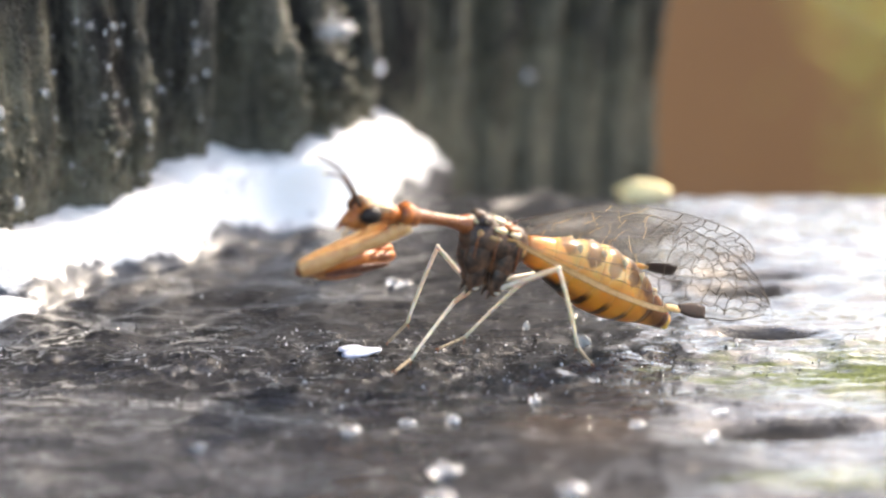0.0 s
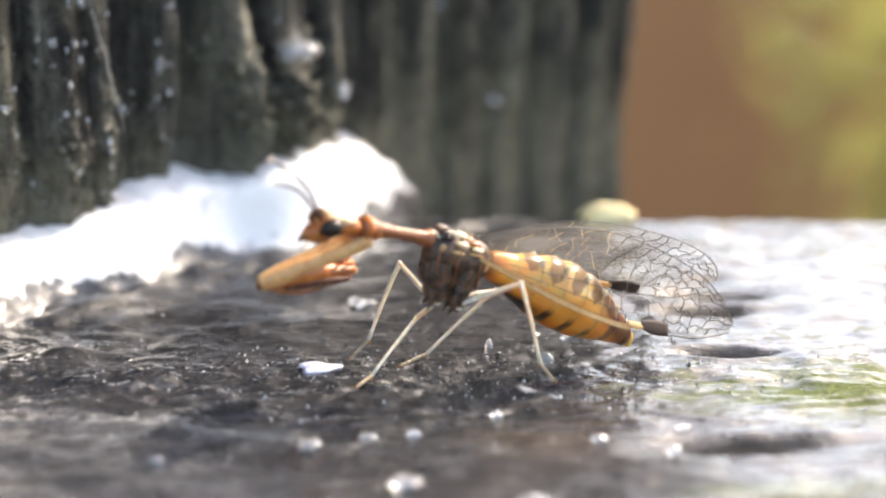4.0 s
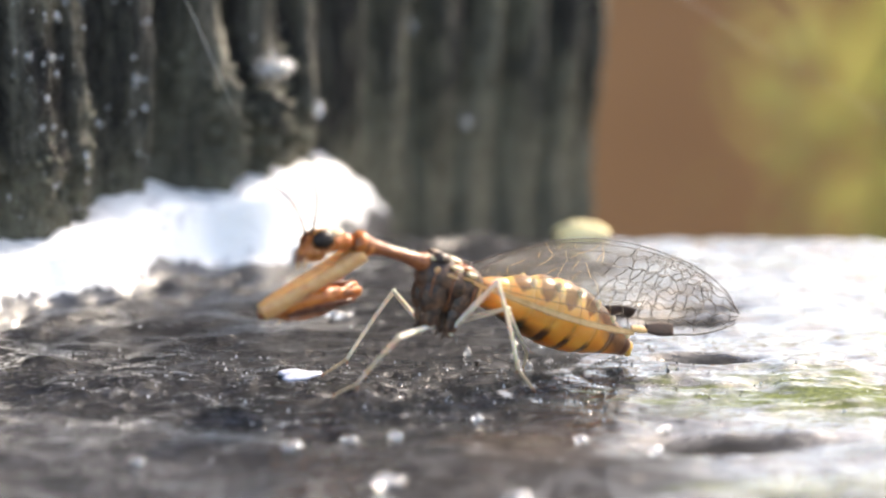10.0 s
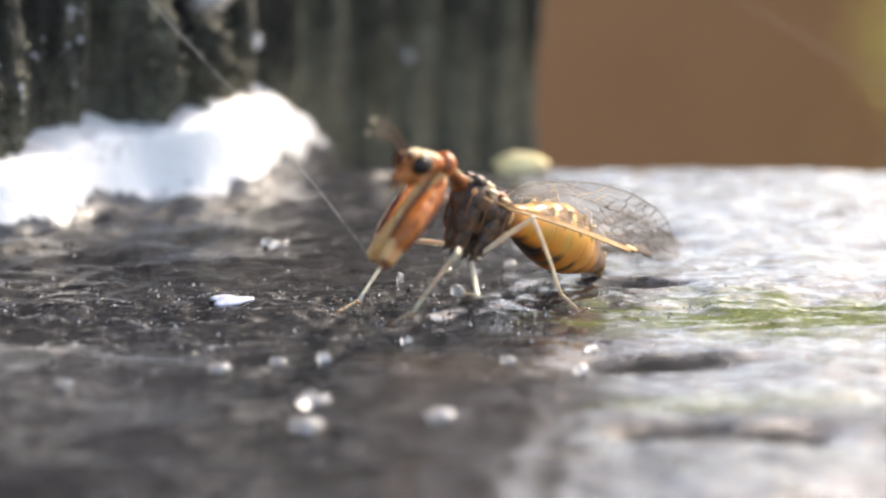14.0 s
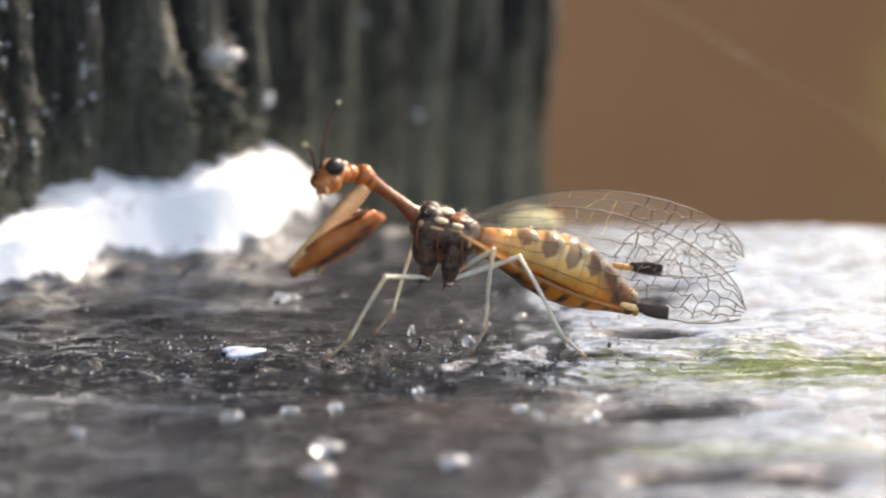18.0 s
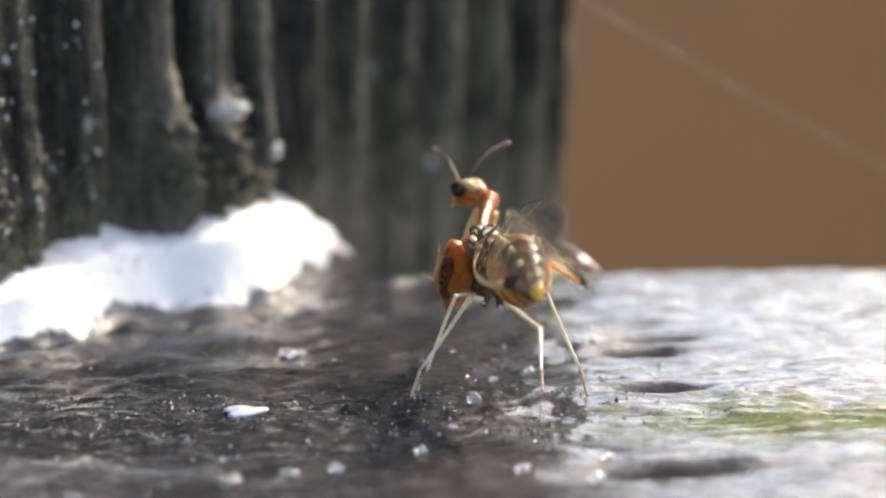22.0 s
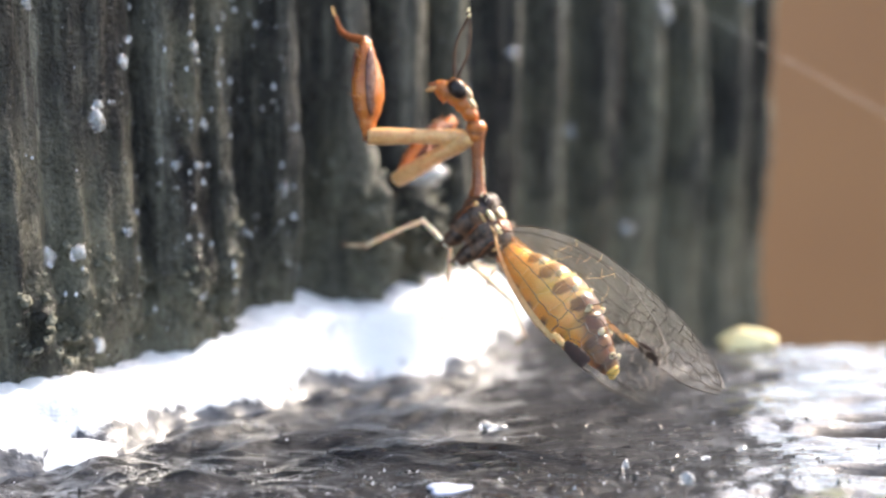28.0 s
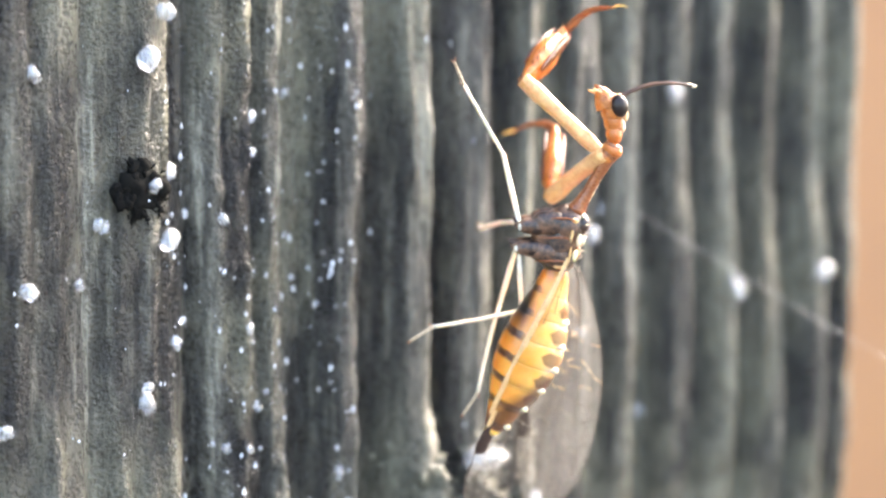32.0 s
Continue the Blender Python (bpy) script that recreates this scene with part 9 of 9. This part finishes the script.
    walk(JOINTS["right mid tibia"], [(t, joint(*p)) for t, *p in (
        (0, 0.77, -4.26, -1.84, 24.6, 80.3, 10.4), (7.2, 0.77, -4.26, -1.84, 24.6, 80.3, 10.4), (8, 0.98, -4.16, -1.43, 44.9, 78.2, 30.7),
        (8.25, 0.95, -4.17, -1.46, 41.5, 76.3, 27.2), (8.5, 0.91, -4.18, -1.49, 38.9, 74.3, 24.5), (8.75, 0.89, -4.20, -1.54, 37.5, 72.2, 22.9),
        (9, 0.86, -4.21, -1.59, 36.4, 70.1, 21.6), (9.5, 0.78, -4.21, -1.54, 31.2, 69.2, 16.1), (10, 0.55, -4.23, -1.57, 25.8, 66.2, 10.3),
        (10.5, 1.21, -4.15, -1.55, 18.6, 64.9, 3.2), (11, 1.71, -4.02, -1.63, 13.6, 60.9, -1.7), (11.5, 1.20, -4.12, -1.42, 3.1, 52.5, -13.5),
        (12, 0.71, -4.15, -1.28, -4.1, 43.1, -22.8), (12.5, -0.05, -3.49, 0.00, 7.3, 51.2, -9.5), (13, 0.87, -3.75, -0.38, 77.7, 74.8, 64.7),
        (13.25, 0.79, -3.98, -0.80, 63.2, 68.4, 49.1), (13.5, 0.68, -4.13, -1.21, 54.5, 61.5, 39.3), (13.75, 0.83, -4.28, -2.13, 54.6, 59.1, 39.8),
        (14, 0.90, -4.21, -3.01, 51.0, 58.0, 35.9), (14.5, 1.00, -4.25, -2.59, 49.4, 56.3, 34.2), (15, 0.91, -4.27, -2.12, 45.3, 52.4, 29.2),
        (15.5, 1.19, -4.22, -2.08, 42.4, 54.7, 26.1), (16, 1.80, -4.04, -2.58, 39.9, 61.6, 23.4), (16.5, 2.27, -3.78, -2.93, 36.5, 66.2, 19.7),
        (17, 2.10, -3.91, -2.64, 56.7, 59.8, 41.5), (17.5, 1.69, -3.98, -1.42, 57.8, 62.3, 41.4), (18, 1.78, -3.98, -1.56, 75.3, 71.9, 60.3),
        (18.5, -2.05, -2.72, -0.49, 35.0, 56.0, 18.9), (18.75, -3.21, 0.34, -1.71, -11.2, 48.8, -29.4), (19, -0.70, 3.04, -1.52, -71.6, 46.6, -98.8),
        (19.5, -1.16, 2.76, -1.18, -59.6, 48.1, -82.9), (20, -2.42, 1.99, -2.44, -32.6, 51.1, -48.5), (20.5, -2.97, 1.03, -1.69, -42.2, 38.3, -60.1),
        (21, -3.25, -1.19, -1.78, -49.4, 46.2, -69.4), (21.25, -2.02, -2.72, -0.45, -76.8, 75.4, -101.4), (21.5, 0.13, -3.47, 0.05, -161.3, 60.3, 169.1),
        (21.75, 0.28, -4.29, -2.47, -173.4, 35.2, 152.0), (22, 0.82, -3.43, -4.69, -168.4, 14.3, 160.1), (22.5, 1.58, -3.46, -4.40, -167.9, 5.4, 163.3),
        (23, 1.58, -3.57, -4.23, -167.6, 15.0, 165.3), (23.25, 1.08, -4.24, -2.08, -169.8, 36.8, 160.4), (23.5, 0.80, -3.28, 0.27, -150.5, 60.7, -176.6),
        (23.75, -1.72, -3.24, -0.81, -62.3, 78.3, -85.7), (24, -3.18, -1.63, -2.26, -39.6, 48.1, -59.6), (24.5, -3.20, -1.22, -1.53, -53.0, 59.0, -75.3),
        (25, -3.13, -1.28, -1.28, -84.2, 60.8, -110.7), (25.5, -2.51, -2.49, -0.98, 99.0, 71.8, 69.4), (26, 0.27, -4.05, -3.65, 81.4, 66.7, 46.7),
        (26.25, 0.93, -3.80, -4.12, -10.8, 68.7, -40.3), (26.5, 1.31, -3.34, -4.68, -49.2, 39.2, -73.8), (27, 0.60, -3.45, -4.68, -52.5, 40.4, -78.3),
        (27.25, 0.11, -3.48, -4.64, -56.1, 41.2, -83.5), (27.5, -0.25, -3.46, -4.58, -60.8, 41.0, -90.6), (28, -0.92, -3.17, -4.63, -70.3, 34.6, -105.3),
        (28.5, -1.14, -3.32, -4.29, -76.6, 31.6, -116.0), (29, -0.50, -3.60, -4.28, -73.3, 35.7, -110.5), (29.25, 1.09, -3.74, -4.17, -61.0, 20.1, -89.1),
        (29.5, 1.33, -4.20, -2.19, -50.9, 21.6, -57.1), (29.75, 2.19, -3.39, -4.05, -57.4, 1.9, -77.5), (30, 1.33, -4.11, -3.09, -59.9, 12.6, -76.1),
        (30.25, 2.38, -3.75, -2.64, -57.7, 16.2, -75.0), (30.5, 2.42, -3.60, -3.29, -51.6, 6.2, -64.1), (31, 2.67, -3.50, -1.57, -52.8, -6.8, -93.6),
        (31.5, 1.07, -4.12, -1.32, -53.5, 13.3, -110.2), (32, -0.35, -4.20, -2.57, -53.1, 7.1, -104.4),
    )])
    walk(JOINTS["right hind femur"], [(t, joint(*p)) for t, *p in (
        (0, -0.75, -0.55, -2.15, 0.2, -7.3, -148.5), (7.2, -0.75, -0.55, -2.15, 0.2, -7.3, -148.5), (8, -0.75, -0.55, -2.15, 4.6, -47.2, -152.6),
        (8.25, -0.75, -0.55, -2.15, 31.5, -63.7, 175.5), (8.5, -0.75, -0.55, -2.15, 148.1, -53.6, 49.0), (8.75, -0.75, -0.55, -2.15, 105.7, -46.8, 99.2),
        (9, -0.75, -0.55, -2.15, 96.0, -29.4, 112.4), (9.5, -0.75, -0.55, -2.15, 94.2, -33.1, 111.3), (10, -0.75, -0.55, -2.15, 86.8, -32.3, 120.2),
        (10.5, -0.75, -0.55, -2.15, 87.5, -32.0, 123.3), (11, -0.75, -0.55, -2.15, 87.7, -31.7, 126.9), (11.5, -0.75, -0.55, -2.15, -109.6, -74.1, -26.4),
        (12, -0.75, -0.55, -2.15, -14.5, -37.0, -122.9), (12.5, -0.75, -0.55, -2.15, -21.3, -41.7, -111.0), (13, -0.75, -0.55, -2.15, -30.1, -41.5, -97.8),
        (13.25, -0.75, -0.55, -2.15, -73.4, -78.5, -58.5), (13.5, -0.75, -0.55, -2.15, 160.1, -35.2, 62.1), (13.75, -0.75, -0.55, -2.15, 120.3, -7.9, 103.1),
        (14, -0.75, -0.55, -2.15, 119.0, 29.8, 81.9), (14.5, -0.75, -0.55, -2.15, 126.0, 30.8, 91.5), (15, -0.75, -0.55, -2.15, 145.5, 28.5, 120.9),
        (15.5, -0.75, -0.55, -2.15, 165.0, -2.9, 162.5), (16, -0.75, -0.55, -2.15, 160.7, -26.0, -155.5), (16.5, -0.75, -0.55, -2.15, 153.1, -27.7, -134.4),
        (17, -0.75, -0.55, -2.15, 166.8, -41.1, -170.2), (17.5, -0.75, -0.55, -2.15, -175.2, -46.6, 156.7), (18, -0.75, -0.55, -2.15, -160.9, -39.4, 129.9),
        (18.5, -0.75, -0.55, -2.15, -144.0, -48.2, 109.1), (18.75, -0.75, -0.55, -2.15, -166.5, -40.3, 142.0), (19, -0.75, -0.55, -2.15, -177.9, -30.6, 162.8),
        (19.5, -0.75, -0.55, -2.15, 149.3, -32.0, -139.7), (20, -0.75, -0.55, -2.15, 156.2, 28.0, -123.7), (20.5, -0.75, -0.55, -2.15, 155.6, 13.9, -128.3),
        (21, -0.75, -0.55, -2.15, 156.4, -0.4, -130.8), (21.25, -0.75, -0.55, -2.15, 155.1, -16.4, -131.8), (21.5, -0.75, -0.55, -2.15, 155.9, -29.0, -137.0),
        (21.75, -0.75, -0.55, -2.15, 162.2, -32.0, -151.1), (22, -0.75, -0.55, -2.15, 169.0, -28.8, -166.0), (22.5, -0.75, -0.55, -2.15, 167.5, -31.1, -160.3),
        (23, -0.75, -0.55, -2.15, 165.2, -26.1, -153.7), (23.25, -0.75, -0.55, -2.15, 160.2, -27.6, -139.7), (23.5, -0.75, -0.55, -2.15, 156.8, -26.7, -127.3),
        (23.75, -0.75, -0.55, -2.15, 158.5, -17.4, -125.3), (24, -0.75, -0.55, -2.15, 160.5, -7.4, -124.1), (24.5, -0.75, -0.55, -2.15, 164.4, 1.5, -117.4),
        (25, -0.75, -0.55, -2.15, 161.9, -9.4, -142.0), (25.5, -0.75, -0.55, -2.15, 161.7, 19.8, -154.7), (26, -0.75, -0.55, -2.15, 159.9, 17.7, -172.5),
        (26.25, -0.75, -0.55, -2.15, 151.9, 11.3, -168.1), (26.5, -0.75, -0.55, -2.15, 143.1, 7.0, -164.9), (27, -0.75, -0.55, -2.15, 150.7, -2.5, -148.8),
        (27.25, -0.75, -0.55, -2.15, 153.8, -12.9, -145.6), (27.5, -0.75, -0.55, -2.15, 157.6, -9.9, -159.3), (28, -0.75, -0.55, -2.15, 162.8, -4.6, -147.4),
        (28.5, -0.75, -0.55, -2.15, 165.9, -3.6, -135.3), (29, -0.75, -0.55, -2.15, 167.9, 11.9, -123.6), (29.25, -0.75, -0.55, -2.15, 167.1, 11.4, -131.5),
        (29.5, -0.75, -0.55, -2.15, 166.4, 11.8, -138.4), (29.75, -0.75, -0.55, -2.15, 165.3, 9.8, -146.5), (30, -0.75, -0.55, -2.15, 164.1, 7.7, -153.3),
        (30.25, -0.75, -0.55, -2.15, 164.0, 2.3, -153.1), (30.5, -0.75, -0.55, -2.15, 166.4, -9.2, -140.5), (31, -0.75, -0.55, -2.15, 169.3, -4.4, -125.5),
        (31.5, -0.75, -0.55, -2.15, 172.6, -3.6, -140.1), (32, -0.75, -0.55, -2.15, 175.0, 3.4, -165.3),
    )])
    walk(JOINTS["right hind tibia"], [(t, joint(*p)) for t, *p in (
        (0, -3.96, -2.52, -1.67, -1.2, 52.5, 3.8), (7.2, -3.96, -2.52, -1.67, -1.2, 52.5, 3.8), (8, -3.04, -1.74, 0.64, -14.0, 78.0, -9.0),
        (8.25, -2.43, -0.42, 1.26, -103.1, 78.1, -98.8), (8.5, 0.73, 1.15, 0.91, -149.5, 39.6, -150.3), (8.75, -1.17, 2.02, 0.62, -143.0, 39.3, -140.5),
        (9, -2.01, 2.51, -0.29, -144.1, 30.5, -141.9), (9.5, -1.91, 2.41, -0.07, -143.7, 26.8, -140.5), (10, -2.37, 2.23, -0.12, -142.9, 27.6, -138.6),
        (10.5, -2.52, 2.14, -0.13, -138.1, 32.2, -129.4), (11, -2.69, 2.04, -0.15, -132.9, 36.8, -119.4), (11.5, 0.18, -1.01, 1.51, -178.8, 46.1, 169.9),
        (12, -2.40, -3.10, 0.14, 127.1, 43.0, 97.9), (12.5, -1.77, -3.20, 0.38, 131.3, 43.5, 103.6), (13, -1.14, -3.37, 0.37, 135.3, 42.5, 109.3),
        (13.25, -0.35, -1.19, 1.57, 169.2, 65.0, 148.6), (13.5, 0.71, 2.19, 0.04, -121.7, 39.6, -136.4), (13.75, -1.61, 3.12, -1.63, -97.5, 23.0, -105.1),
        (14, -0.29, 2.71, -4.04, -101.3, 0.6, -116.8), (14.5, -0.84, 2.71, -4.10, -100.5, -2.0, -109.3), (15, -2.46, 2.32, -3.97, -100.1, -2.3, -91.2),
        (15.5, -4.37, 0.59, -1.96, -94.5, 21.1, -68.3), (16, -3.86, -1.97, -0.48, -89.3, 49.0, -60.4), (16.5, -3.11, -2.95, -0.38, -90.0, 59.2, -61.5),
        (17, -3.57, -1.04, 0.35, -85.1, 65.4, -56.4), (17.5, -3.15, 0.48, 0.61, -95.8, 68.6, -69.0), (18, -2.63, 1.70, 0.26, -116.4, 73.5, -90.8),
        (18.5, -1.58, 1.85, 0.68, -155.1, 41.7, -137.2), (18.75, -3.03, 1.23, 0.31, -154.7, 42.0, -138.8), (19, -3.88, 0.42, -0.22, -158.5, 37.8, -147.7),
        (19.5, -3.21, -2.63, -0.14, 173.9, 48.4, 167.2), (20, -2.61, -3.34, -3.93, 172.1, 22.2, 159.8), (20.5, -3.03, -3.45, -3.07, 172.2, 15.2, 160.6),
        (21, -3.23, -3.43, -2.13, 172.7, 10.0, 162.6), (21.25, -3.18, -3.27, -1.07, 175.1, 27.1, 168.4), (21.5, -3.18, -2.81, -0.31, -178.5, 43.5, 178.6),
        (21.75, -3.57, -2.10, -0.13, -165.2, 55.5, -163.9), (22, -3.98, -1.35, -0.32, -142.0, 62.6, -135.8), (22.5, -3.82, -1.64, -0.19, -163.9, 52.1, -162.6),
        (23, -3.81, -2.06, -0.48, -175.5, 36.9, -179.2), (23.25, -3.32, -2.73, -0.39, -176.4, 31.0, 178.3), (23.5, -2.81, -3.25, -0.44, -176.3, 23.8, 177.5),
        (23.75, -2.84, -3.51, -1.01, -175.2, 20.5, 179.5), (24, -2.86, -3.67, -1.66, -174.1, 16.3, -177.6), (24.5, -2.50, -3.92, -2.25, -173.4, 12.8, 173.0),
        (25, -3.70, -2.86, -1.53, -172.4, 12.2, -178.7), (25.5, -3.98, -2.08, -3.44, -170.6, 14.9, 138.1), (26, -4.34, -1.02, -3.31, -172.1, 36.8, 135.7),
        (26.25, -4.40, -1.32, -2.90, -163.3, 30.9, 151.4), (26.5, -4.39, -1.53, -2.61, -156.1, 22.8, 166.2), (27, -4.00, -2.52, -1.99, -157.0, 28.5, 178.1),
        (27.25, -3.81, -2.64, -1.30, -152.0, 36.2, -161.0), (27.5, -4.25, -1.87, -1.50, -140.8, 33.0, -126.6), (28, -3.94, -2.59, -1.85, -140.3, 25.6, -108.2),
        (28.5, -3.45, -3.22, -1.91, -145.3, 20.7, -108.9), (29, -2.81, -3.65, -2.94, -140.9, 37.2, -97.7), (29.25, -3.22, -3.34, -2.90, -139.4, 34.9, -93.9),
        (29.5, -3.53, -3.02, -2.93, -138.8, 31.7, -91.5), (29.75, -3.87, -2.62, -2.79, -139.7, 26.0, -91.8), (30, -4.11, -2.24, -2.66, -141.0, 20.4, -92.9),
        (30.25, -4.14, -2.27, -2.30, -141.1, 27.5, -102.9), (30.5, -3.64, -2.94, -1.55, -147.2, 35.2, -123.0), (31, -2.95, -3.63, -1.86, -160.0, 13.9, -159.3),
        (31.5, -3.66, -2.98, -1.91, -156.2, 12.6, 176.0), (32, -4.42, -1.52, -2.37, -149.4, 9.3, 167.9),
    )])
    walk(JOINTS["left antenna"], [(t, joint(*p)) for t, *p in (
        (0, 2.30, 0.24, 0.66, 17.7, -43.3, -3.3), (1, 2.30, 0.24, 0.66, 15.4, -39.9, -17.6), (2, 2.30, 0.24, 0.66, 14.6, -37.1, -18.0),
        (3, 2.30, 0.24, 0.66, 16.2, -44.8, -22.3), (6, 2.30, 0.24, 0.66, 15.8, -38.0, -9.5), (7, 2.30, 0.24, 0.66, 20.4, -50.3, -4.7),
        (8, 2.30, 0.24, 0.66, -7.4, -55.8, 68.1), (9, 2.30, 0.24, 0.66, -62.6, -64.1, 60.0), (10, 2.30, 0.24, 0.66, -70.2, -55.9, 66.5),
        (11, 2.30, 0.24, 0.66, 40.6, -72.3, -39.2), (12, 2.30, 0.24, 0.66, -163.1, -89.6, 163.1), (13, 2.30, 0.24, 0.66, 4.5, -35.9, 1.4),
        (14, 2.30, 0.24, 0.66, 0.3, -38.3, 13.0), (17, 2.30, 0.24, 0.66, -13.6, -25.9, 76.1), (18, 2.30, 0.24, 0.66, -18.1, -23.0, 81.2),
        (18.5, 2.30, 0.24, 0.66, -32.2, -35.0, 50.2), (19, 2.30, 0.24, 0.66, -37.7, -51.8, 16.1), (20, 2.30, 0.24, 0.66, 3.3, -31.5, -20.1),
        (21, 2.30, 0.24, 0.66, 20.6, -57.7, -56.6), (22, 2.30, 0.24, 0.66, 0.7, -21.3, -16.4), (23, 2.30, 0.24, 0.66, 0.3, -18.1, -10.4),
        (24, 2.30, 0.24, 0.66, 2.1, -4.2, -3.8), (25, 2.30, 0.24, 0.66, 9.8, -38.2, -36.2), (26, 2.30, 0.24, 0.66, -25.6, -40.8, -42.9),
        (26.5, 2.30, 0.24, 0.66, -77.1, -53.7, -4.7), (27.5, 2.30, 0.24, 0.66, -60.0, -49.1, 14.8), (28.5, 2.30, 0.24, 0.66, -42.4, -48.5, 34.3),
        (28.75, 2.30, 0.24, 0.66, -85.1, -35.7, 17.4), (29, 2.30, 0.24, 0.66, -126.6, -34.7, -4.4), (29.5, 2.30, 0.24, 0.66, -128.8, -62.5, -23.5),
        (30, 2.30, 0.24, 0.66, -44.3, -82.1, -126.9), (30.5, 2.30, 0.24, 0.66, 89.8, -55.7, 93.5), (31, 2.30, 0.24, 0.66, 90.7, -15.5, 85.6),
        (32, 2.30, 0.24, 0.66, 82.0, -59.3, 97.2),
    )])
    walk(JOINTS["right antenna"], [(t, joint(*p)) for t, *p in (
        (0, 2.30, -0.24, 0.66, 15.1, -35.6, 28.2), (1, 2.30, -0.24, 0.66, 15.0, -31.3, 18.4), (2, 2.30, -0.24, 0.66, 15.5, -33.6, 16.1),
        (3, 2.30, -0.24, 0.66, 15.4, -33.6, 18.5), (6, 2.30, -0.24, 0.66, 14.8, -29.2, 15.9), (7, 2.30, -0.24, 0.66, 14.6, -28.3, 17.7),
        (8, 2.30, -0.24, 0.66, -10.8, -34.9, 4.8), (9, 2.30, -0.24, 0.66, -19.1, -63.2, 15.0), (10, 2.30, -0.24, 0.66, -19.2, -42.7, 32.7),
        (11, 2.30, -0.24, 0.66, -10.0, -52.3, 0.5), (12, 2.30, -0.24, 0.66, -10.2, -25.7, 51.9), (13, 2.30, -0.24, 0.66, 4.2, -28.1, 9.0),
        (14, 2.30, -0.24, 0.66, -0.1, -28.4, 18.7), (17, 2.30, -0.24, 0.66, -25.5, -15.2, 43.6), (18, 2.30, -0.24, 0.66, -33.4, -6.1, 45.1),
        (18.5, 2.30, -0.24, 0.66, -35.7, -46.6, 5.1), (19, 2.30, -0.24, 0.66, 33.8, -64.9, -96.4), (20, 2.30, -0.24, 0.66, 8.9, -19.6, -53.6),
        (21, 2.30, -0.24, 0.66, 27.4, -46.9, -98.4), (22, 2.30, -0.24, 0.66, 2.8, -26.9, -84.0), (23, 2.30, -0.24, 0.66, 8.6, -37.4, -84.1),
        (24, 2.30, -0.24, 0.66, 3.3, -31.9, -130.8), (24.5, 2.30, -0.24, 0.66, 9.5, -35.9, -87.9), (25, 2.30, -0.24, 0.66, 10.6, -42.4, -42.3),
        (26, 2.30, -0.24, 0.66, -44.0, -63.8, 40.9), (26.5, 2.30, -0.24, 0.66, -97.1, -51.8, 24.9), (27.17, 2.30, -0.24, 0.66, -165.8, -54.7, 39.4),
        (27.83, 2.30, -0.24, 0.66, 129.4, -48.0, 49.1), (28.5, 2.30, -0.24, 0.66, 75.0, -39.3, 45.3), (28.67, 2.30, -0.24, 0.66, 133.0, -50.2, 26.3),
        (28.83, 2.30, -0.24, 0.66, -164.9, -43.8, 2.6), (29, 2.30, -0.24, 0.66, -117.3, -27.0, -2.5), (29.5, 2.30, -0.24, 0.66, -148.9, -68.1, 2.4),
        (30, 2.30, -0.24, 0.66, 66.7, -64.3, 123.5), (31, 2.30, -0.24, 0.66, 100.2, -38.0, 74.1), (32, 2.30, -0.24, 0.66, 84.9, -59.4, 93.9),
    )])
    walk(DRIFTING, [(t, joint(*p)) for t, *p in (
        (0, -4.32, -3.50, 20.04, -0.0, -12.5, 0.0), (1, -6.75, -3.50, 16.89, -0.0, -4.8, 0.0), (3, -13.43, -3.50, 12.02, -0.0, -7.8, 0.0),
        (7, -9.90, -3.50, 16.55, -0.0, -44.7, 0.0), (8.5, -8.40, -3.50, 16.12, -0.0, -26.7, 0.0), (10, -7.15, -3.50, 14.15, -0.0, -25.1, 0.0),
        (11, -11.48, -3.50, 8.15, -0.0, -31.0, 0.0), (12, -5.53, -3.50, 5.01, -0.0, -32.8, 0.0), (13, -0.22, -3.50, 2.95, -0.0, -35.7, 0.0),
        (14, 2.91, -3.50, 2.90, -0.0, -39.0, 0.0), (15.5, 1.40, -3.50, 12.75, -0.0, -41.4, 0.0), (17, -4.14, -3.50, 20.29, -0.0, -37.9, 0.0),
        (20, -48.00, -3.50, 62.00, 0.0, -37.9, 0.0), (32, -48.00, -3.50, 64.00, 0.0, -37.9, 0.0),
    )])
    walk(BUSH, [(t, joint(x, 0, 0, 0, 0, 0)) for t, x in ((0, 126), (3, 116), (6, 122), (9, 124), (12, 148), (14, 182), (17, 184), (20, 206), (32, 222))])


motions()
